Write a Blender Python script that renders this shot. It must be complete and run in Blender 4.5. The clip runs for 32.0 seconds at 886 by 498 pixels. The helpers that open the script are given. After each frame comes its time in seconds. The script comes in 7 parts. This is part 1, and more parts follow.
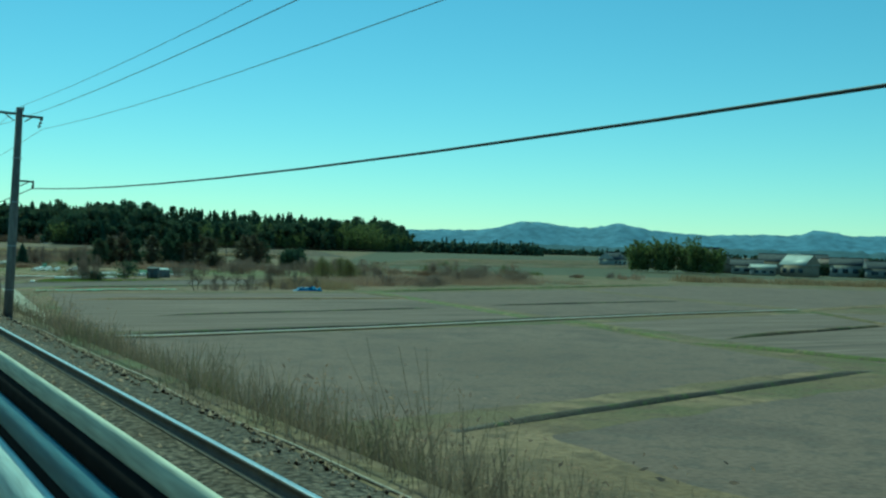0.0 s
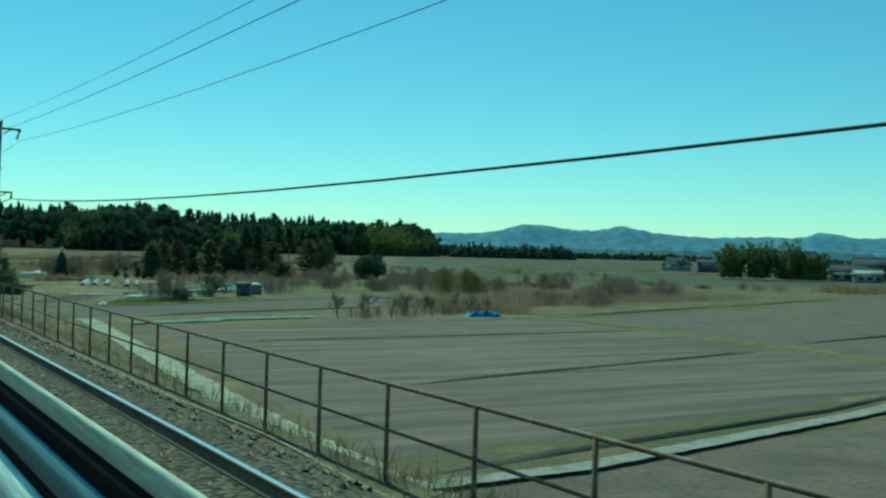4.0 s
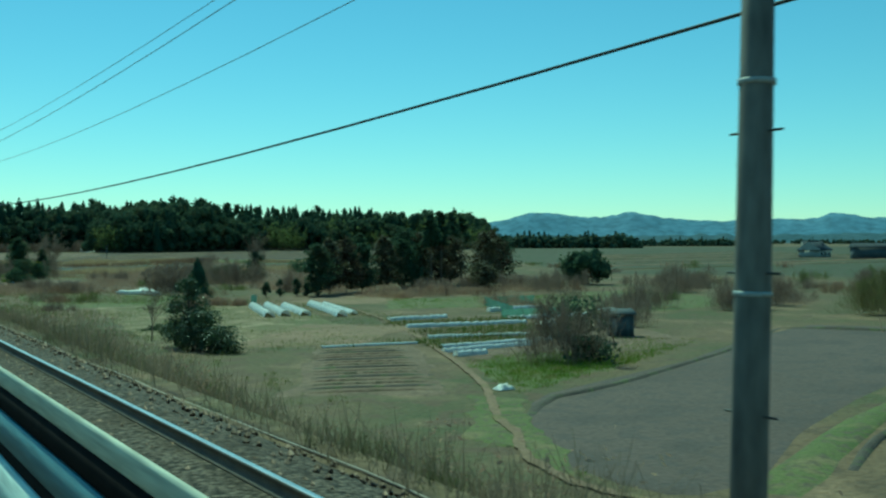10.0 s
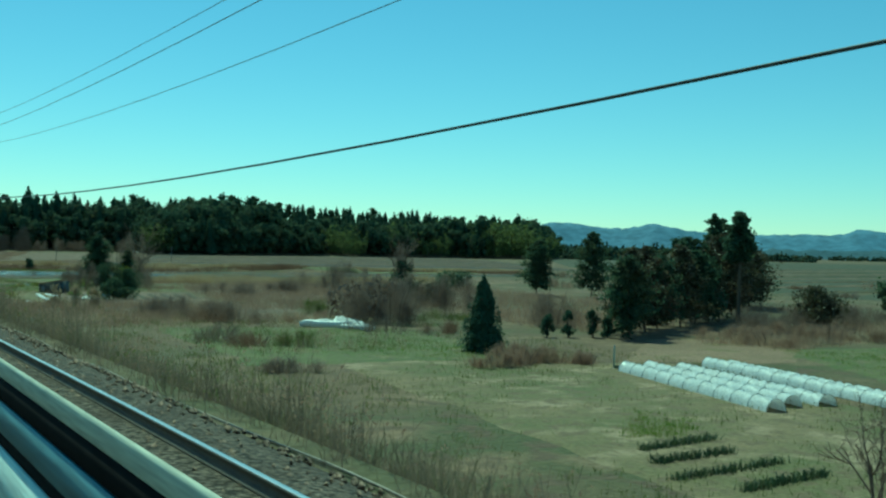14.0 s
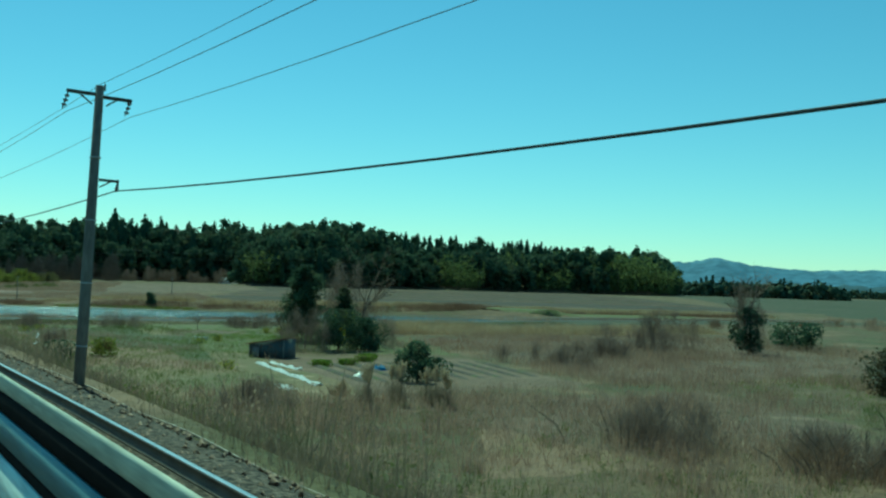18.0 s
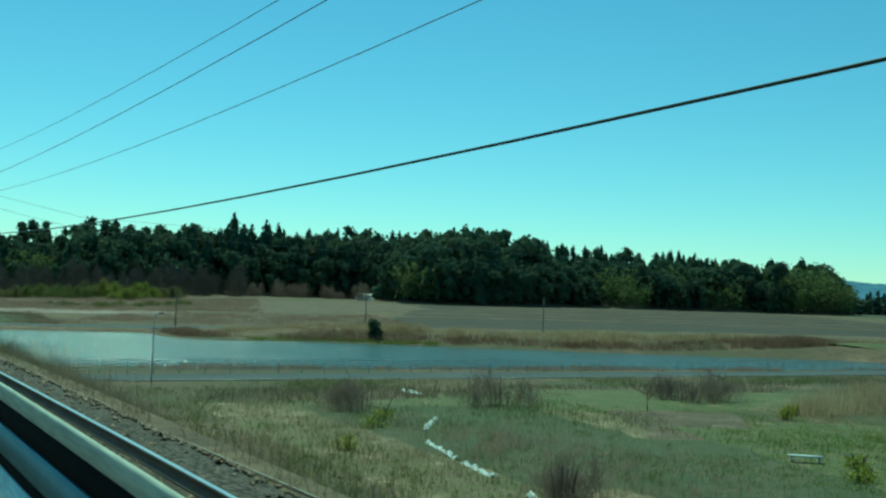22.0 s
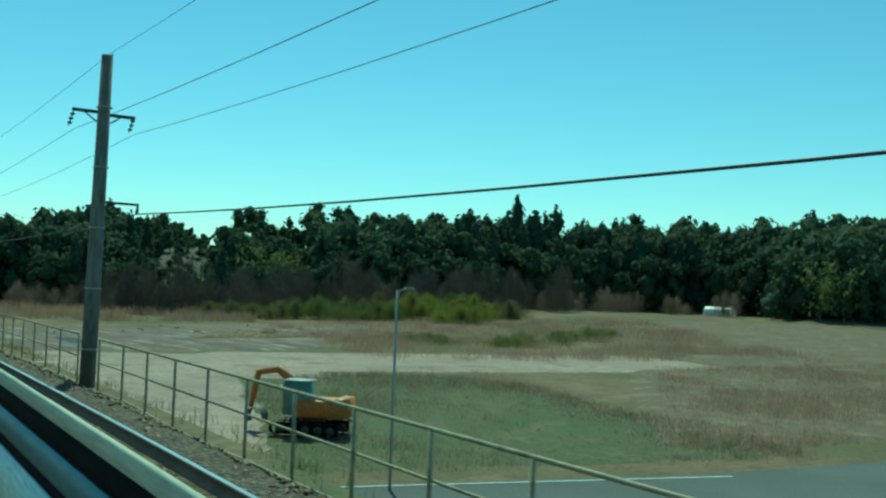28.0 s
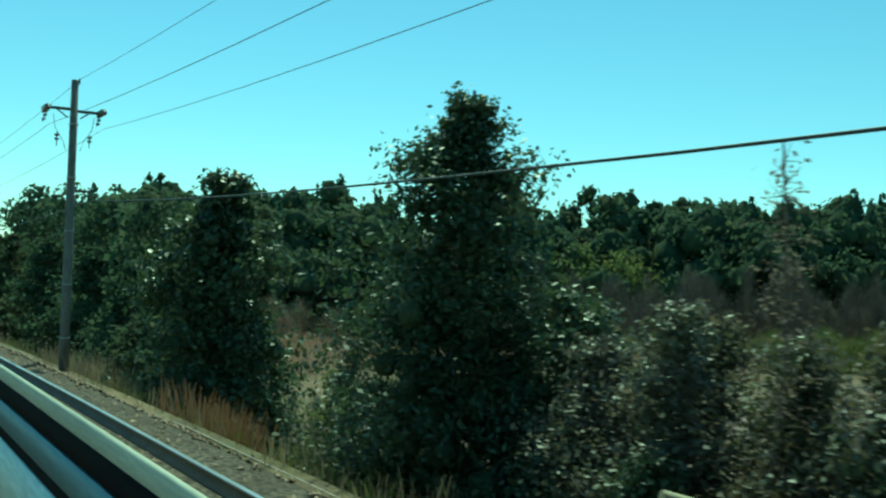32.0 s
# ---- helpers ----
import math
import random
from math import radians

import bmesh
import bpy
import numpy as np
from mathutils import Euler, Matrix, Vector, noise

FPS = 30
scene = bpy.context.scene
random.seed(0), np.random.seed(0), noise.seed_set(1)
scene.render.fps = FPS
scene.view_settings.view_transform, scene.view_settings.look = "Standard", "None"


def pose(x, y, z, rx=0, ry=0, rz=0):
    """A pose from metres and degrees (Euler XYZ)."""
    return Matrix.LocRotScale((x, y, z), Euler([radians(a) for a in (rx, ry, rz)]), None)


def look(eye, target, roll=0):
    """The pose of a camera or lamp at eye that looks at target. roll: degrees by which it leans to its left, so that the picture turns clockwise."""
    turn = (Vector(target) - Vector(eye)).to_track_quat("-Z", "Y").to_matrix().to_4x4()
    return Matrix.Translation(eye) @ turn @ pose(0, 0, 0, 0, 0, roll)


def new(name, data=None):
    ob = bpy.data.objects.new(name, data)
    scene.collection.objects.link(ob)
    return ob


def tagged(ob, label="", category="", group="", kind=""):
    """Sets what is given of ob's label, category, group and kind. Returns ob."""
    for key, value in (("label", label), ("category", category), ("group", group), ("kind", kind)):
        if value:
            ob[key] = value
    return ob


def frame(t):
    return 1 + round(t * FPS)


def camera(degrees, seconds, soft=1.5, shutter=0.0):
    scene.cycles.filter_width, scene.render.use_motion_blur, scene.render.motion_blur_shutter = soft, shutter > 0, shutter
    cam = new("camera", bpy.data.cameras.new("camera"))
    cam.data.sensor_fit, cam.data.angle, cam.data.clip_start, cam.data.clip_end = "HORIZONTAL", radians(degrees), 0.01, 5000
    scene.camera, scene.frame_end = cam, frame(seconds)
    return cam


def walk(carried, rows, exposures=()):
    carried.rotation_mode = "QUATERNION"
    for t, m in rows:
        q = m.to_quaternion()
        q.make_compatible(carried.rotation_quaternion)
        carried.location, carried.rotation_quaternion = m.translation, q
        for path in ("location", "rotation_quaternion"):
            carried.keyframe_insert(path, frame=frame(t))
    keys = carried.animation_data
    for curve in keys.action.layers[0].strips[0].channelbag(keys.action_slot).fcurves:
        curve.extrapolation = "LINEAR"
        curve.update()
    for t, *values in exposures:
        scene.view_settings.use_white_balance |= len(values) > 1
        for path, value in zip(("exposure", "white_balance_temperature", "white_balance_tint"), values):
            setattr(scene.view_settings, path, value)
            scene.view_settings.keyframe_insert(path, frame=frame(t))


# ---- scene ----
# ---- the line of the railway ----
HEAD = [(-300, 0.0), (135, 0.0), (165.1, 0.15), (196.9, 0.59), (230.2, 1.44), (264.9, 2.77), (301.2, 4.4), (339.3, 6.08), (379.5, 7.68), (421.8, 9.2), (466.1, 10.98), (512.4, 13.05), (560.5, 15.3), (620, 18.1), (760, 25.0)]
TS = np.arange(-300.0, 760.5, 1.0)
TH = np.radians(np.interp(TS, *zip(*HEAD)))
TX = np.concatenate([[0], np.cumsum(-np.sin((TH[1:] + TH[:-1]) / 2))])
TY = np.concatenate([[0], np.cumsum(np.cos((TH[1:] + TH[:-1]) / 2))])
TX, TY = TX - np.interp(0, TS, TX), TY - np.interp(0, TS, TY)


def at(s, lat, z=0.0):
    s = np.asarray(s, float)
    a = np.interp(s, TS, TH)
    return np.stack([np.interp(s, TS, TX) + lat * np.cos(a), np.interp(s, TS, TY) + lat * np.sin(a), z + 0 * s], -1)


CAM_Z = 7.3
cam = camera(44.97, 32.0, soft=2.3, shutter=0.07)


# how far the camera sways away from the window, along the line
SWAY = [(0, -0.008), (25, -0.006), (78, -0.004), (106, 0.001), (140, 0.0), (165, -0.004), (197, -0.017), (222, -0.031), (265, -0.037), (340, -0.037), (455, -0.038), (512, -0.034), (560.5, -0.033)]


def aim(s, yaw, pitch, roll):
    x, y, _ = (float(k) for k in at(s, np.interp(s, *zip(*SWAY))))
    a, p = radians(yaw), radians(pitch)
    return look((x, y, CAM_Z), (x - math.sin(a) * math.cos(p), y + math.cos(a) * math.cos(p), CAM_Z + math.sin(p)), roll)


# seconds, metres along the line, yaw, pitch, roll
ROWS = [
    (0.0, 0.00, -30.34, -0.07, 1.69), (0.5, 6.09, -30.32, -0.09, 1.79), (1.0, 12.27, -30.32, 0.04, 1.80),
    (1.5, 18.54, -30.36, -0.04, 1.77), (2.0, 24.90, -30.35, -0.06, 1.61), (2.5, 31.34, -30.38, -0.12, 1.59),
    (3.0, 37.86, -30.30, -0.07, 1.58), (3.5, 44.44, -30.56, 0.11, 1.62), (4.0, 51.10, -30.60, 0.11, 1.53),
    (4.5, 57.82, -30.66, 0.11, 1.44), (5.0, 64.59, -30.75, 0.12, 1.35), (5.5, 71.41, -30.89, 0.12, 1.26),
    (6.0, 78.27, -30.86, 0.12, 0.85), (6.5, 85.18, -30.82, 0.10, 0.65), (7.0, 92.10, -30.82, 0.02, 0.58),
    (7.5, 99.06, -30.79, -0.13, 0.22), (8.0, 106.04, -30.80, -0.18, -0.03), (8.5, 113.07, -30.83, -0.18, -0.17),
    (9.0, 120.21, -30.83, -0.14, -0.02), (9.5, 127.44, -30.88, -0.35, -0.04), (10.0, 134.76, -30.78, -0.36, -0.11),
    (10.5, 142.18, -30.77, -0.40, 0.23), (11.0, 149.71, -30.77, -0.45, 0.33), (11.5, 157.34, -30.74, -0.44, 0.40),
    (12.0, 165.07, -30.68, -0.40, 0.70), (12.5, 172.90, -30.61, -0.43, 0.80), (13.0, 180.83, -30.55, -0.22, 0.95),
    (13.5, 188.84, -30.37, -0.02, 1.21), (14.0, 196.95, -30.16, 0.03, 1.29), (14.5, 205.14, -30.06, 0.24, 1.55),
    (15.0, 213.42, -29.81, 0.47, 1.86), (15.5, 221.79, -29.47, 0.77, 2.09), (16.0, 230.25, -29.13, 0.96, 2.03),
    (16.5, 238.79, -28.70, 1.15, 1.97), (17.0, 247.42, -28.29, 1.35, 1.91), (17.5, 256.14, -27.88, 1.54, 1.86),
    (18.0, 264.95, -27.52, 1.64, 1.97), (18.5, 273.85, -27.11, 1.65, 1.99), (19.0, 282.85, -26.71, 1.83, 1.91),
    (19.5, 291.96, -26.30, 1.79, 1.98), (20.0, 301.18, -25.91, 1.93, 1.96), (20.5, 310.51, -25.52, 1.93, 2.12),
    (21.0, 319.97, -25.10, 1.95, 2.04), (21.5, 329.56, -24.68, 2.11, 2.32), (22.0, 339.27, -24.23, 2.18, 2.25),
    (22.5, 349.12, -23.74, 2.22, 2.26), (23.0, 359.11, -23.31, 2.25, 2.24), (23.5, 369.23, -22.96, 2.25, 2.16),
    (24.0, 379.48, -22.43, 2.25, 2.00), (24.5, 389.87, -21.87, 2.27, 2.15), (25.0, 400.39, -21.58, 2.28, 2.20),
    (25.5, 411.03, -21.12, 2.27, 2.18), (26.0, 421.81, -20.74, 2.23, 2.14), (26.5, 432.71, -20.25, 2.18, 2.11),
    (27.0, 443.73, -19.71, 2.14, 2.08), (27.5, 454.88, -19.10, 2.10, 2.04), (28.0, 466.15, -18.55, 2.01, 2.17),
    (28.5, 477.53, -18.02, 2.00, 2.09), (29.0, 489.04, -17.59, 1.99, 2.45), (29.5, 500.66, -16.98, 1.95, 2.44),
    (30.0, 512.40, -16.40, 1.93, 2.49), (30.5, 524.25, -15.80, 1.96, 2.43), (31.0, 536.21, -15.20, 2.00, 2.44),
    (31.5, 548.29, -14.56, 1.98, 2.41), (32.0, 560.49, -13.92, 2.02, 2.40),
]
walk(cam, [(t, aim(*r)) for t, *r in ROWS], exposures=[(0.0, -0.20, 4900, -57), (16.0, -0.18, 4950, -57), (24.0, -0.18, 4950, -57), (28.0, -0.02, 5250, -57), (30.0, 0.0, 5350, -57), (32.0, 0.25, 5600, -57)])

# ---- light ----
SUN_AZ, SUN_EL = 8.0, 53.0
world = bpy.data.worlds.new("sky")
scene.world = world
world.use_nodes = True
wn = world.node_tree.nodes
sky = wn.new("ShaderNodeTexSky")
sky.sky_type, sky.sun_disc = "NISHITA", False
sky.sun_elevation, sky.sun_rotation = radians(SUN_EL), radians(SUN_AZ)
sky.air_density, sky.dust_density, sky.ozone_density = 1.0, 0.0, 4.0
wn["Background"].inputs["Strength"].default_value = 0.108
world.node_tree.links.new(sky.outputs[0], wn["Background"].inputs[0])
sun = new("sun", bpy.data.lights.new("sun", "SUN"))
sun.data.energy, sun.data.angle, sun.data.color = 4.0, radians(0.5), (1.0, 0.90, 0.75)
sd = Vector((math.sin(radians(SUN_AZ)) * math.cos(radians(SUN_EL)), math.cos(radians(SUN_AZ)) * math.cos(radians(SUN_EL)), math.sin(radians(SUN_EL))))
sun.matrix_world = look((0, 0, 60), Vector((0, 0, 60)) - sd)


# ---- materials ----
def material(name, a, b, scale=1.0, rough=0.85, bump=0.3, fine=12.0, metal=0.0, stretch=(1, 1, 1), c=None, leafy=0.0, bump_dist=0.03, spec=0.3, contrast=0.18, d=None, turn=None):
    """Two colours mixed by a broad noise, grain by a fine one, optional third colour in stains."""
    m = bpy.data.materials.new(name)
    m.use_nodes = True
    nt, n = m.node_tree, m.node_tree.nodes
    L, p = nt.links.new, n["Principled BSDF"]
    p.inputs["Roughness"].default_value, p.inputs["Metallic"].default_value = rough, metal
    p.inputs["Specular IOR Level"].default_value = spec
    geo, mp = n.new("ShaderNodeNewGeometry"), n.new("ShaderNodeMapping")
    mp.inputs["Scale"].default_value = stretch
    if turn is not None:
        mp.vector_type = "TEXTURE"
        mp.inputs["Rotation"].default_value = (0, 0, radians(turn))
        mp.inputs["Scale"].default_value = tuple(1 / k for k in stretch)
    L(geo.outputs["Position"], mp.inputs[0])

    def noise_tex(sc, detail=4.0):
        t = n.new("ShaderNodeTexNoise")
        t.inputs["Scale"].default_value, t.inputs["Detail"].default_value = sc, detail
        L(mp.outputs[0], t.inputs["Vector"])
        return t

    def ramp(src, lo, hi):
        r = n.new("ShaderNodeMapRange")
        r.inputs[1].default_value, r.inputs[2].default_value = lo, hi
        L(src, r.inputs[0])
        return r.outputs[0]

    def mix(f, x, y, mode="MIX"):
        q = n.new("ShaderNodeMix")
        q.data_type, q.blend_type = "RGBA", mode
        for sock, v in ((q.inputs[0], f), (q.inputs[6], x), (q.inputs[7], y)):
            if isinstance(v, (int, float)):
                sock.default_value = v
            elif isinstance(v, tuple):
                sock.default_value = (*v, 1)
            else:
                L(v, sock)
        return q.outputs[2]

    big, small = noise_tex(scale), noise_tex(scale * fine, 3.0)
    col = mix(ramp(big.outputs[0], 0.5 - contrast, 0.5 + contrast), tuple(a), tuple(b))
    if c is not None:
        stain = noise_tex(scale * 2.7, 5.0)
        col = mix(ramp(stain.outputs[0], 0.52, 0.66), col, tuple(c))
    if d is not None:
        tufts = noise_tex(scale * 11.0, 6.0)
        col = mix(ramp(tufts.outputs[0], 0.50, 0.62), col, tuple(d))
    shade = ramp(small.outputs[0], 0.25, 0.75)
    g = n.new("ShaderNodeMapRange")
    g.inputs[3].default_value, g.inputs[4].default_value = 0.68, 1.22
    L(shade, g.inputs[0])
    col = mix(1.0, col, g.outputs[0], "MULTIPLY")
    L(col, p.inputs["Base Color"])
    if bump:
        bp = n.new("ShaderNodeBump")
        bp.inputs["Strength"].default_value, bp.inputs["Distance"].default_value = bump, bump_dist
        L(small.outputs[0], bp.inputs["Height"])
        L(bp.outputs[0], p.inputs["Normal"])
    if leafy:
        tr, ms = n.new("ShaderNodeBsdfTranslucent"), n.new("ShaderNodeMixShader")
        ms.inputs[0].default_value = leafy
        L(col, tr.inputs[0])
        L(p.outputs[0], ms.inputs[1])
        L(tr.outputs[0], ms.inputs[2])
        L(ms.outputs[0], n["Material Output"].inputs[0])
    return m


def stony(name, scale, dark, light):
    """Loose crushed stone: cells of uneven tone with dark gaps."""
    m = bpy.data.materials.new(name)
    m.use_nodes = True
    n, L = m.node_tree.nodes, m.node_tree.links.new
    p = n["Principled BSDF"]
    p.inputs["Roughness"].default_value, p.inputs["Specular IOR Level"].default_value = 0.9, 0.2
    geo, vor, big = n.new("ShaderNodeNewGeometry"), n.new("ShaderNodeTexVoronoi"), n.new("ShaderNodeTexNoise")
    vor.inputs["Scale"].default_value, vor.inputs["Randomness"].default_value = scale, 1.0
    big.inputs["Scale"].default_value, big.inputs["Detail"].default_value = 0.8, 5.0
    L(geo.outputs["Position"], vor.inputs["Vector"])
    L(geo.outputs["Position"], big.inputs["Vector"])
    sep, tone, gap, soil = n.new("ShaderNodeSeparateColor"), n.new("ShaderNodeMix"), n.new("ShaderNodeMix"), n.new("ShaderNodeMix")
    for q in (tone, gap, soil):
        q.data_type = "RGBA"
    L(vor.outputs["Color"], sep.inputs[0])
    L(sep.outputs[0], tone.inputs[0])
    tone.inputs[6].default_value, tone.inputs[7].default_value = (*[0.6 * a + 0.4 * b for a, b in zip(dark, light)], 1), (*light, 1)
    edge = n.new("ShaderNodeMapRange")
    edge.inputs[1].default_value, edge.inputs[2].default_value = 0.35, 0.75
    L(vor.outputs["Distance"], edge.inputs[0])
    L(edge.outputs[0], gap.inputs[0])
    L(tone.outputs[2], gap.inputs[6])
    gap.inputs[7].default_value = (*dark, 1)
    stain = n.new("ShaderNodeMapRange")
    stain.inputs[1].default_value, stain.inputs[2].default_value, stain.inputs[4].default_value = 0.45, 0.7, 0.6
    L(big.outputs[0], stain.inputs[0])
    L(stain.outputs[0], soil.inputs[0])
    L(gap.outputs[2], soil.inputs[6])
    soil.inputs[7].default_value = (dark[0] * 2.0, dark[1] * 1.8, dark[2] * 1.6, 1)
    L(soil.outputs[2], p.inputs["Base Color"])
    bp = n.new("ShaderNodeBump")
    bp.invert = True
    bp.inputs["Strength"].default_value, bp.inputs["Distance"].default_value = 1.0, 0.05
    L(vor.outputs["Distance"], bp.inputs["Height"])
    L(bp.outputs[0], p.inputs["Normal"])
    return m


M_ground = material("dry meadow", (0.173, 0.116, 0.067), (0.102, 0.096, 0.042), 0.05, 0.95, 0.9, 60, c=(0.237, 0.160, 0.095), bump_dist=0.15, contrast=0.10, d=(0.129, 0.088, 0.054))
M_soil = material("paddy soil", (0.141, 0.096, 0.075), (0.171, 0.118, 0.094), 0.06, 0.95, 0.7, 60, c=(0.115, 0.080, 0.066), bump_dist=0.06, d=(0.124, 0.090, 0.074))
M_soil_dark = material("dark paddy soil", (0.108, 0.076, 0.063), (0.130, 0.092, 0.077), 0.08, 0.9, 0.7, 50, c=(0.088, 0.066, 0.058), bump_dist=0.06, d=(0.098, 0.074, 0.066))
M_soil_rows = material("harrowed soil", (0.112, 0.078, 0.063), (0.195, 0.138, 0.112), 0.25, 0.95, 0.9, 6, stretch=(0.15, 2.2, 1), bump_dist=0.08, contrast=0.13)
M_garden = material("garden soil", (0.171, 0.112, 0.075), (0.234, 0.160, 0.107), 0.3, 0.95, 0.8, 14, c=(0.137, 0.105, 0.059), bump_dist=0.05, stretch=(0.5, 1.6, 1), d=(0.125, 0.084, 0.057))
M_green = material("young grass", (0.105, 0.124, 0.031), (0.155, 0.152, 0.052), 0.2, 0.9, 0.9, 30, c=(0.210, 0.165, 0.078), bump_dist=0.08, d=(0.125, 0.098, 0.058))
M_weedy = material("weedy green ground", (0.085, 0.098, 0.042), (0.125, 0.112, 0.056), 0.15, 0.95, 0.9, 40, c=(0.15, 0.118, 0.070), bump_dist=0.1, d=(0.075, 0.086, 0.036))
M_straw = material("pale dry grass ground", (0.286, 0.190, 0.121), (0.205, 0.138, 0.083), 0.12, 0.95, 0.8, 40, c=(0.184, 0.147, 0.063), bump_dist=0.08, d=(0.227, 0.147, 0.099))
M_meadow = material("mown meadow", (0.235, 0.172, 0.094), (0.144, 0.134, 0.055), 0.10, 0.95, 0.9, 50, c=(0.360, 0.267, 0.167), bump_dist=0.1, contrast=0.11, d=(0.172, 0.124, 0.072))
M_dirt = material("pale dirt", (0.389, 0.285, 0.238), (0.292, 0.214, 0.180), 0.08, 0.95, 0.6, 50, c=(0.221, 0.157, 0.128), bump_dist=0.05, d=(0.270, 0.195, 0.162))
M_far_soil = material("fallow field soil", (0.066, 0.064, 0.036), (0.088, 0.080, 0.046), 0.03, 0.95, 0.8, 50, stretch=(0.5, 1.6, 1), c=(0.060, 0.074, 0.032), bump_dist=0.1, d=(0.105, 0.090, 0.056))
M_reddish = material("reddish dead weeds ground", (0.193, 0.123, 0.086), (0.145, 0.101, 0.068), 0.15, 0.95, 0.9, 40, c=(0.248, 0.176, 0.121), bump_dist=0.1, d=(0.110, 0.092, 0.053))
M_tracks = material("tyre-tracked soil", (0.105, 0.070, 0.058), (0.185, 0.128, 0.106), 0.15, 0.95, 0.9, 12, stretch=(1.9, 0.26, 1), c=(0.360, 0.280, 0.257), bump_dist=0.08, turn=23, d=(0.130, 0.090, 0.077))
M_dark_bank = material("bare earth bank", (0.085, 0.066, 0.055), (0.120, 0.095, 0.073), 0.4, 0.95, 0.8, 20, c=(0.120, 0.125, 0.053), bump_dist=0.06)
M_straw_path = material("gravelled path", (0.340, 0.300, 0.290), (0.270, 0.235, 0.211), 0.5, 0.95, 0.5, 20, c=(0.200, 0.190, 0.132))
M_cable = material("pale cable sheath", (0.42, 0.36, 0.29), (0.30, 0.25, 0.20), 1.0, 0.8, 0.1, 12)
M_concrete = material("concrete", (0.46, 0.41, 0.33), (0.36, 0.33, 0.27), 0.3, 0.95, 0.3, 40, c=(0.26, 0.24, 0.18), spec=0.1, d=(0.30, 0.27, 0.20))
M_asphalt = material("asphalt", (0.120, 0.124, 0.124), (0.150, 0.150, 0.150), 0.2, 0.9, 0.3, 60, bump_dist=0.01, spec=0.04)
M_pole = material("pole concrete", (0.17, 0.155, 0.14), (0.24, 0.22, 0.20), 0.6, 0.9, 0.3, 20, stretch=(1, 1, 0.3), c=(0.12, 0.11, 0.10))
M_ballast = stony("ballast", 13.0, (0.032, 0.025, 0.019), (0.215, 0.170, 0.130))
M_stone = material("ballast stone", (0.124, 0.088, 0.062), (0.343, 0.250, 0.184), 6.0, 0.9, 0.3, 6, contrast=0.12)
M_sleeper = material("sleeper concrete", (0.124, 0.087, 0.062), (0.162, 0.119, 0.086), 1.5, 0.9, 0.4, 20, c=(0.097, 0.067, 0.048))
M_rail_side = material("rusted rail web", (0.20, 0.165, 0.135), (0.14, 0.12, 0.10), 3.0, 0.8, 0.3, 20)
M_rail_top = material("polished rail head", (0.55, 0.55, 0.54), (0.45, 0.45, 0.45), 2.0, 0.28, 0.0, 20, metal=1.0)
M_steel = material("galvanised steel", (0.42, 0.43, 0.43), (0.34, 0.34, 0.34), 2.0, 0.5, 0.1, 20, metal=0.2)
M_dark_steel = material("dark weathered steel", (0.07, 0.065, 0.06), (0.12, 0.11, 0.10), 2.0, 0.6, 0.1, 20, metal=0.4)
M_rust_rail = material("rusty brown railing paint", (0.21, 0.115, 0.075), (0.15, 0.10, 0.075), 2.0, 0.7, 0.2, 20, c=(0.26, 0.22, 0.18))
M_ochre_rail = material("ochre railing paint", (0.42, 0.37, 0.25), (0.34, 0.31, 0.22), 2.0, 0.7, 0.2, 20, c=(0.25, 0.20, 0.13))
M_porcelain = material("porcelain", (0.10, 0.085, 0.075), (0.16, 0.14, 0.12), 6.0, 0.25, 0.0, 8, spec=0.6)
M_wire = material("wire", (0.035, 0.04, 0.045), (0.06, 0.06, 0.06), 4.0, 0.5, 0.0, 8)
M_power = material("dull aluminium strand", (0.16, 0.17, 0.17), (0.22, 0.23, 0.23), 4.0, 0.6, 0.0, 8, metal=0.3)
M_bark = material("bark", (0.10, 0.08, 0.06), (0.16, 0.13, 0.10), 2.0, 0.95, 0.6, 10, stretch=(1, 1, 0.3))
M_branch = material("grey-brown branches", (0.15, 0.115, 0.09), (0.21, 0.165, 0.13), 1.0, 0.95, 0.2, 8)
M_twig = material("bare twigs", (0.24, 0.175, 0.135), (0.32, 0.235, 0.18), 1.0, 0.95, 0.0, 8, leafy=0.25)
# Cedar and evergreen colours lightened and blued, so haze over the wood is painted in.
M_cedar = material("cedar needles", (0.066, 0.104, 0.070), (0.096, 0.132, 0.084), 0.08, 0.85, 0.0, 9, leafy=0.45, c=(0.094, 0.108, 0.062), spec=0.06)
M_broad = material("evergreen leaves", (0.074, 0.108, 0.068), (0.112, 0.142, 0.080), 0.08, 0.8, 0.0, 9, leafy=0.46, c=(0.124, 0.126, 0.070), spec=0.06)
M_dull_leaf = material("dull brown-green leaves", (0.115, 0.092, 0.055), (0.080, 0.085, 0.040), 0.7, 0.5, 0.0, 14, leafy=0.4, c=(0.20, 0.155, 0.10), spec=0.25)
M_glossy = material("glossy evergreen leaves", (0.050, 0.072, 0.036), (0.088, 0.115, 0.052), 0.6, 0.45, 0.0, 14, leafy=0.35, c=(0.12, 0.13, 0.065), spec=0.4)
M_pale_leaf = material("pale glinting leaves", (0.144, 0.122, 0.086), (0.090, 0.104, 0.054), 0.9, 0.5, 0.0, 14, leafy=0.35, c=(0.234, 0.189, 0.144), spec=0.45)
M_bronze = material("bronzed conifer needles", (0.135, 0.094, 0.064), (0.100, 0.088, 0.056), 0.3, 0.85, 0.0, 9, leafy=0.35, c=(0.075, 0.090, 0.052), spec=0.06)
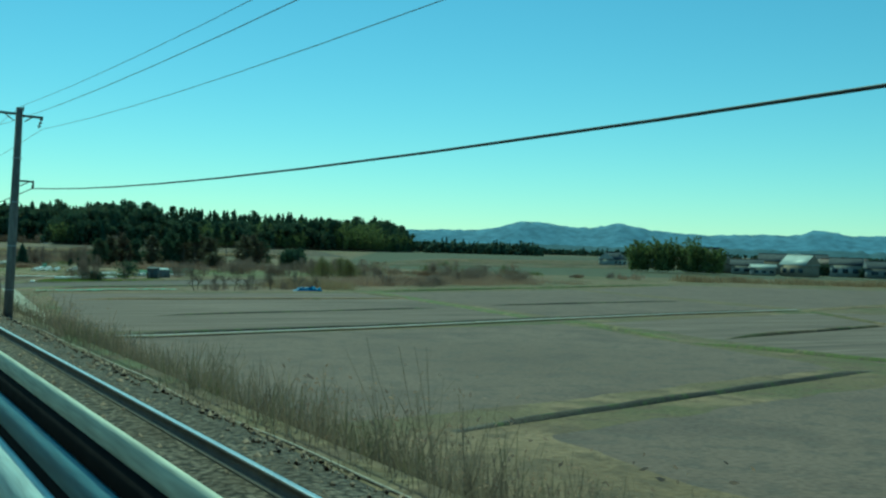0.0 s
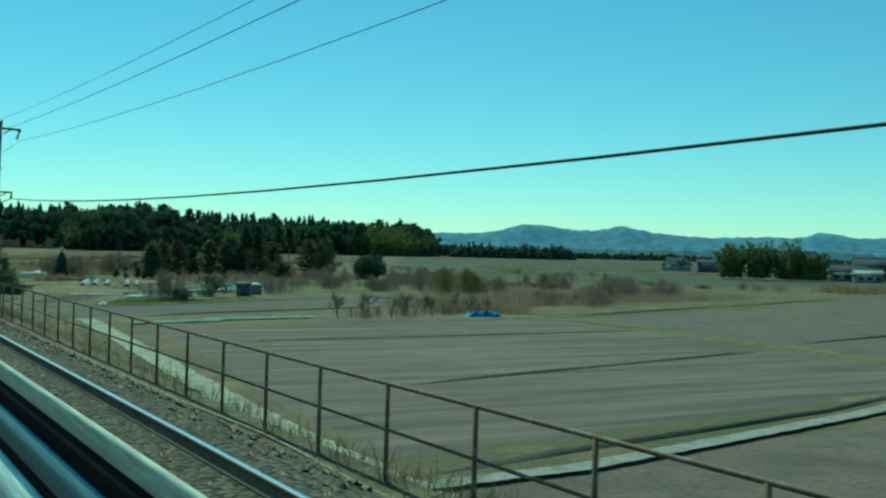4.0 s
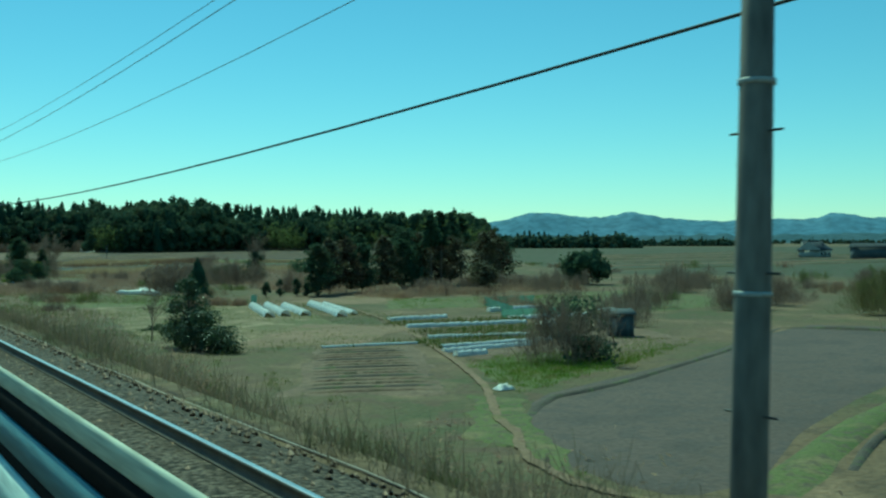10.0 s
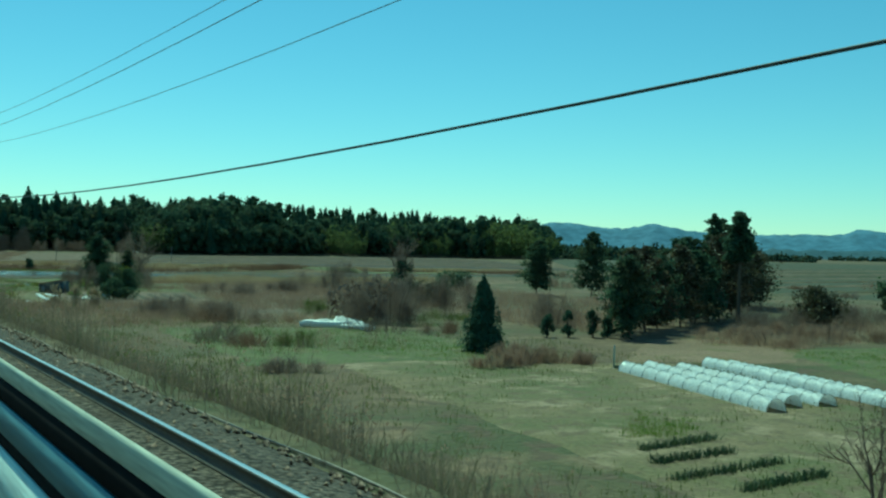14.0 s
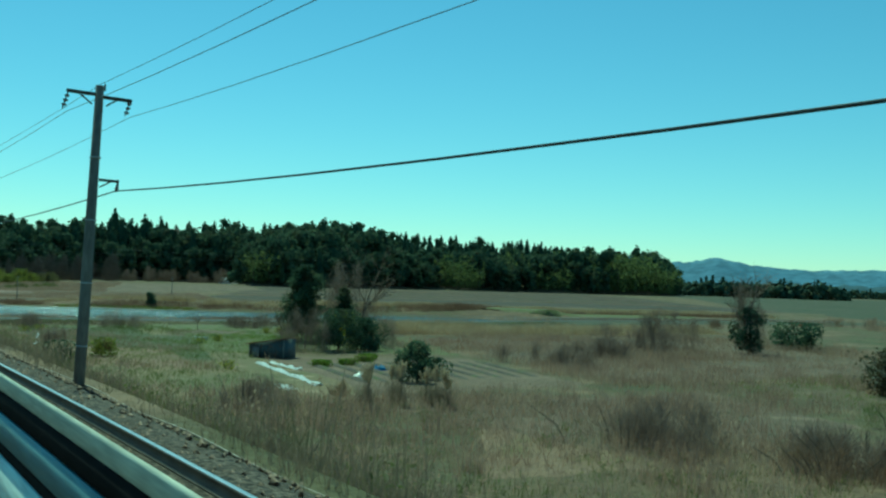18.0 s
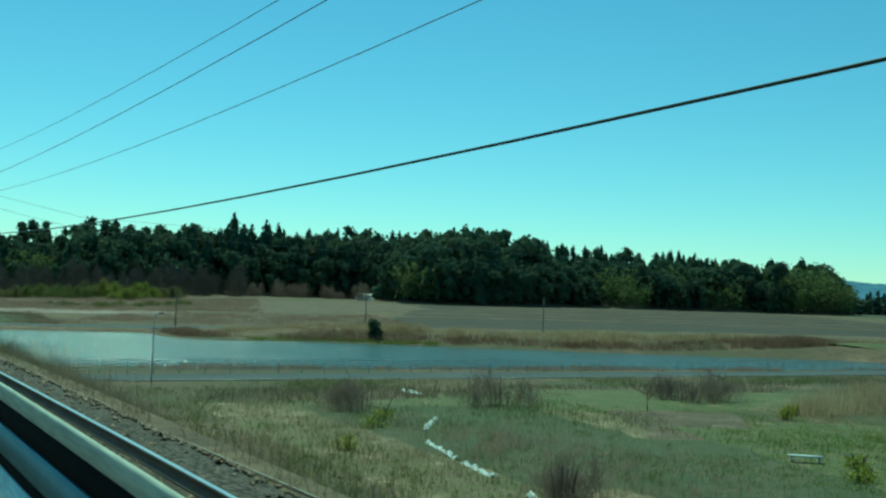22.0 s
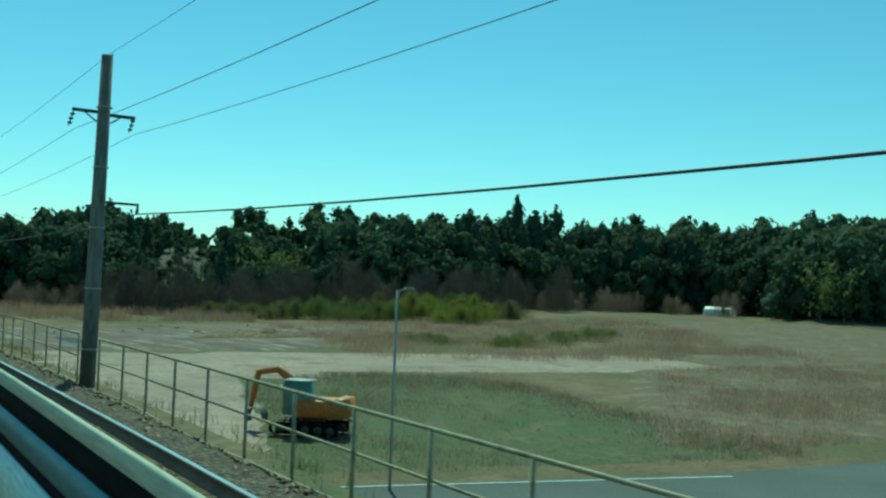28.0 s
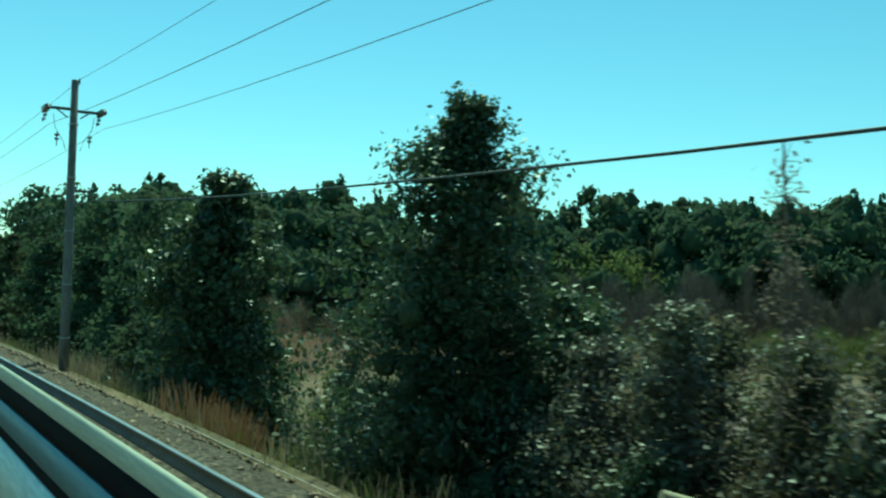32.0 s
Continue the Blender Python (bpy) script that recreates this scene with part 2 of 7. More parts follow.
M_bamboo = material("bamboo leaves", (0.150, 0.180, 0.062), (0.215, 0.225, 0.085), 0.2, 0.7, 0.0, 9, leafy=0.45, c=(0.075, 0.095, 0.042), spec=0.12)
M_budding = material("budding willow twigs", (0.165, 0.155, 0.066), (0.210, 0.190, 0.085), 0.3, 0.85, 0.0, 9, leafy=0.4, c=(0.19, 0.14, 0.09), spec=0.06)
M_brown_field = material("brown ploughed field", (0.063, 0.044, 0.030), (0.079, 0.055, 0.038), 0.04, 0.95, 0.8, 40, stretch=(0.5, 1.6, 1), c=(0.055, 0.048, 0.027), bump_dist=0.1, d=(0.092, 0.069, 0.048))
M_willow = material("fresh spring shoots", (0.29, 0.29, 0.06), (0.21, 0.22, 0.055), 0.3, 0.8, 0.0, 9, leafy=0.45, c=(0.22, 0.17, 0.07), spec=0.1)
M_reed = material("dry reeds", (0.380, 0.275, 0.162), (0.285, 0.195, 0.120), 0.12, 0.95, 0.0, 20, leafy=0.4, c=(0.475, 0.370, 0.228), spec=0.05)
M_brownreed = material("brown dead reeds", (0.228, 0.140, 0.094), (0.294, 0.190, 0.126), 0.15, 0.95, 0.0, 20, leafy=0.35, c=(0.361, 0.250, 0.168), spec=0.05)
M_vivid_blade = material("fresh green blades", (0.16, 0.22, 0.030), (0.22, 0.27, 0.045), 0.4, 0.85, 0.0, 12, leafy=0.4, c=(0.25, 0.22, 0.08), spec=0.05)
# M_reed brightened about 1.4 times: sunlight on the reeds put into the colour.
M_pale_reed = material("pale sunlit reeds", (0.52, 0.39, 0.235), (0.40, 0.29, 0.175), 0.12, 0.95, 0.0, 20, leafy=0.4, c=(0.60, 0.47, 0.30), spec=0.05)
M_redreed = material("reddish dead reeds", (0.342, 0.224, 0.162), (0.417, 0.286, 0.209), 0.15, 0.95, 0.0, 20, leafy=0.4, c=(0.497, 0.367, 0.255), spec=0.05)
M_straw_blade = material("dry grass blades", (0.308, 0.237, 0.168), (0.202, 0.155, 0.110), 0.3, 0.9, 0.0, 12, leafy=0.4, c=(0.151, 0.143, 0.074), spec=0.05)
M_green_blade = material("green grass blades", (0.135, 0.160, 0.044), (0.190, 0.205, 0.065), 0.4, 0.85, 0.0, 12, leafy=0.4, c=(0.280, 0.225, 0.117), spec=0.05)
M_orange_twig = material("orange dead bracken", (0.342, 0.190, 0.096), (0.266, 0.150, 0.084), 0.8, 0.95, 0.0, 12, leafy=0.2, spec=0.1)
M_plume = material("pampas plumes", (0.62, 0.50, 0.34), (0.50, 0.40, 0.27), 2.0, 0.95, 0.0, 12, leafy=0.4, spec=0.05)
M_yellow = material("rape blossom", (0.55, 0.48, 0.04), (0.30, 0.32, 0.05), 1.5, 0.8, 0.0, 10, leafy=0.2, spec=0.1)
M_white_film = material("white plastic film", (0.88, 0.87, 0.84), (0.80, 0.79, 0.76), 1.0, 0.38, 0.4, 8, leafy=0.25, spec=0.4)
M_green_net = material("green windbreak net", (0.21, 0.34, 0.24), (0.28, 0.42, 0.31), 1.0, 0.8, 0.2, 20, leafy=0.3)
M_blue_tarp = material("blue tarpaulin", (0.03, 0.12, 0.28), (0.06, 0.18, 0.36), 1.0, 0.6, 0.5, 6, spec=0.2)
M_water = material("pond water", (0.085, 0.118, 0.106), (0.100, 0.132, 0.118), 0.05, 0.16, 1.0, 30, stretch=(0.6, 2.2, 1), bump_dist=0.3, spec=0.25)
M_puddle = material("puddle water", (0.16, 0.155, 0.13), (0.20, 0.19, 0.16), 0.3, 0.15, 0.0, 10, spec=0.4)
M_roof_dark = material("dark glazed roof tiles", (0.045, 0.05, 0.058), (0.075, 0.08, 0.09), 0.6, 0.75, 0.4, 12, spec=0.15)
M_roof_brown = material("brown roof tiles", (0.16, 0.10, 0.08), (0.11, 0.075, 0.06), 0.6, 0.6, 0.4, 12)
M_roof_light = material("pale sheet roof", (0.38, 0.40, 0.38), (0.30, 0.32, 0.30), 0.4, 0.5, 0.2, 12)
M_wall_white = material("white plaster", (0.48, 0.46, 0.42), (0.38, 0.36, 0.33), 0.4, 0.9, 0.1, 12)
M_wall_grey = material("grey cladding", (0.20, 0.20, 0.20), (0.27, 0.26, 0.25), 0.4, 0.8, 0.1, 12)
M_wall_tan = material("tan cladding", (0.34, 0.28, 0.21), (0.27, 0.22, 0.17), 0.4, 0.85, 0.1, 12)
M_glass = material("window glass", (0.03, 0.04, 0.05), (0.05, 0.06, 0.07), 1.0, 0.08, 0.0, 10, spec=0.6)
M_shed = material("blue-grey sheet metal", (0.085, 0.105, 0.115), (0.12, 0.14, 0.15), 1.0, 0.6, 0.2, 12, c=(0.13, 0.10, 0.085))
M_wall_slate = material("dark slate cladding", (0.085, 0.095, 0.105), (0.12, 0.13, 0.14), 0.4, 0.8, 0.1, 12)
M_shed_roof = material("dark sheet roof", (0.075, 0.08, 0.085), (0.11, 0.112, 0.112), 1.0, 0.75, 0.2, 12, spec=0.15)
M_rust_roof = material("rusty sheet roof", (0.20, 0.10, 0.07), (0.28, 0.16, 0.11), 1.0, 0.8, 0.2, 12)
M_orange = material("weathered orange paint", (0.34, 0.14, 0.05), (0.26, 0.11, 0.05), 2.0, 0.7, 0.2, 12)
M_yellow_paint = material("orange machine paint", (0.50, 0.20, 0.04), (0.40, 0.16, 0.04), 1.0, 0.5, 0.1, 12)
M_cab = material("dull green cab", (0.14, 0.23, 0.19), (0.20, 0.29, 0.25), 1.0, 0.5, 0.1, 12)
M_rubber = material("black rubber", (0.010, 0.008, 0.008), (0.014, 0.011, 0.011), 2.0, 0.9, 0.1, 12, spec=0.05)
M_white_paint = material("white road paint", (0.66, 0.66, 0.63), (0.52, 0.52, 0.50), 1.5, 0.8, 0.1, 12)
M_alu = material("dull aluminium window frame", (0.62, 0.62, 0.50), (0.50, 0.51, 0.42), 3.0, 0.6, 0.05, 12, stretch=(4, 0.3, 4))
M_sill_blue = material("blue-grey sill", (0.11, 0.19, 0.23), (0.15, 0.23, 0.27), 2.0, 0.5, 0.05, 12, stretch=(4, 0.3, 4))
M_sill_pale = material("pale inner sill", (0.74, 0.80, 0.74), (0.66, 0.72, 0.67), 2.0, 0.5, 0.05, 12, stretch=(4, 0.3, 4))
M_far_wood = material("far woodland", (0.055, 0.080, 0.055), (0.085, 0.105, 0.062), 0.05, 0.9, 0.0, 9, c=(0.09, 0.085, 0.04), spec=0.1)
# Distance haze is put into this base colour: pale blue over dark forest.
M_mount_haze = material("mountain forest in painted haze blue", (0.15, 0.235, 0.32), (0.17, 0.255, 0.34), 0.002, 1.0, 0.0, 12, spec=0.0)
# Foothill wood tinted blue too, a weaker painted haze.
M_foothill_haze = material("foothill wood in painted haze blue", (0.085, 0.125, 0.15), (0.105, 0.145, 0.17), 0.004, 1.0, 0.0, 12, spec=0.0)


# ---- mesh helpers ----
class Pile:
    """Collects vertex and quad arrays and makes one mesh of them."""

    def __init__(self):
        self.v, self.q, self.mi, self.n = [], [], [], 0

    def add(self, vq, slot=0):
        v, q = vq
        if len(v):
            self.v.append(np.asarray(v, float).reshape(-1, 3))
            self.q.append(np.asarray(q, int).reshape(-1, 4) + self.n)
            self.mi.append(np.full(len(self.q[-1]), slot))
            self.n += len(self.v[-1])
        return self

    def mesh(self, name, mats, smooth=False):
        me = bpy.data.meshes.new(name)
        v, q = np.concatenate(self.v), np.concatenate(self.q)
        me.vertices.add(len(v))
        me.vertices.foreach_set("co", v.astype(np.float32).ravel())
        me.loops.add(q.size)
        me.loops.foreach_set("vertex_index", q.astype(np.int32).ravel())
        me.polygons.add(len(q))
        me.polygons.foreach_set("loop_start", np.arange(0, q.size, 4, dtype=np.int32))
        me.polygons.foreach_set("material_index", np.concatenate(self.mi).astype(np.int32))
        if smooth:
            me.polygons.foreach_set("use_smooth", np.ones(len(q), bool))
        for m in mats if isinstance(mats, (list, tuple)) else (mats,):
            me.materials.append(m)
        me.update(calc_edges=True)
        me.validate()
        return me


def solid(name, vq, mats, parent=None, label="", smooth=False):
    """One mesh object from arrays, as a thing or as a part of parent (in parent's space)."""
    pile = vq if isinstance(vq, Pile) else Pile().add(vq)
    ob = new(name, pile.mesh(name, mats, smooth))
    if parent is not None:
        ob.parent = parent
    if label:
        tagged(ob, label)
    return ob


def empty(name, x, y, z, rz=0.0):
    ob = new(name)
    ob.matrix_basis = pose(x, y, z, 0, 0, rz)
    return ob


CUBE_Q = np.array([(0, 3, 2, 1), (4, 5, 6, 7), (0, 1, 5, 4), (1, 2, 6, 5), (2, 3, 7, 6), (3, 0, 4, 7)])


def box(cx, cy, cz, sx, sy, sz, rz=0.0, taper=1.0, chamfer=0.0):
    """A box, its top scaled by taper; with chamfer, a smaller step on top and bottom edges."""
    def ring(z, k, d):
        return [((x * sx / 2 - math.copysign(d, x)) * k, (y * sy / 2 - math.copysign(d, y)) * k, z) for x, y in ((-1, -1), (1, -1), (1, 1), (-1, 1))]
    c, s = math.cos(rz), math.sin(rz)
    if chamfer:
        rings = [ring(-sz / 2, 1, chamfer), ring(-sz / 2 + chamfer, 1, 0), ring(sz / 2 - chamfer, taper, 0), ring(sz / 2, taper, chamfer)]
    else:
        rings = [ring(-sz / 2, 1, 0), ring(sz / 2, taper, 0)]
    v = np.array([p for r in rings for p in r])
    n = len(rings)
    q = [(0, 3, 2, 1), tuple(4 * (n - 1) + k for k in range(4))]
    for r in range(n - 1):
        q += [(4 * r + k, 4 * r + (k + 1) % 4, 4 * r + 4 + (k + 1) % 4, 4 * r + 4 + k) for k in range(4)]
    v = np.stack([v[:, 0] * c - v[:, 1] * s + cx, v[:, 0] * s + v[:, 1] * c + cy, v[:, 2] + cz], 1)
    return v, np.array(q)


def tube(pts, rad, seg=6, cap=True):
    pts = np.asarray(pts, float)
    rad = np.broadcast_to(np.asarray(rad, float), (len(pts),))
    d = np.gradient(pts, axis=0)
    d /= np.linalg.norm(d, axis=1)[:, None] + 1e-9
    up = np.where(np.abs(d[:, 2:3]) > 0.9, np.array([[1.0, 0, 0]]), np.array([[0, 0, 1.0]]))
    a = np.cross(d, up)
    a /= np.linalg.norm(a, axis=1)[:, None] + 1e-9
    b = np.cross(a, d)
    ang = np.arange(seg) * 2 * math.pi / seg
    v = pts[:, None] + rad[:, None, None] * (a[:, None] * np.cos(ang)[None, :, None] + b[:, None] * np.sin(ang)[None, :, None])
    n = len(pts)
    i, k = np.meshgrid(np.arange(n - 1), np.arange(seg), indexing="ij")
    q = np.stack([i * seg + k, i * seg + (k + 1) % seg, (i + 1) * seg + (k + 1) % seg, (i + 1) * seg + k], -1).reshape(-1, 4)
    v = v.reshape(-1, 3)
    if cap:
        ends = [(0, k, k + 1, k + 2 if k + 2 < seg else k + 1) for k in range(1, seg - 2, 2)]
        e0 = np.array([(a_, d_, c_, b_) for a_, b_, c_, d_ in ends]) if ends else np.zeros((0, 4), int)
        e1 = np.array(ends) + (n - 1) * seg if ends else np.zeros((0, 4), int)
        q = np.concatenate([q, [r for r in np.concatenate([e0, e1]) if len(set(r)) == 4]]) if len(ends) else q
    return v, q


def grid(fx, n, m):
    """A sheet of n x m cells from fx(u, v) with u, v arrays 0..1."""
    u, w = np.meshgrid(np.linspace(0, 1, n + 1), np.linspace(0, 1, m + 1), indexing="ij")
    p = fx(u, w).reshape(-1, 3)
    i, k = np.meshgrid(np.arange(n), np.arange(m), indexing="ij")
    q = np.stack([i * (m + 1) + k, (i + 1) * (m + 1) + k, (i + 1) * (m + 1) + k + 1, i * (m + 1) + k + 1], -1).reshape(-1, 4)
    return p, q


def smooth01(a, b, x):
    t = np.clip((np.asarray(x, float) - a) / (b - a), 0, 1)
    return t * t * (3 - 2 * t)


def leaf_quads(c, size, rng, squash=1.0, width=0.6):
    """A small turned quad at each centre."""
    n = len(c)
    d = rng.normal(size=(n, 3)) * np.array([1, 1, squash])
    d /= np.linalg.norm(d, axis=1)[:, None]
    e = np.cross(d, rng.normal(size=(n, 3)))
    e /= np.linalg.norm(e, axis=1)[:, None] + 1e-9
    s = size * rng.uniform(0.6, 1.4, (n, 1))
    d, e = d * s / 2, e * s * width / 2
    v = np.stack([c - d, c - 0.1 * d + e, c + d, c - 0.1 * d - e], 1).reshape(-1, 3)
    return v, np.arange(4 * n).reshape(-1, 4)


def leaf_facing(c, nrm, size, rng, width=0.7, jit=0.55):
    """A small quad at each centre, turned roughly along the given normal."""
    n = len(c)
    f = nrm / (np.linalg.norm(nrm, axis=1)[:, None] + 1e-9) + jit * rng.normal(size=(n, 3)) * 0.6
    f /= np.linalg.norm(f, axis=1)[:, None] + 1e-9
    e = np.cross(f, rng.normal(size=(n, 3)))
    e /= np.linalg.norm(e, axis=1)[:, None] + 1e-9
    g = np.cross(f, e)
    s = size * rng.uniform(0.6, 1.4, (n, 1)) / 2
    v = np.stack([c - g * s, c + e * s * width, c + g * s, c - e * s * width], 1).reshape(-1, 3)
    return v, np.arange(4 * n).reshape(-1, 4)


def lumps(c, rad, rng, seg=5):
    """Rough rounded masses inside a crown."""
    out = Pile()
    for p, r in zip(c, rad):
        j = rng.uniform(0.8, 1.2, 4)
        v, q = tube([(p[0], p[1], p[2] + k * r) for k in (-0.9, -0.35, 0.45, 0.95)], r * np.array([0.3, 0.95, 0.9, 0.2]) * j, seg, False)
        out.add((v + rng.normal(0, 0.13 * r, v.shape), q))
    return np.concatenate(out.v), np.concatenate(out.q)


def both(a, b):
    return np.concatenate([a[0], b[0]]), np.concatenate([a[1], b[1] + len(a[0])])


def blades(x, y, z, h, rng, n=8, spread=0.25, width=0.02, lean=0.35):
    """Tufts of n tapered blades at each place."""
    x, y, z, h = (np.repeat(np.broadcast_to(np.asarray(k, float), np.shape(x)), n) for k in (x, y, z, h))
    k = len(x)
    bx, by = x + rng.normal(0, spread, k), y + rng.normal(0, spread, k)
    hh = h * rng.uniform(0.45, 1.15, k)
    a = rng.uniform(0, 2 * math.pi, k)
    ln = hh * np.abs(rng.normal(0, lean, k))
    b = rng.uniform(0, 2 * math.pi, k)
    w = width * rng.uniform(0.6, 1.5, k)
    wx, wy = np.cos(b) * w / 2, np.sin(b) * w / 2
    tx, ty, tz = bx + np.cos(a) * ln, by + np.sin(a) * ln, z + hh
    v = np.stack([np.stack([bx - wx, by - wy, z - 0.03], 1), np.stack([bx + wx, by + wy, z - 0.03], 1), np.stack([tx + wx * 0.4, ty + wy * 0.4, tz], 1), np.stack([tx - wx * 0.4, ty - wy * 0.4, tz], 1)], 1)
    return v.reshape(-1, 3), np.arange(4 * k).reshape(-1, 4)


# ---- land forms ----
def track_x(y):
    return np.interp(y, TY, TX)


def lat_of(x, y):
    a = np.interp(y, TY, TH)
    return (x - track_x(y)) * np.cos(a)


POND = [(-17.5, 478), (-13, 455), (-8.5, 434), (15, 430.5), (60, 431.5), (95, 430.5), (106, 433), (108, 443), (103, 452), (81, 458), (68, 462.5), (52, 468.5), (43, 473.5), (31, 476), (21, 477), (17, 482), (16, 490), (11, 492.6), (-19, 493)]


def inside(poly, x, y):
    x, y = np.asarray(x, float), np.asarray(y, float)
    r = np.zeros(np.broadcast(x, y).shape, bool)
    for (x0, y0), (x1, y1) in zip(poly, poly[1:] + poly[:1]):
        if y0 != y1:
            r ^= ((y0 > y) != (y1 > y)) & (x < (x1 - x0) * (y - y0) / (y1 - y0) + x0)
    return r


def edge_dist(poly, x, y):
    d = np.full(np.broadcast(x, y).shape, 1e9)
    for (x0, y0), (x1, y1) in zip(poly, poly[1:] + poly[:1]):
        dx, dy = x1 - x0, y1 - y0
        t = np.clip(((x - x0) * dx + (y - y0) * dy) / (dx * dx + dy * dy), 0, 1)
        d = np.minimum(d, np.hypot(x - x0 - t * dx, y - y0 - t * dy))
    return d


POND_Z = -0.3
FOREST = [(430, 900), (420, 770), (362, 708), (300, 706), (205, 682), (160, 656), (116, 650), (120, 668), (140, 684), (135, 706), (100, 716), (62, 702), (35, 692), (5, 690), (-25, 684), (-60, 690), (-75, 720), (-60, 1000), (200, 1150)]


def ground(x, y):
    """Height of the land."""
    x, y = np.broadcast_arrays(np.asarray(x, float), np.asarray(y, float))
    base = 2.6 * smooth01(490, 670, y) * smooth01(-35, 90, x) + 0.8 * smooth01(60, 140, x) * smooth01(300, 420, y) * (1 - smooth01(500, 600, y))
    hill = inside(FOREST, x, y) * smooth01(-10, 85, edge_dist(FOREST, x, y)) * 15.5
    pin = np.where(inside(POND, x, y), -1, 1) * edge_dist(POND, x, y)
    near_pond = 1 - smooth01(-2.2, 1.8, pin)
    z = base + hill + 1.3 * np.exp(-((pin - 9.5) / 4.5) ** 2) * smooth01(18, 42, x) * (y > 446)
    z = z * (1 - near_pond) + (POND_Z - 0.5) * near_pond
    lat = lat_of(x, y)
    foot = np.interp(y, [-400, 395, 420, 500, 520, 800], [13.0, 13.0, 10.5, 10.0, 11.0, 13.0])
    crest = 4.78
    bank = np.where(lat < 5.7, crest, np.where(lat > foot, -99.0, crest + (z - crest) * (lat - 5.7) / (foot - 5.7)))
    left = np.where(lat > -6.5, crest, np.maximum(-99.0, crest + (lat + 6.5) / 1.6))
    return np.where(lat > 0, np.maximum(z, bank), np.maximum(z, left))


def drape(poly4, n, m, lift=0.03):
    """A sheet over the land between four corners."""
    p = np.array(poly4, float)

    def fx(u, w):
        xy = (1 - u)[..., None] * ((1 - w)[..., None] * p[0] + w[..., None] * p[3]) + u[..., None] * ((1 - w)[..., None] * p[1] + w[..., None] * p[2])
        return np.concatenate([xy, (ground(xy[..., 0], xy[..., 1]) + lift)[..., None]], -1)
    return grid(fx, n, m)


# ---- the land ----
def steps(a, b, first, grow):
    out, d = [a], first
    while out[-1] < b:
        out.append(out[-1] + d)
        d *= grow
    return out


us = sorted(set([-u for u in steps(14, 4600, 8, 1.35)] + list(np.arange(-14, 0, 2.0)) + [0, 2, 4, 5.0, 5.7, 6.5, 7.5, 8.5, 9.5, 10.5, 11.5, 12.5, 13.5] + list(np.arange(15, 60, 2.5)) + list(np.arange(60, 260, 6.0)) + list(np.arange(260, 480, 12.0)) + steps(480, 4700, 25, 1.25)))
ys = sorted(set([-y for y in steps(60, 4400, 20, 1.35)] + list(np.arange(-50, 400, 8.0)) + list(np.arange(400, 520, 3.0)) + list(np.arange(520, 760, 6.0)) + steps(760, 4700, 12, 1.2)))
gy, gu = np.meshgrid(np.array(ys, float), np.array(us, float), indexing="ij")
gx = track_x(np.clip(gy, -290, 640)) + gu
nv, nu = gy.shape
gi, gk = np.meshgrid(np.arange(nv - 1), np.arange(nu - 1), indexing="ij")
land = solid("ground", (np.stack([gx, gy, ground(gx, gy)], -1).reshape(-1, 3), np.stack([gi * nu + gk, gi * nu + gk + 1, (gi + 1) * nu + gk + 1, (gi + 1) * nu + gk], -1).reshape(-1, 4)), M_ground, smooth=True)
tagged(land, "open farmland of dry meadow and grassy embankment", "ground", kind="structure")


FIELDS = []


def field(name, corners, mat, label, n=8, m=8, cat="field"):
    lift = 0.012 + 0.002 * len(FIELDS)
    FIELDS.append(name)
    v, q = drape(corners, n * 3, m * 3, lift)
    amp = 0.0 if cat == "puddle" else 0.9
    for p in v:
        w = noise.noise_vector((p[0] * 0.22, p[1] * 0.22, 3.0)) + 0.6 * noise.noise_vector((p[0] * 0.7, p[1] * 0.7, 9.0))
        p[0] += amp * w[0]
        p[1] += amp * w[1]
    v[:, 2] = ground(v[:, 0], v[:, 1]) + lift
    rim = np.zeros((n * 3 + 1, m * 3 + 1), bool)
    rim[[0, -1]] = rim[:, [0, -1]] = True
    v[rim.ravel(), 2] -= lift + 0.05
    return tagged(solid(name, (v, q), mat, smooth=True), label, cat, kind="structure")


def ragged(vq, amp):
    """Uneven, overgrown edges for a path."""
    v, q = vq
    for p in v:
        w = noise.noise_vector((p[0] * 1.1, p[1] * 1.1, 5.0)) + 0.7 * noise.noise_vector((p[0] * 3.1, p[1] * 3.1, 2.0))
        p[0] += amp * w[0]
        p[1] += amp * 0.5 * w[1]
    return v, q


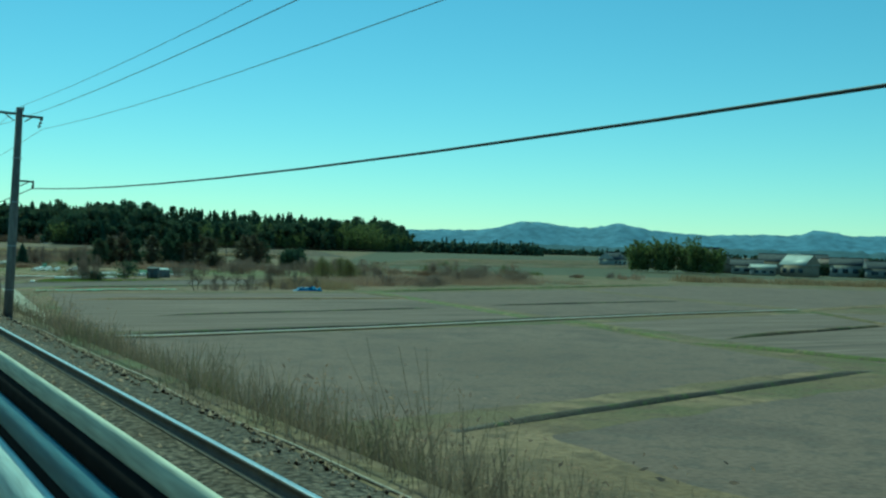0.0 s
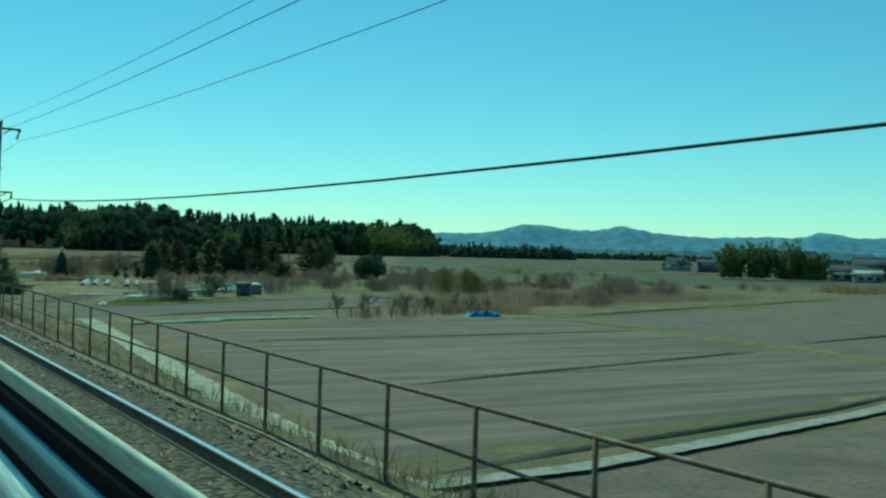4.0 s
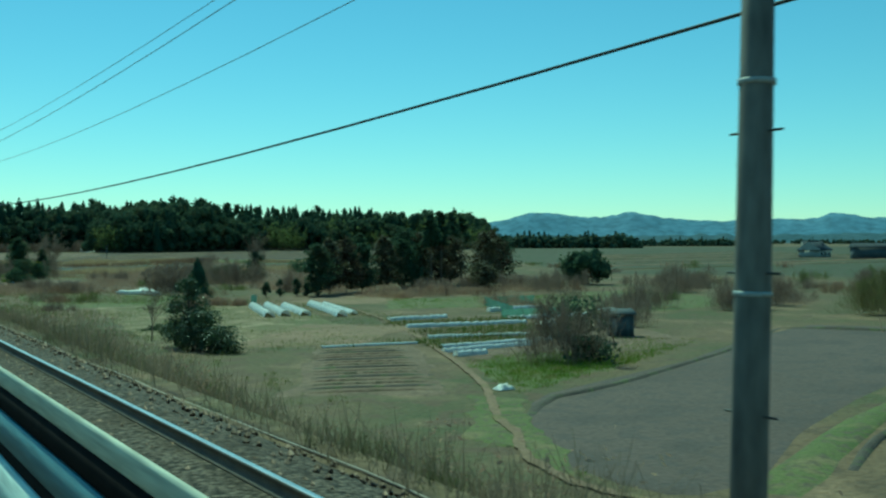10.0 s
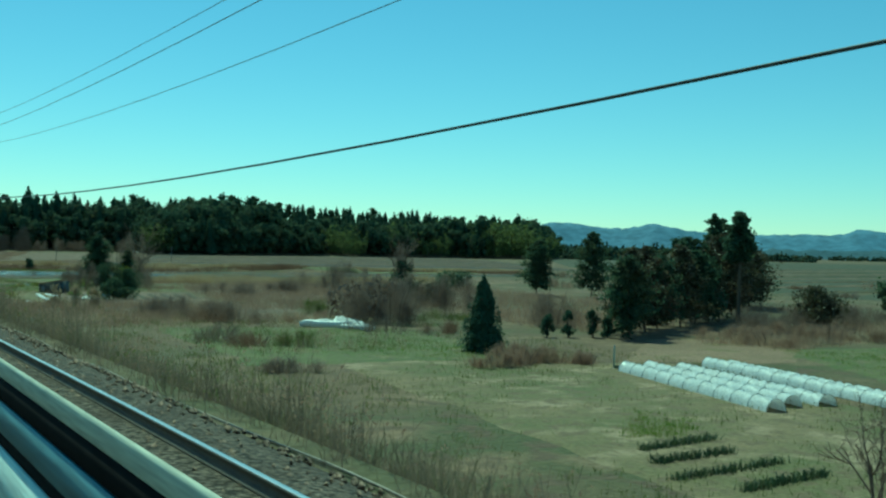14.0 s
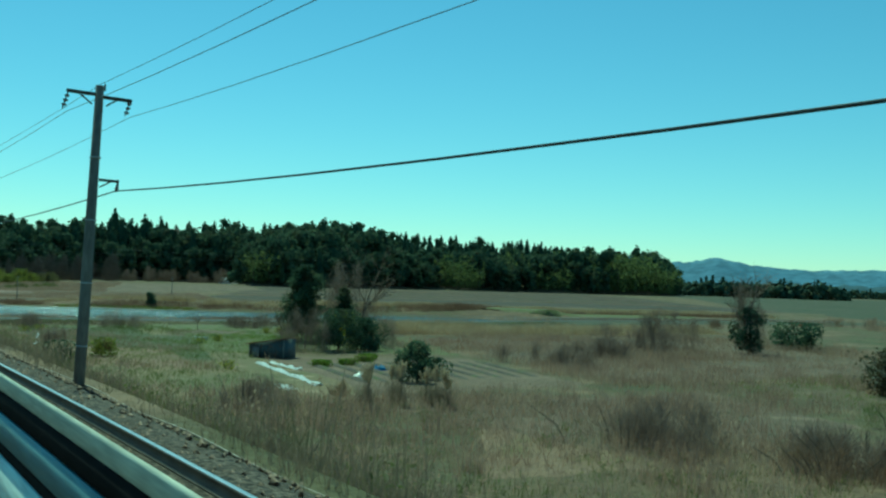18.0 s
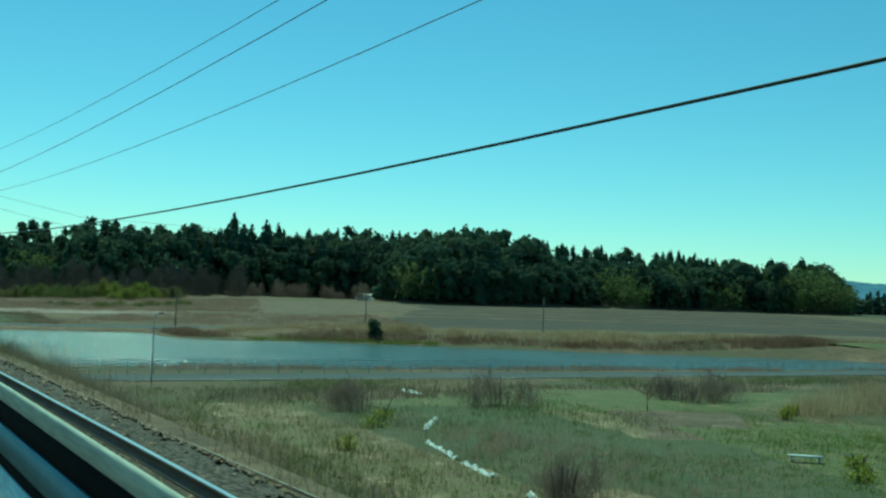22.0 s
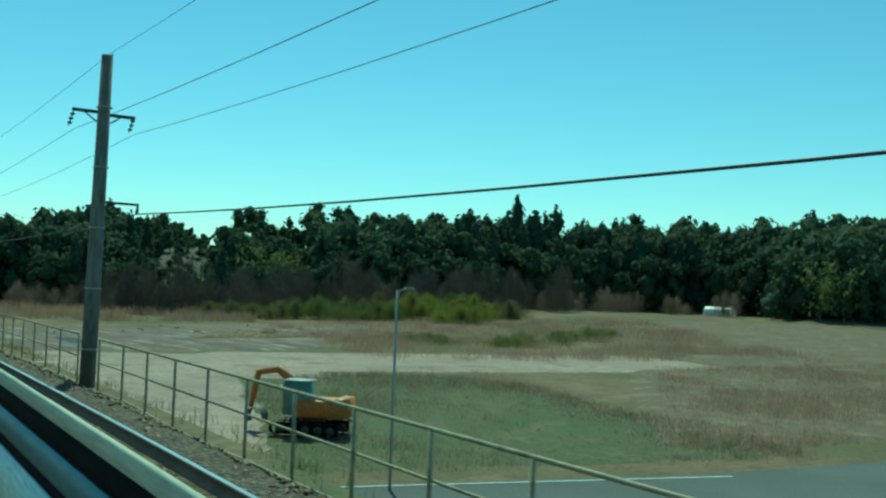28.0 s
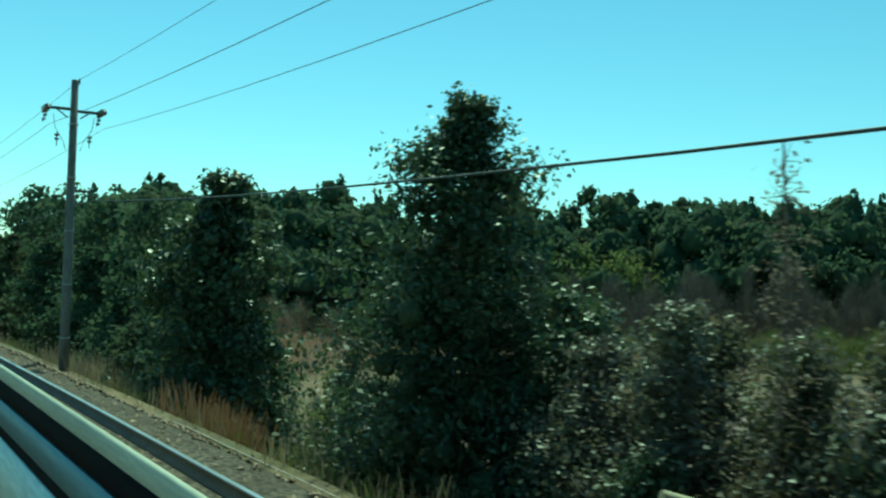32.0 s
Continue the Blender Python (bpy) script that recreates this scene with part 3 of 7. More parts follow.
def bund(pts, w, h, mat, label, name="field_bund"):
    """A low earth bank along a line."""
    pts = np.array(pts, float)
    t = np.linspace(0, 1, max(6, int(np.linalg.norm(pts[-1] - pts[0]) / 4)))
    tt = np.linspace(0, 1, len(pts))
    c = np.stack([np.interp(t, tt, pts[:, 0]), np.interp(t, tt, pts[:, 1])], 1)
    rng = np.random.default_rng(int(abs(pts[0, 0] * 13 + pts[0, 1] * 7)))
    d = np.gradient(c, axis=0)
    d /= np.linalg.norm(d, axis=1)[:, None]
    nrm = np.stack([-d[:, 1], d[:, 0]], 1)
    z = ground(c[:, 0], c[:, 1])
    h = h * np.clip(np.minimum(t, 1 - t) * 12, 0.0, 1.0)
    prof = [(-0.5, -0.05), (-0.28, 0.6), (0.0, 0.85), (0.28, 0.65), (0.5, -0.05)]
    v = np.stack([np.concatenate([c + nrm * (w * (a + rng.normal(0, 0.05, (len(c), 1)))), (z + h * (b + rng.normal(0, 0.08, len(c)) * (b > 0)))[:, None]], 1) for a, b in prof], 1)
    k = len(prof)
    i, j = np.meshgrid(np.arange(len(c) - 1), np.arange(k - 1), indexing="ij")
    q = np.stack([i * k + j, (i + 1) * k + j, (i + 1) * k + j + 1, i * k + j + 1], -1).reshape(-1, 4)
    return tagged(solid(name, (v.reshape(-1, 3), q), mat, smooth=True), label, "field bank", kind="structure")


# rice fields beside the first stretch
paddy = "bare brown rice field waiting for spring flooding"
field("rice_field_1", [(15, -30), (24.0, 36), (60, 46), (200, -30)], M_soil, paddy)
field("rice_field_2", [(14, 37), (14, 80), (67, 88.2), (60.5, 47.5)], M_soil, paddy)
field("rice_field_3", [(61.5, 47.5), (68.5, 88), (117, 101.5), (200, 40)], M_soil_rows, paddy)
field("rice_field_4", [(15.5, 82), (24.5, 144.5), (74, 150), (68, 90.5)], M_soil_rows, paddy)
field("rice_field_5", [(69, 91), (75, 150), (126, 166), (117.5, 104)], M_soil, paddy)
field("rice_field_6", [(119, 104), (127, 166), (176, 192), (260, 150)], M_soil, paddy)
field("rice_field_7", [(18, 84), (25, 127.5), (71, 129.5), (66, 92)], M_soil_rows, "harrowed rice field with straight machine furrows")
for pts, w, h, m in [([(22, 36.4), (60.6, 46.6)], 0.6, 0.3, M_dark_bank), ([(17, 81.2), (42.5, 86.2), (66, 93.2), (117.5, 104.6)], 0.5, 0.24, M_dark_bank), ([(62.8, 66), (67, 50), (70, 30)], 0.8, 0.3, M_green), ([(68, 90), (63, 68)], 0.9, 0.3, M_green),
                     ([(66, 93.5), (70.5, 120), (76, 152)], 2.2, 0.22, M_green), ([(74, 115.4), (118, 125.8)], 0.45, 0.22, M_dark_bank), ([(118, 103), (150, 112), (215, 128)], 0.9, 0.25, M_straw), ([(118, 103), (104, 78), (96, 50)], 0.7, 0.3, M_ground),
                     ([(27, 101.4), (65.2, 111.1)], 0.45, 0.22, M_dark_bank), ([(25.5, 128.3), (71.5, 131)], 0.8, 0.3, M_straw), ([(72, 131), (72, 149.5)], 1.6, 0.18, M_ground), ([(72, 149.5), (175, 191)], 1.0, 0.35, M_green), ([(69, 68.5), (104, 78)], 0.6, 0.35, M_ground)]:
    bund(pts, w, h, m, "low earth bank with short grass between rice fields")

# concrete farm path at the foot of the embankment
path_pts = [(15.2, 66), (16.2, 90), (18.6, 115), (19.8, 127), (21.2, 141), (22.4, 154.5)]
pv = Pile()
for (x0, y0), (x1, y1) in zip(path_pts, path_pts[1:]):
    pv.add(ragged(drape([(x0 - 0.85, y0), (x0 + 0.85, y0), (x1 + 0.85, y1), (x1 - 0.85, y1)], 4, 30, 0.07), 0.22))
tagged(solid("farm_path", pv, M_concrete, smooth=True), "pale concrete farm path along the embankment foot", "path", kind="structure")

cross_pts = [(14.0, 79.2), (22.4, 79.7), (42.5, 84.4), (66, 91.4), (90, 97.6), (118, 103.4)]
cv = Pile()
for (x0, y0), (x1, y1) in zip(cross_pts, cross_pts[1:]):
    cv.add(ragged(drape([(x0, y0 - 0.5), (x1, y1 - 0.5), (x1, y1 + 0.5), (x0, y0 + 0.5)], 40, 2, 0.16), 0.16))
tagged(solid("farm_path_across", cv, M_straw_path, smooth=True), "pale gravelled farm path crossing the rice fields", "path", kind="structure")

# gardens between 145 and 260
field("garden_plot_1", [(25, 145), (45, 148.5), (48, 161), (27.5, 156)], M_garden, "brown vegetable plot with weedy furrows")
field("garden_plot_2", [(45, 149), (66, 150), (72, 160), (48, 161)], M_garden, "tilled garden soil under orchard trees")


def ruled(name, low, high, mat, label, n=60, m=12):
    """A field between two curved edges."""
    def chain(c):
        c = np.array(c, float)
        d = np.concatenate([[0], np.cumsum(np.linalg.norm(np.diff(c, axis=0), axis=1))])
        return lambda u: np.stack([np.interp(u * d[-1], d, c[:, 0]), np.interp(u * d[-1], d, c[:, 1])], -1)
    a, b = chain(low), chain(high)
    FIELDS.append(name)
    lift = 0.012 + 0.002 * len(FIELDS)

    def fx(u, w):
        xy = a(u) * (1 - w)[..., None] + b(u) * w[..., None]
        rim = (u < 0.001) | (u > 0.999) | (w < 0.001) | (w > 0.999)
        return np.concatenate([xy, (ground(xy[..., 0], xy[..., 1]) + lift - rim * (lift + 0.05))[..., None]], -1)
    return tagged(solid(name, grid(fx, n, m), mat, smooth=True), label, "field", kind="structure")


ruled("rice_field_8", [(20.9, 160), (21.4, 156.9), (25.1, 157.2), (32.5, 162), (42, 166.8), (58.9, 174.2), (86.8, 186.6)], [(21.2, 163.4), (22.9, 167.5), (25.3, 171), (28, 175), (30.4, 177.1), (36.2, 179.7), (46.1, 184.2), (62, 193.8), (75.7, 199.8)], M_soil_dark, "small curved rice field of dark soil")
bund([(26, 171.4), (29.3, 174.8), (33.6, 176.2), (38.6, 178.6), (45.5, 182.4), (52.8, 186.3), (60.8, 191.6), (71, 198)], 0.55, 0.2, M_dark_bank, "dark earth bank round the small rice field")
bund([(24, 156.4), (29, 159.2), (36, 162.9), (43, 165.6), (50, 168), (58, 171), (68, 175), (79, 179.6)], 1.6, 0.18, M_green, "grassy bank round the small rice field")
bund([(28.6, 157.4), (33, 160), (38, 162.2), (45, 164.9), (54, 168.1), (66, 172.4)], 0.45, 0.2, M_dark_bank, "thin dark furrow bank beside the grassy bank")
bund([(71.2, 198), (76.5, 189), (80, 180), (84, 168)], 0.8, 0.3, M_dark_bank, "dark earth bank at the field edge")
field("grass_patch_1", [(29.5, 177.3), (33.6, 189.5), (41, 193), (42.5, 184)], M_green, "bright green grass patch")
field("garden_plot_3", [(18.8, 181.5), (26.5, 178.2), (37, 201), (30.3, 202.6)], M_garden, "tilled brown garden plot with faint crop rows")
field("grass_patch_11", [(20.2, 160.5), (21.4, 168.5), (27.4, 178.5), (28.6, 176)], M_green, "green grass beside the worn footpath")
for k in range(15):
    f = 0.05 + 0.062 * k
    bund([(19.8 + 10.0 * f, 181.6 + 20.6 * f), (26.9 + 9.6 * f, 179.2 + 21.6 * f)], 0.5, 0.15, (M_garden, M_dark_bank, M_reddish)[k % 3], "low planted ridge in the garden plot", "crop_ridge")
field("garden_plot_4", [(35, 190), (56, 192), (72, 228), (45, 223)], M_garden, "dark garden soil with rows of vegetables")
lane = Pile()
lane_pts = [(20.7, 157.0), (20.0, 158.6), (19.9, 160.6), (20.8, 164.3), (23.4, 168.6), (24.5, 171.6), (27.0, 175.8), (29.6, 180.4), (33.4, 188.9), (40.2, 205.7), (46.8, 224.2), (51, 239)]
for (x0, y0), (x1, y1) in zip(lane_pts, lane_pts[1:]):
    lane.add(ragged(drape([(x0 - 0.22, y0), (x0 + 0.26, y0), (x1 + 0.26, y1), (x1 - 0.22, y1)], 2, 10, 0.075), 0.14))
tagged(solid("grass_lane", lane, M_straw, smooth=True), "worn pale footpath between the gardens", "path", kind="structure")
field("grass_patch_2", [(20, 205), (36, 205), (50, 252), (28, 262)], M_meadow, "pale mown grass beside the gardens")
field("grass_patch_3", [(22, 258), (46, 256), (45, 285), (24, 290)], M_green, "green grass plot with thin crop lines")
field("grass_patch_4", [(62, 215), (100, 225), (110, 262), (70, 250)], M_green, "yellow-green grass behind the gardens")
field("grass_patch_14", [(54, 238), (74, 232), (98, 252), (64, 257)], M_green, "yellow-green meadow behind the gardens")
field("stubble_field", [(46, 253), (62, 268), (75, 262), (58, 248)], M_straw, "pale stubble field")
# fields of the middle stretch
field("garden_plot_5", [(24, 325), (44, 329), (47, 353), (27, 357)], M_garden, "ploughed vegetable rows beside a shed")
field("grass_patch_5", [(10, 320), (26, 322), (30, 404), (4, 405)], M_meadow, "green weedy grass below the embankment")
field("grass_patch_8", [(14, 352), (22, 350), (30, 384), (15, 392)], M_weedy, "green weedy grass with dry patches")
field("grass_patch_9", [(30, 360), (48, 356), (56, 384), (36, 392)], M_green, "green grass between dead reeds")
field("grass_patch_10", [(6, 398), (40, 396), (64, 405), (30, 411)], M_green, "green verge along the pond road")
field("grass_patch_12", [(12, 372), (24, 372), (26, 402), (10, 402)], M_weedy, "grey-green weedy grass below the embankment")
field("weedy_patch_4", [(25, 385), (30, 382), (38, 394), (30, 398)], M_reddish, "bare reddish-brown patch in the grass")
field("grass_patch_13", [(24, 360), (36, 362), (46, 388), (28, 390)], M_green, "bright green grass between the shed and the road")
field("dry_patch", [(9, 346), (19, 344), (22, 364), (11, 370)], M_straw, "flattened pale dry grass below the embankment")
field("dry_patch_2", [(25, 206), (34, 203.5), (45, 214.5), (38, 223)], M_straw, "pale dry grass beside the garden rows")
field("dry_patch_3", [(17, 299), (25.5, 298.5), (36, 312.5), (25, 312)], M_straw, "pale flattened dry grass among dead weeds")
field("weedy_patch", [(26, 300), (46, 306), (50, 324), (22, 320)], M_reddish, "reddish dead weeds flattened on the ground")
field("weedy_patch_2", [(48, 330), (92, 334), (100, 380), (56, 384)], M_reddish, "reddish dead weeds flattened on the ground")
field("weedy_patch_3", [(2, 514), (20, 509), (86, 590), (30, 566)], M_reddish, "reddish dead weeds flattened on the ground", 12, 12)
field("far_field_1", [(70, 410), (190, 420), (210, 436), (80, 424)], M_far_soil, "grey-brown field beyond the reeds")
field("far_field_2", [(112, 446), (150, 440), (170, 462), (106, 470)], M_green, "green winter barley strip")
field("far_field_3", [(60, 520), (240, 500), (300, 690), (120, 640)], M_brown_field, "wide brown field before the wood", 16, 16)
field("far_field_4", [(45, 560), (110, 600), (115, 645), (70, 640)], M_reddish, "reddish-tan field before the wood", 12, 12)
field("far_field_5", [(200, 250), (420, 250), (420, 420), (150, 330)], M_far_soil, "wide fallow fields before the village", 12, 12)
field("far_field_6", [(150, 330), (420, 430), (380, 620), (230, 480)], M_far_soil, "dull green fields running to the wood", 12, 12)
field("far_field_7", [(235, 500), (420, 420), (1000, 760), (470, 900)], M_far_soil, "wide olive fields of the far plain", 12, 12)
field("far_field_8", [(420, 250), (760, 200), (1000, 760), (420, 420)], M_far_soil, "wide olive fields of the far plain", 12, 12)
for k in range(9):
    bund([(150 + 18 * k, 340 + 22 * k), (420 + 10 * k, 380 + 26 * k)], 1.5, 0.45, M_straw if k % 2 else M_ground, "long low bank across the far fields")
for k in range(5):
    bund([(70 + 16 * k, 560 + 18 * k), (250 + 10 * k, 545 + 26 * k)], 1.2, 0.35, M_straw, "pale bank across the brown field")

field("ploughed_plot", [(-15.1, 626.8), (50.4, 652.3), (-2.5, 583.6), (-8.0, 602.1)], M_garden, "dark reddish-brown ploughed plot with pale furrows", 12, 12)
field("forest_floor", [(-58, 694), (30, 698), (50, 800), (-55, 800)], M_dark_bank, "dark leaf litter under the wood", 14, 14)
field("forest_floor_2", [(64, 708), (128, 716), (140, 800), (70, 800)], M_dark_bank, "dark leaf litter under the wood", 14, 14)

# road under the railway, pond road and site
rv = Pile()
road_c = [(-32, 498.4, 7.0), (-15, 498.5, 7.0), (-3, 498.8, 7.2), (12, 500.8, 8.4), (28, 503.2, 7.6), (44, 506, 6.6), (58, 509.5, 5.6)]
for (x0, y0, w0), (x1, y1, w1) in zip(road_c, road_c[1:]):
    rv.add(drape([(x0, y0 - w0 / 2), (x1, y1 - w1 / 2), (x1, y1 + w1 / 2), (x0, y0 + w0 / 2)], 6, 3, 0.08))
tagged(solid("road_1", rv, M_asphalt, smooth=True), "grey asphalt road running to the railway underpass", "road", kind="structure")
for off, x1 in ((-2.9, -2.0), (3.4, -1.5)):
    lv = Pile().add(drape([(-30, 498 + off - 0.08), (x1, 498.4 + off - 0.08), (x1, 498.4 + off + 0.08), (-30, 498 + off + 0.08)], 10, 1, 0.10))
    tagged(solid("road_marking", lv, M_white_paint), "white painted edge line on the asphalt", "road marking", kind="structure")
rv = Pile()
for (x0, y0), (x1, y1) in zip([(-8, 417), (3, 417), (26, 419), (60, 422), (100, 423), (190, 428)], [(3, 417), (26, 419), (60, 422), (100, 423), (190, 428), (260, 440)]):
    rv.add(drape([(x0, y0), (x1, y1), (x1, y1 + 5.2), (x0, y0 + 5.2)], 6, 3, 0.06))
tagged(solid("road_2", rv, M_asphalt, smooth=True), "narrow asphalt road along the pond bank", "road", kind="structure")
tagged(solid("road_marking", drape([(3, 416.7), (60, 421.8), (60, 421.95), (3, 416.85)], 10, 1, 0.09), M_white_paint), "white painted edge line on the pond road", "road marking", kind="structure")
wx0, wx1, wy0, wy1 = -24, 116, 426, 498
water = tagged(solid("water", grid(lambda u, w: np.stack([wx0 + u * (wx1 - wx0), wy0 + w * (wy1 - wy0), 0 * u + POND_Z], -1), 8, 4), M_water), "dark still pond rippled by the wind", "pond", kind="structure")
field("dirt_lot", [tuple(at(508, 14)[:2]), (-16, 508), (-5, 566), tuple(at(572, 14)[:2])], M_dirt, "pale levelled dirt of a building site", 14, 14)
field("dirt_strip", [(-26, 549), (34, 549), (32, 568), (-14, 572)], M_dirt, "pale dirt track across the site", 14, 4)
field("dirt_lot_2", [tuple(at(572, 13.5)[:2]), (-5, 573), (18, 626), tuple(at(612, 13.5)[:2])], M_tracks, "brown churned soil with pale tyre tracks", 14, 8)
field("grass_patch_6", [(-20.5, 504), (4, 506), (3, 548.5), (-16, 543)], M_weedy, "rough dark green verge beside the site", 10, 10)
field("grass_patch_7", [(-3, 508), (70, 518), (78, 566), (21, 552)], M_reddish, "brown fallow field of dry grass", 12, 12)
field("tan_verge", [(20, 482), (40, 480), (66, 503), (18, 496.6)], M_straw, "tan dry grass verge between pond and road", 10, 6)
field("tan_verge_2", [(-16, 492.9), (18, 492.9), (18, 496.4), (-16, 494.7)], M_straw, "narrow tan grass edge between pond and road", 12, 3)
field("puddle_1", [(-30.0, 592), (-27.2, 591), (-25.0, 578.5), (-27.6, 577.0)], M_puddle, "shallow puddle on the churned soil", 3, 3, cat="puddle")

# ---- railway ----
S0, S1 = -40.0, 690.0


def sweep(profile, smin=S0, smax=S1, step=2.0, closed=True):
    """A profile of (lat, z) drawn along the track."""
    s = np.arange(smin, smax + 0.01, step)
    v = np.stack([at(s, a, b) for a, b in profile], 1)
    k = len(profile)
    i, j = np.meshgrid(np.arange(len(s) - 1), np.arange(k if closed else k - 1), indexing="ij")
    q = np.stack([i * k + j, (i + 1) * k + j, (i + 1) * k + (j + 1) % k, i * k + (j + 1) % k], -1).reshape(-1, 4)
    return v.reshape(-1, 3), q


track = tagged(empty("railway_track", 0, 0, 0), "ballasted railway track with a polished steel rail", "railway track", kind="structure")
bed = solid("ballast_bed", sweep([(-4.2, 4.70), (-3.6, 5.14), (3.95, 5.145), (4.35, 5.10), (5.15, 4.74), (5.15, 4.2), (-4.2, 4.2)]), M_ballast, track)
RAIL_T = 5.3
for c in (3.456, 2.389, -0.347, -1.414):
    solid("rail", sweep([(c - 0.065, RAIL_T - 0.155), (c - 0.065, RAIL_T - 0.135), (c - 0.012, RAIL_T - 0.115), (c - 0.012, RAIL_T - 0.045), (c - 0.033, RAIL_T - 0.035), (c - 0.033, RAIL_T - 0.004), (c + 0.033, RAIL_T - 0.004), (c + 0.033, RAIL_T - 0.035), (c + 0.012, RAIL_T - 0.045), (c + 0.012, RAIL_T - 0.115), (c + 0.065, RAIL_T - 0.135), (c + 0.065, RAIL_T - 0.155)]), M_rail_side, track, "rusty steel rail")
    solid("rail_head", sweep([(c - 0.031, RAIL_T - 0.003), (c - 0.024, RAIL_T), (c + 0.024, RAIL_T), (c + 0.031, RAIL_T - 0.003)], closed=False), M_rail_top, track, "shiny worn running surface")
rng = np.random.default_rng(3)
n = 22000
s_, l_ = rng.uniform(-5, 600, n), np.concatenate([rng.uniform(3.5, 5.3, n - 6000), rng.uniform(2.0, 3.4, 6000)])
zc = np.where(l_ < 4.3, 5.12, 5.12 - (l_ - 4.3) * 0.43)
c_ = at(s_, l_, 0) + np.stack([0 * s_, 0 * s_, zc + 0.015], 1)
oct_v = np.array([(1, 0, 0), (0, 1, 0), (-1, 0, 0), (0, -1, 0), (0, 0, 1), (0, 0, -1)], float)
r_ = rng.uniform(0.022, 0.058, (n, 1, 1)) * rng.uniform(0.7, 1.3, (n, 1, 3))
sv = c_[:, None] + oct_v[None] * r_ + rng.normal(0, 0.006, (n, 6, 3))
oq = np.array([(0, 1, 4, 3), (1, 2, 3, 4), (0, 3, 5, 1), (2, 1, 5, 3)])
solid("ballast_stones", (sv.reshape(-1, 3), (oq[None] + (np.arange(n) * 6)[:, None, None]).reshape(-1, 4)), M_stone, track, "loose crushed ballast stones")["kind"] = "stuff"
sl_mesh = Pile().add(box(0, 0, 0, 2.0, 0.24, 0.16, chamfer=0.02)).mesh("sleeper", M_sleeper)
rest = Pile()
for k in range(int((600 + 20) / 0.62)):
    s = -20 + 0.62 * k
    p, a = at(s, 2.92), float(np.interp(s, TS, TH))
    if k < 300:
        o = new("sleeper", sl_mesh)
        o.parent = track
        o.matrix_basis = pose(p[0], p[1], 5.062, 0, 0, math.degrees(a))
    else:
        rest.add(box(p[0], p[1], 5.062, 2.0, 0.24, 0.16, a, chamfer=0.02))
solid("sleepers", rest, M_sleeper, track, "row of concrete sleepers")["kind"] = "stuff"
solid("trackside_cable", tube(np.stack([at(s, 5.16 + 0.05 * math.sin(s * 0.31) + 0.03 * math.sin(s * 1.1), 4.79 + 0.02 * math.sin(s * 0.7)) for s in np.arange(-10, 640, 0.8)]), 0.017, 5, False), M_cable, track, "thin pale cable lying along the ballast edge", smooth=True)

# ---- carriage side below the window ----
carriage = tagged(empty("train_window_sill", 0, 0, 0), "carriage side with pale metal window ledge and dark seal", "window sill", kind="structure")
solid("outer_ledge", sweep([(0.330, 7.046), (0.308, 7.066), (0.301, 7.078), (0.299, 7.070), (0.300, 7.044), (0.330, 7.022)], -3, 575), M_alu, carriage, "dull pale metal ledge")
solid("rubber_seal", sweep([(0.299, 7.040), (0.298, 7.005), (0.318, 7.005), (0.318, 7.040)], -3, 575), M_rubber, carriage, "black rubber seal")
solid("inner_sill", sweep([(0.300, 7.003), (0.294, 7.003), (0.291, 6.953), (0.300, 6.953)], -3, 575), M_sill_blue, carriage, "blue-grey inner sill")
solid("sill_groove", sweep([(0.293, 6.951), (0.293, 6.929), (0.302, 6.929), (0.302, 6.951)], -3, 575), M_rubber, carriage, "dark groove")
solid("sill_edge", sweep([(0.300, 6.927), (0.288, 6.927), (0.284, 6.80), (0.300, 6.80)], -3, 575), M_sill_pale, carriage, "pale sill edge")
solid("side_panel", sweep([(0.345, 7.015), (0.335, 7.015), (0.335, 5.02), (0.345, 5.02)], -3, 575), M_alu, carriage)


# ---- line poles, wires ----
POLES = [-15.0, 35.1, 89.2, 139.6, 189.7, 239.6, 288.5, 337.1, 386.1, 436.6, 490.6, 537.75, 588.6, 638.0]
CABLE_Z = [9.07, 8.82, 8.72, 9.00, 9.09, 8.90, 9.04, 9.13, 8.84, 8.90, 8.74, 8.97, 9.18, 8.95]
TALL = {9: 0.75, 10: 0.75, 11: 0.5}
TENSION = (8, 12)
PL = 5.23
POLE_LEAN = [1.6] * 9 + [0.8] * 3 + [-0.6] * 2
REACH = [0.85 if k in TALL else 0.49 for k in range(len(POLES))]
ARM = [11.25 - (0.35 if k in TALL else {5: 0.06, 7: 0.0, 8: 0.5, 12: -0.15}.get(k, 0.22)) for k in range(len(POLES))]


def insulator(x, y, z, n, r, tilt=0.0):
    p = Pile()
    p.add(tube([(x, y, z), (x + tilt * 0.4, y, z - 0.36)], 0.012, 5))
    for k in range(n):
        zz = z - 0.07 - 0.1 * k
        xx = x + tilt * (0.07 + 0.1 * k)
        p.add(tube([(xx, y, zz + 0.02), (xx, y, zz), (xx, y, zz - 0.045)], [r * 0.35, r, r * 0.5], 8))
    return p


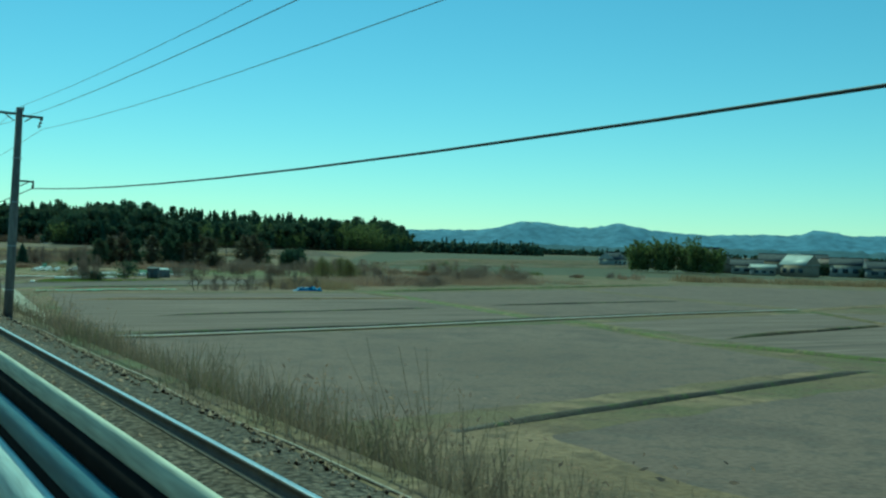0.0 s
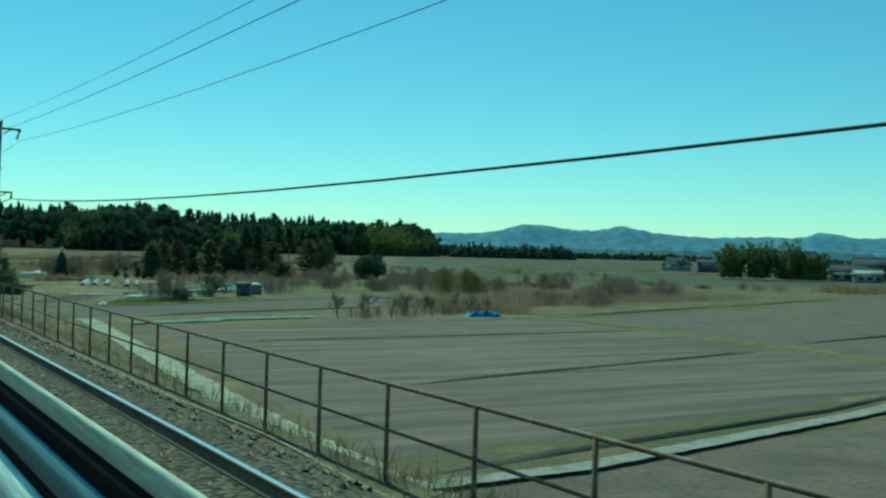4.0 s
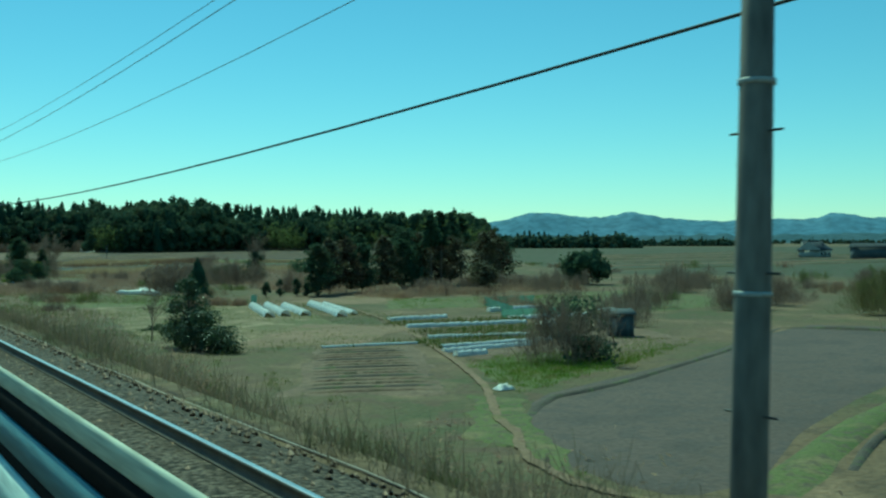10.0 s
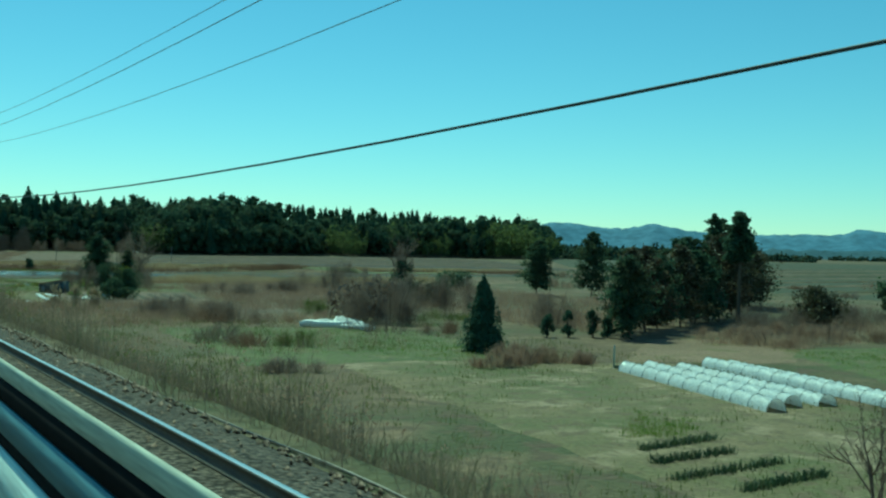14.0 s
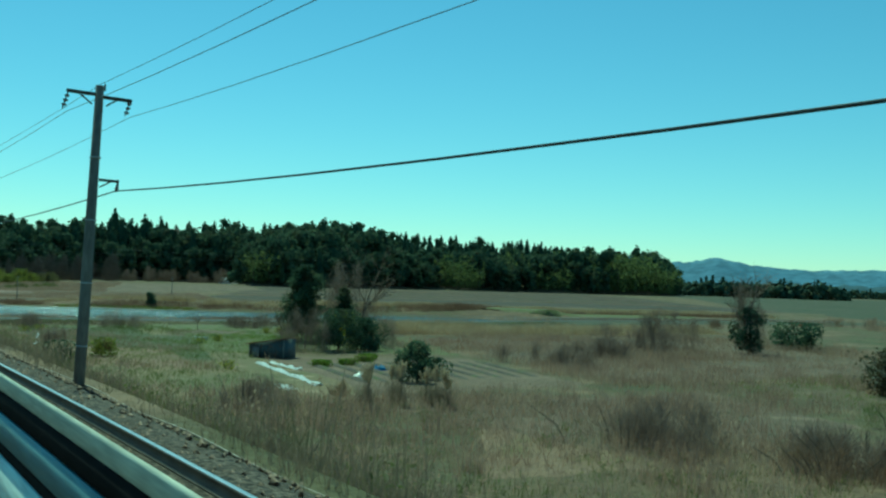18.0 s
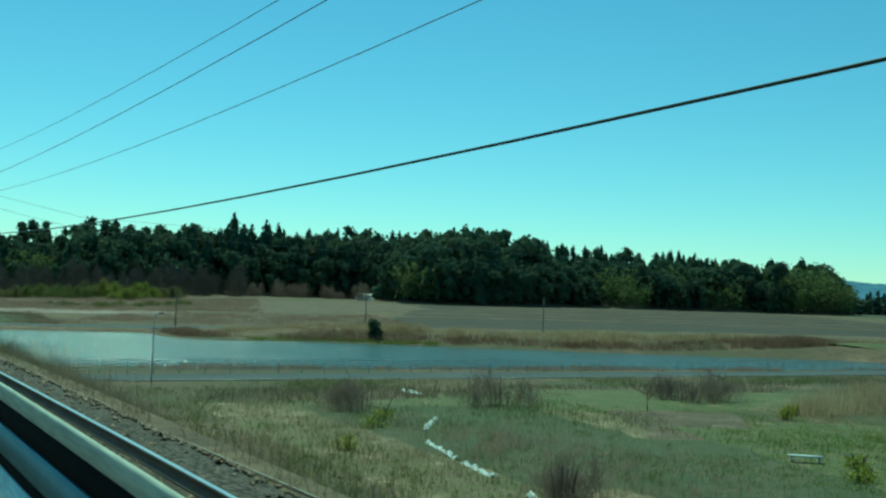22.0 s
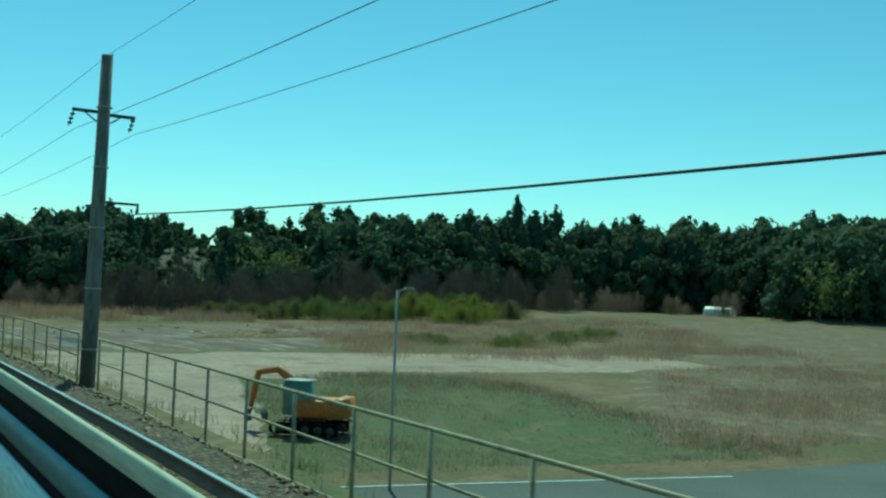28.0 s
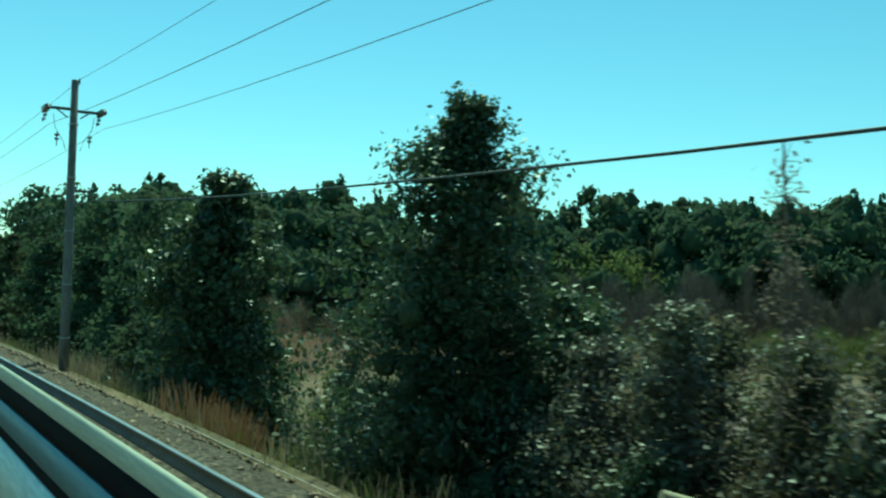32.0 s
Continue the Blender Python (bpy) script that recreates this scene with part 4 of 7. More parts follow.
def line_pole(k, s):
    p, a = at(s, PL), float(np.interp(s, TS, TH))
    top = 11.45 + TALL.get(k, {5: -0.06, 7: 0.0, 8: 0.0, 12: 0.7}.get(k, -0.22))
    lean = 0.01
    th = empty("utility_pole", p[0], p[1], 4.6)
    th.matrix_basis = pose(p[0], p[1], 8.8, 0, 0, math.degrees(a)) @ pose(0, 0, 0, 0, POLE_LEAN[k], 0) @ pose(0, 0, -4.2)
    r0 = 0.175 if k in TALL else {1: 0.14, 2: 0.16}.get(k, 0.122)
    solid("shaft", tube([(0, 0, -1.0), (0, 0, 2.5), (-lean, 0, top - 4.6)], [r0, r0 * 0.95, r0 * 0.72], 14), M_pole, th, "weathered grey concrete shaft", smooth=True)
    if k == 2:
        solid("base_block", box(0, 0, 0.25, 0.66, 0.7, 0.75, 0, 0.92, 0.03), M_rubber, th, "dark bitumen-coated footing")
    for zz in np.arange(1.0, top - 5.5, 1.35):
        solid("pole_band", tube([(0, 0, zz), (0, 0, zz + 0.035)], r0 * 1.0, 14), M_steel, th, "thin metal band")
    za = ARM[k] - 4.6
    for sg in (-1, 1):
        solid("cross_arm", Pile().add(box(sg * 0.38, 0, za - 0.04 * (sg > 0), 0.62, 0.07, 0.07)).add(tube([(sg * 0.15, 0, za - 0.22), (sg * 0.42, 0, za - 0.03)], 0.018, 5)), M_dark_steel, th)
        solid("insulator", insulator(sg * 0.66, 0, za - 0.03, 3, 0.06, -0.25), M_porcelain, th, "dark porcelain insulator", smooth=True)
    if k in TENSION:
        for sg in (-1, 1):
            solid("strain_insulator", Pile().add(tube([(sg * 0.68, -0.45, za - 0.08), (sg * 0.68, -0.2, za - 0.02), (sg * 0.68, 0.2, za - 0.02), (sg * 0.68, 0.45, za - 0.08)], [0.03, 0.09, 0.09, 0.03], 8)), M_porcelain, th, "dark strain insulator", smooth=True)
            solid("jumper_wire", tube([(sg * 0.5, 0, za - 0.15), (sg * 0.45, 0, za - 0.5), (sg * 0.25, 0, za - 0.8), (sg * 0.18, 0, za - 1.05)], 0.008, 4), M_wire, th)
            solid("arrester", insulator(sg * 0.4, 0, za - 0.6, 2, 0.07), M_porcelain, th, smooth=True)
    solid("top_pin", tube([(0.1, 0, top - 4.6 - 0.1), (0.1, 0, top - 4.55)], 0.02, 6), M_dark_steel, th)
    zb = CABLE_Z[k] + 0.16 - 4.6
    solid("bracket", Pile().add(box(REACH[k] / 2 + 0.08, 0, zb, REACH[k] - 0.07, 0.055, 0.055)).add(tube([(0.13, 0, zb - 0.16), (0.36, 0, zb - 0.02)], 0.016, 5)), M_dark_steel, th)
    solid("cable_clamp", tube([(REACH[k] + 0.02, 0, zb + 0.04), (REACH[k] + 0.02, 0, zb - 0.08), (REACH[k] + 0.01, 0, zb - 0.16), (REACH[k], 0, zb - 0.23)], [0.015, 0.03, 0.042, 0.02], 8), M_porcelain, th, "small hanging clamp", smooth=True)
    for zz in np.arange(1.6, top - 6.5, 0.9):
        solid("step_bolt", tube([(0, -0.22, zz), (0, 0.22, zz)], 0.009, 5), M_dark_steel, th)
    return tagged(th, "grey concrete line pole with cross arms and insulators" if k not in TALL else "thick taller concrete line pole with cross arms", "utility pole", "poles along the railway")


for k, s in enumerate(POLES):
    line_pole(k, s)


def wire(name, pts, r, label, sag=0.0):
    out = []
    mat = M_power if name == "power_wire" else M_wire
    for n_, (a, b) in enumerate(zip(pts, pts[1:])):
        sg = sag[n_] if isinstance(sag, list) else sag
        t = np.linspace(0, 1, 15)[:-1] if b is not pts[-1] else np.linspace(0, 1, 15)
        q = np.outer(1 - t, a) + np.outer(t, b)
        q[:, 2] -= 4 * sg * t * (1 - t)
        out.append(q)
    return tagged(solid(name, tube(np.concatenate(out), r, 5, False), mat), label, "wire")


def pole_pt(k, lat, z):
    return at(POLES[k], PL + lat, z)


NP = len(POLES)
arm_z = [a - 0.42 for a in ARM]
wire("power_wire", [pole_pt(k, -0.60, arm_z[k]) for k in range(NP)], 0.0065, "thin sagging power wire between the poles", 0.55)
wire("power_wire", [pole_pt(k, 0.72, arm_z[k]) for k in range(NP)], 0.0065, "thin sagging power wire between the poles", 0.55)
wire("power_wire", [pole_pt(k, 0.1, 11.5 + TALL.get(k, {5: -0.06, 7: 0.0, 8: 0.0, 12: 0.7}.get(k, -0.22))) for k in range(NP)], 0.006, "thin sagging power wire on the pole tops", 0.5)
wire("feeder_cable", [pole_pt(k, REACH[k], CABLE_Z[k] - 0.06) for k in range(NP)], 0.016, "thick black cable hung from pole brackets", [0.55, 0.60, 0.52, 0.48, 0.5, 0.47, 0.47, 0.42, 0.51, 0.50, 0.46, 0.62, 0.5])
pt = pole_pt(7, 0, 10.7)
wire("stay_wire", [pt, np.array([pt[0] + 5.5, pt[1] + 9, 3.5])], 0.008, "thin stay wire with a guard insulator")
for off, z0 in ((0.0, 10.25), (0.9, 10.75)):
    pa = pole_pt(8, 0.3, z0)
    wire("power_wire", [pa, pa + np.array([5.0, 2.0 - off, -0.95]), pa + np.array([60.0, 24.0 - 11 * off, -1.5])], 0.0065, "thin branch wire leaving the strain pole", 0.02)
for l, f, u in ((-0.2, 5.8, 0.10), (0.1, 6.05, 0.16)):
    top, foot = pole_pt(8, l, 10.9), at(396.0, f, 3.0)
    st = tagged(empty("stay_wire", 0, 0, 0), "thin steel stay wire with a porcelain guard insulator", "wire", "stays of the strain pole")
    solid("strand", tube([top, foot], 0.008, 5), M_wire, st)
    q = top + (foot - top) * u
    d = (foot - top) / np.linalg.norm(foot - top)
    solid("guard_insulator", tube([q - d * 0.12, q - d * 0.04, q + d * 0.04, q + d * 0.12], [0.015, 0.045, 0.045, 0.015], 7), M_steel, st, "pale porcelain guard insulator", smooth=True)


# ---- railings along the embankment ----
def railing(s0, s1, mat, label, lat=5.45, top=5.84, rounded=False, p0=0.0, gap=1.8, group="railings beside the track"):
    o = at((s0 + s1) / 2, lat)
    th = empty("guard_railing", o[0], o[1], 4.7)

    def loc(s, z, dl=0.0):
        q = at(s, lat + dl, z)
        return q - np.array([o[0], o[1], 4.7])
    s = np.linspace(s0, s1, max(2, int((s1 - s0) / 2) + 2))
    for z, r in ((top, 0.024), (top - 0.5, 0.019)):
        pts = [loc(x, z) for x in s]
        if rounded and z == top:
            pts = [loc(s0, z - 0.55), loc(s0, z - 0.1), loc(s0 + 0.12, z)] + [loc(x, z) for x in s[1:-1]] + [loc(s1 - 0.12, z), loc(s1, z - 0.1), loc(s1, z - 0.55)]
        solid("top_rail" if z == top else "middle_rail", tube(pts, r, 7), mat, th, smooth=True)
    inner = [p0 + gap * j for j in range(-400, 400) if s0 + 0.5 < p0 + gap * j < s1 - 0.5] if s1 - s0 > 6 else []
    for x in [s0] + inner + [s1]:
        solid("post", tube([loc(x, 4.6), loc(x, top)], 0.026, 6), mat, th, smooth=True)
    return tagged(th, label, "railing", group)


brown = "rust-brown painted pipe railing with two rails"
ochre = "ochre painted pipe railing with two rails"
for a, b, p0, gap in ((41.3, 89.05, 47.08, 1.793), (90.6, 112.2, 97.19, 1.767)):
    railing(a, b, M_rust_rail, brown, rounded=True, p0=p0, gap=gap)
railing(39.3, 40.6, M_rust_rail, "short rusty pipe railing at the end of a longer one", rounded=True, top=5.78)
railing(112.9, 114.3, M_rust_rail, "short rusty pipe gate at the railing's end", rounded=True)
railing(394.9, 397.9, M_rust_rail, "short grey-brown pipe railing by the pond", rounded=True)
railing(398.8, 435.9, M_ochre_rail, ochre, p0=411.43, gap=1.785)
for a, b, p0, gap in ((437.8, 489.7, 463.11, 1.755), (491.75, 536.4, 505.76, 1.71), (538.9, 566.4, 540.95, 1.77)):
    railing(a, b, M_ochre_rail, ochre, lat=5.2, top=5.89, p0=p0, gap=gap)


# ---- trees ----
def trunk_arrays(h, r, rng, lean=0.3):
    t = np.linspace(0, 1, 5)
    w = np.cumsum(rng.normal(0, lean * 0.2, (5, 2)), 0) * t[:, None]
    return tube(np.stack([w[:, 0], w[:, 1], t * h], 1), r * (1 - 0.75 * t) + 0.02, 6, False)


def cedar_crown(h, r, n, leaf, rng):
    """Layered drooping sprays on a cone with ragged outline."""
    u = rng.beta(1.0, 1.25, n)
    layer = np.round(u * 11 + rng.normal(0, 0.15, n)) / 11
    u = 0.6 * u + 0.4 * layer
    arms = 9
    k = rng.integers(0, arms, n)
    ang = k * 2 * math.pi / arms + layer * 17 + rng.normal(0, 0.22, n)
    reach = r * np.power(np.clip(1 - u, 0, 1), 0.62) * (0.75 + 0.5 * np.sin(k * 2.3 + layer * 31) ** 2)
    d = np.sqrt(rng.uniform(0.3, 1, n)) * reach
    z = h * (0.05 + 0.93 * u) - 0.25 * d + rng.normal(0, 0.1, n)
    core = np.linspace(0, 1, 7)
    body = tube(np.stack([rng.normal(0, 0.08 * r, 7), rng.normal(0, 0.08 * r, 7), h * (0.06 + 0.9 * core)], 1), r * np.power(1 - core, 0.7) * 0.62 * rng.uniform(0.8, 1.2, 7) + 0.03, 7, False)
    return both(body, leaf_facing(np.stack([d * np.cos(ang), d * np.sin(ang), z], 1), np.stack([np.cos(ang), np.sin(ang), 0 * ang + 0.55], 1), leaf, rng, 0.6, 0.6))


def round_crown(h, r, n, leaf, rng, low=0.08, blobs=22):
    """Leaves on the outside of many uneven lumps."""
    u, a = rng.uniform(0.06 + low, 0.92, blobs), rng.uniform(0, 2 * math.pi, blobs)
    q = r * np.sqrt(np.clip(1.02 - np.abs(1.85 * u - 0.75) ** 2.2, 0.02, 1)) * rng.uniform(0.25, 0.85, blobs)
    c = np.stack([q * np.cos(a), q * np.sin(a), h * u], 1)
    rb = rng.uniform(0.26, 0.5, blobs) * r
    c[:, 2] = np.maximum(c[:, 2], rb * 0.8)
    i = rng.integers(0, blobs, n)
    d = rng.normal(size=(n, 3))
    d /= np.linalg.norm(d, axis=1)[:, None]
    p = c[i] + d * (rb[i] * np.power(rng.uniform(0.6, 1.2, n), 0.5))[:, None]
    p[:, 2] = np.clip(p[:, 2], h * low * 0.4, h * 1.02)
    leaves = leaf_facing(p, d + np.array([0, 0, 0.25]), leaf, rng, 0.75, 0.8)
    return leaves if leaf < 0.45 else both(lumps(c, rb * 0.72, rng), leaves)


def spire_crown(h, r, n, leaf, rng, blobs=90, taper=0.8, bend=1.3):
    """Leafy sprays on rising limbs, broad low down and loose towards the top."""
    u = rng.uniform(0, 1, blobs)
    a = rng.uniform(0, 2 * math.pi, blobs)
    q = r * (1.05 - taper * np.power(u, bend)) * np.sqrt(rng.uniform(0.05, 1, blobs))
    c = np.stack([q * np.cos(a), q * np.sin(a), h * (0.05 + 0.93 * u)], 1)
    rb = r * (0.13 + 0.17 * (1 - u)) * rng.uniform(0.7, 1.3, blobs)
    i = rng.choice(blobs, n, p=rb ** 2 / np.sum(rb ** 2))
    d = rng.normal(size=(n, 3)) * np.array([1.25, 1.25, 0.8])
    d /= np.linalg.norm(d, axis=1)[:, None]
    p = c[i] + d * (rb[i] * np.power(rng.uniform(0.1, 1.5, n), 0.5))[:, None] * np.array([1.25, 1.25, 0.85])
    p[:, 2] = np.maximum(p[:, 2], 0.1)
    return leaf_facing(p, d + np.array([0, 0, 0.4]), leaf, rng, 0.6, 1.0)


def cone_crown(h, r, n, leaf, rng):
    """A pointed leafy crown."""
    return spire_crown(h, r, n, leaf, rng, 120, 1.02, 0.95)


def brush_crown(h, r, n, leaf, rng):
    """A haze of thin leafless twigs."""
    k = 7
    lc = np.stack([rng.normal(0, 0.42, k) * r, rng.normal(0, 0.42, k) * r], 1)
    lh, lr = h * rng.uniform(0.45, 1.0, k), r * rng.uniform(0.3, 0.6, k)
    i = rng.integers(0, k, n)
    a, q = rng.uniform(0, 2 * math.pi, n), np.abs(rng.normal(0, 0.55, n))
    z = lh[i] * np.exp(-0.6 * q ** 2) * np.power(rng.uniform(0.02, 1, n), 0.55)
    c = np.stack([lc[i, 0] + q * lr[i] * np.cos(a), lc[i, 1] + q * lr[i] * np.sin(a), z], 1)
    q = q * r
    d = np.stack([0.5 * np.cos(a) * q / r, 0.5 * np.sin(a) * q / r, 0 * a + 0.8], 1) + rng.normal(0, 0.35, (n, 3))
    d *= (leaf * rng.uniform(0.5, 1.3, n) / np.linalg.norm(d, axis=1))[:, None] / 2
    e = np.cross(d, rng.normal(size=(n, 3)))
    e *= 0.0085 * leaf / 0.8 / (np.linalg.norm(e, axis=1)[:, None] + 1e-9)
    return np.stack([c - d - e, c - d + e, c + d + e * 0.4, c + d - e * 0.4], 1).reshape(-1, 3), np.arange(4 * n).reshape(-1, 4)


def plume_crown(h, r, n, leaf, rng, stems=26):
    """Arching bamboo or willow stems with hanging foliage."""
    a, q = rng.uniform(0, 2 * math.pi, stems), np.sqrt(rng.uniform(0, 1, stems)) * r
    hs = h * rng.uniform(0.65, 1.0, stems) * (1 - 0.3 * (q / r) ** 2)
    i = rng.integers(0, stems, n)
    u = np.power(rng.uniform(0.05, 1, n), 0.7)
    out = q[i] * 0.8 + 0.22 * hs[i] * u ** 3
    w = 0.10 * hs[i] * (1.15 - u) + 0.15
    dx, dy = rng.normal(0, 1, n), rng.normal(0, 1, n)
    return leaf_facing(np.stack([out * np.cos(a[i]) + dx * w, out * np.sin(a[i]) + dy * w, hs[i] * u - rng.uniform(0, 0.15, n) * w], 1), np.stack([dx + np.cos(a[i]), dy + np.sin(a[i]), 0 * dx + 0.6], 1), leaf, rng, 0.45, 0.9)


def branch_arrays(h, r, rng, levels=3, first=6, thick=0.1, spread=0.55, twig=5):
    """A bare tree: trunk, forking limbs and fine twigs as tapered tubes."""
    out = Pile()

    def grow(p, d, ln, rad, lv):
        k = 4
        pts = [p]
        for _ in range(k - 1):
            d = d + rng.normal(0, 0.16, 3) + np.array([0, 0, 0.05])
            d /= np.linalg.norm(d)
            pts.append(pts[-1] + d * ln / (k - 1))
        out.add(tube(pts, np.linspace(rad, rad * 0.55, k), 5 if lv == 0 else (4 if lv == 1 else 3), False))
        if lv < levels:
            for _ in range(first if lv == 0 else twig):
                t = rng.uniform(0.35, 1.0)
                i = min(int(t * (k - 1)), k - 2)
                q = pts[i] + (pts[i + 1] - pts[i]) * (t * (k - 1) - i)
                e = d + rng.normal(0, spread, 3)
                e[2] = abs(e[2]) * 0.8 + 0.15
                grow(q, e / np.linalg.norm(e), ln * rng.uniform(0.45, 0.75), rad * 0.45, lv + 1)
    grow(np.zeros(3), np.array([0, 0, 1.0]), h * 0.45, thick, 0)
    return out


def limbed(h, r, n, leaf, rng, low=0.06, limbs=46, shape=0.75, ragged_top=0.5, stout=0.011, dense=True):
    """A tree of rising limbs with leafy sprays along their outer halves: its wood and its leaves."""
    wood_, pts, nrm, cores, size_ = Pile(), [], [], [], []
    bend = np.cumsum(rng.normal(0, 0.05, (9, 2)), 0)
    tz = np.linspace(0, 1, 9)
    axis = np.stack([bend[:, 0], bend[:, 1], tz * h * 0.97], 1)
    wood_.add(tube(axis, h * stout * (1 - 0.85 * tz) + 0.008, 7, False))
    per = max(4, n // (limbs * 6))
    for k in range(limbs):
        u = low + (0.97 - low) * ((k + rng.uniform(0, 1)) / limbs)
        base = np.array([np.interp(u, tz, axis[:, 0]), np.interp(u, tz, axis[:, 1]), u * h * 0.97])
        ang = k * 2.4 + rng.normal(0, 0.4)
        reach = r * max(0.06, (1 - u ** (1 / shape)) ** 0.9) * rng.uniform(1 - ragged_top * 0.6, 1.15)
        tip = base + np.array([math.cos(ang) * reach, math.sin(ang) * reach, reach * rng.uniform(0.1, 0.55)])
        mid = base + (tip - base) * 0.5 + rng.normal(0, 0.06 * reach, 3)
        wood_.add(tube([base, mid, tip], [h * stout * 0.25 + 0.006, h * stout * 0.16 + 0.004, 0.004], 4, False))
        if reach > 0.5 and dense:
            for f in (0.2, 0.4, 0.6):
                cores.append(base + (tip - base) * f + rng.normal(0, 0.07 * reach, 3))
                size_.append((0.05 + 0.085 * reach) * rng.uniform(0.6, 1.15))
        for _ in range(6):
            f = math.sqrt(rng.uniform(0.03, 1.0))
            q = base + (tip - base) * f
            e = q + rng.normal(0, 1, 3) * np.array([0.3, 0.3, 0.2]) * (0.35 + 0.5 * reach)
            wood_.add(tube([q, e], [0.007, 0.003], 3, False))
            t = rng.uniform(0, 1.15, per)[:, None]
            w = 0.09 + 0.12 * reach
            off = rng.normal(0, 1, (per, 3)) * np.array([w, w, w * 0.62])
            pts.append(q + (e - q) * t + off)
            nrm.append(off + np.array([0, 0, 0.35]))
    pts = np.concatenate(pts)
    pts[:, 2] = np.maximum(pts[:, 2], 0.05)
    leaves = leaf_facing(pts, np.concatenate(nrm), leaf * (1.3 if leaf > 0.1 else 1.1), rng, 0.55, 1.0)
    return wood_, both(lumps(cores, size_, rng, 6), leaves) if cores else leaves


def limb_tree(s, lat, top, r, n, leaf, label, seed, mat, low=0.06, limbs=46, shape=0.75, ragged_top=0.5, name="tree", group="embankment trees", stout=0.011, xy=None, dense=True):
    """A leafy tree beside the track whose top reaches a given height."""
    rng_ = np.random.default_rng(seed)
    x, y = at(s, lat)[:2] if xy is None else xy
    z = float(ground(x, y)) - 0.1
    th = empty(name, x, y, z, rng_.uniform(0, 360))
    wood_, leaves = limbed(top - z, r, n, leaf, rng_, low, limbs, shape, ragged_top, stout, dense)
    solid("trunk", wood_, M_bark, th, "dark branching trunk and limbs")
    solid("crown", leaves, mat, th)
    return tagged(th, label, "shrub" if name == "shrub" else "tree", group)


def tree(kind, x, y, h, r, label, seed, mat=None, n=900, leaf=0.35, z=None, name=None, group="", thick=0.013):
    rng = np.random.default_rng(seed)
    z = float(ground(x, y)) if z is None else z
    th = empty(name or "tree", x, y, z - 0.05, rng.uniform(0, 360))
    if kind == "bare":
        solid("bare_crown", branch_arrays(h, r, rng, 3, 7, h * thick, 0.6, 6), mat or M_twig, th)
    else:
        make = {"cedar": cedar_crown, "round": round_crown, "plume": plume_crown, "spire": spire_crown, "cone": cone_crown, "brush": brush_crown}[kind]
        if kind not in ("plume", "brush"):
            tr = Pile().add(trunk_arrays(h * 0.8, 0.02 + h * 0.018, rng))
            for _ in range(6):
                a, q = rng.uniform(0, 6.28), rng.uniform(0.3, 0.6)
                tr.add(tube([(0, 0, h * q), (math.cos(a) * r * 0.3, math.sin(a) * r * 0.3, h * (q + 0.1)), (math.cos(a) * r * 0.7, math.sin(a) * r * 0.7, h * (q + 0.18))], [h * 0.009, h * 0.006, 0.01], 5, False))
            solid("trunk", tr, M_bark, th, smooth=True)
        else:
            tr = Pile()
            for _ in range(9):
                a, q = rng.uniform(0, 6.28), rng.uniform(0, 0.6) * r
                tr.add(tube([(q * math.cos(a), q * math.sin(a), 0), (q * 1.2 * math.cos(a), q * 1.2 * math.sin(a), h * 0.4), (q * 1.7 * math.cos(a), q * 1.7 * math.sin(a), h * 0.8)], [0.03, 0.025, 0.012], 5, False))
            solid("stem", tr, M_bark, th)["kind"] = "stuff"
        solid("crown", make(h, r, n, leaf, rng), mat or {"cedar": M_cedar, "round": M_broad, "plume": M_bamboo, "spire": M_glossy, "cone": M_glossy, "brush": M_twig}[kind], th, smooth=kind != "brush")
    return tagged(th, label, "shrub" if name and "shrub" in name else "tree", group)


# ---- the wood on the hill: far too many trees to count ----
rng = np.random.default_rng(11)


def protos(make, count, h, r, n, leaf):
    return [Pile().add(make(h, r, n, leaf, np.random.default_rng(100 + 7 * k + n))) for k in range(count)]


def wood(name, pts, kinds, label, mats):
    """Joined copies of a few tree shapes, one pile for each kind of leaf."""
    made = []
    for kk, mat in enumerate(mats):
        p = Pile()
        tr = []
        for (x, y, z, sc, hs, turn, kind, which) in pts:
            if kind != kk:
                continue
            src = kinds[kind][which % len(kinds[kind])]
            v, q = src.v[0], src.q[0]
            c, s = math.cos(turn) * sc, math.sin(turn) * sc
            p.add((np.stack([v[:, 0] * c - v[:, 1] * s + x, v[:, 0] * s + v[:, 1] * c + y, v[:, 2] * sc * hs + z], 1), q))
            p.add(tube([(x, y, z - 0.2), (x, y, z + 9 * sc * hs)], [0.2 * sc, 0.07 * sc], 5, False), 1)
        if p.v:
            made.append(tagged(solid(name, p, [mat, M_bark], smooth=True), label[kk], "woodland", kind="stuff"))
    return made


def scatter(poly, gap, jitter, depth):
    xs, ys_ = [k[0] for k in poly], [k[1] for k in poly]
    gx_, gy_ = np.meshgrid(np.arange(min(xs), max(xs), gap), np.arange(min(ys_), max(ys_), gap))
    x = gx_.ravel() + rng.normal(0, jitter, gx_.size)
    y = gy_.ravel() + rng.normal(0, jitter, gx_.size)
    d = edge_dist(poly, x, y)
    k = inside(poly, x, y) & (d < depth)
    return x[k], y[k], d[k]


def small_round(blobs):
    return lambda h, r, n, leaf, rng_: round_crown(h, r, n, leaf, rng_, 0.05, blobs)


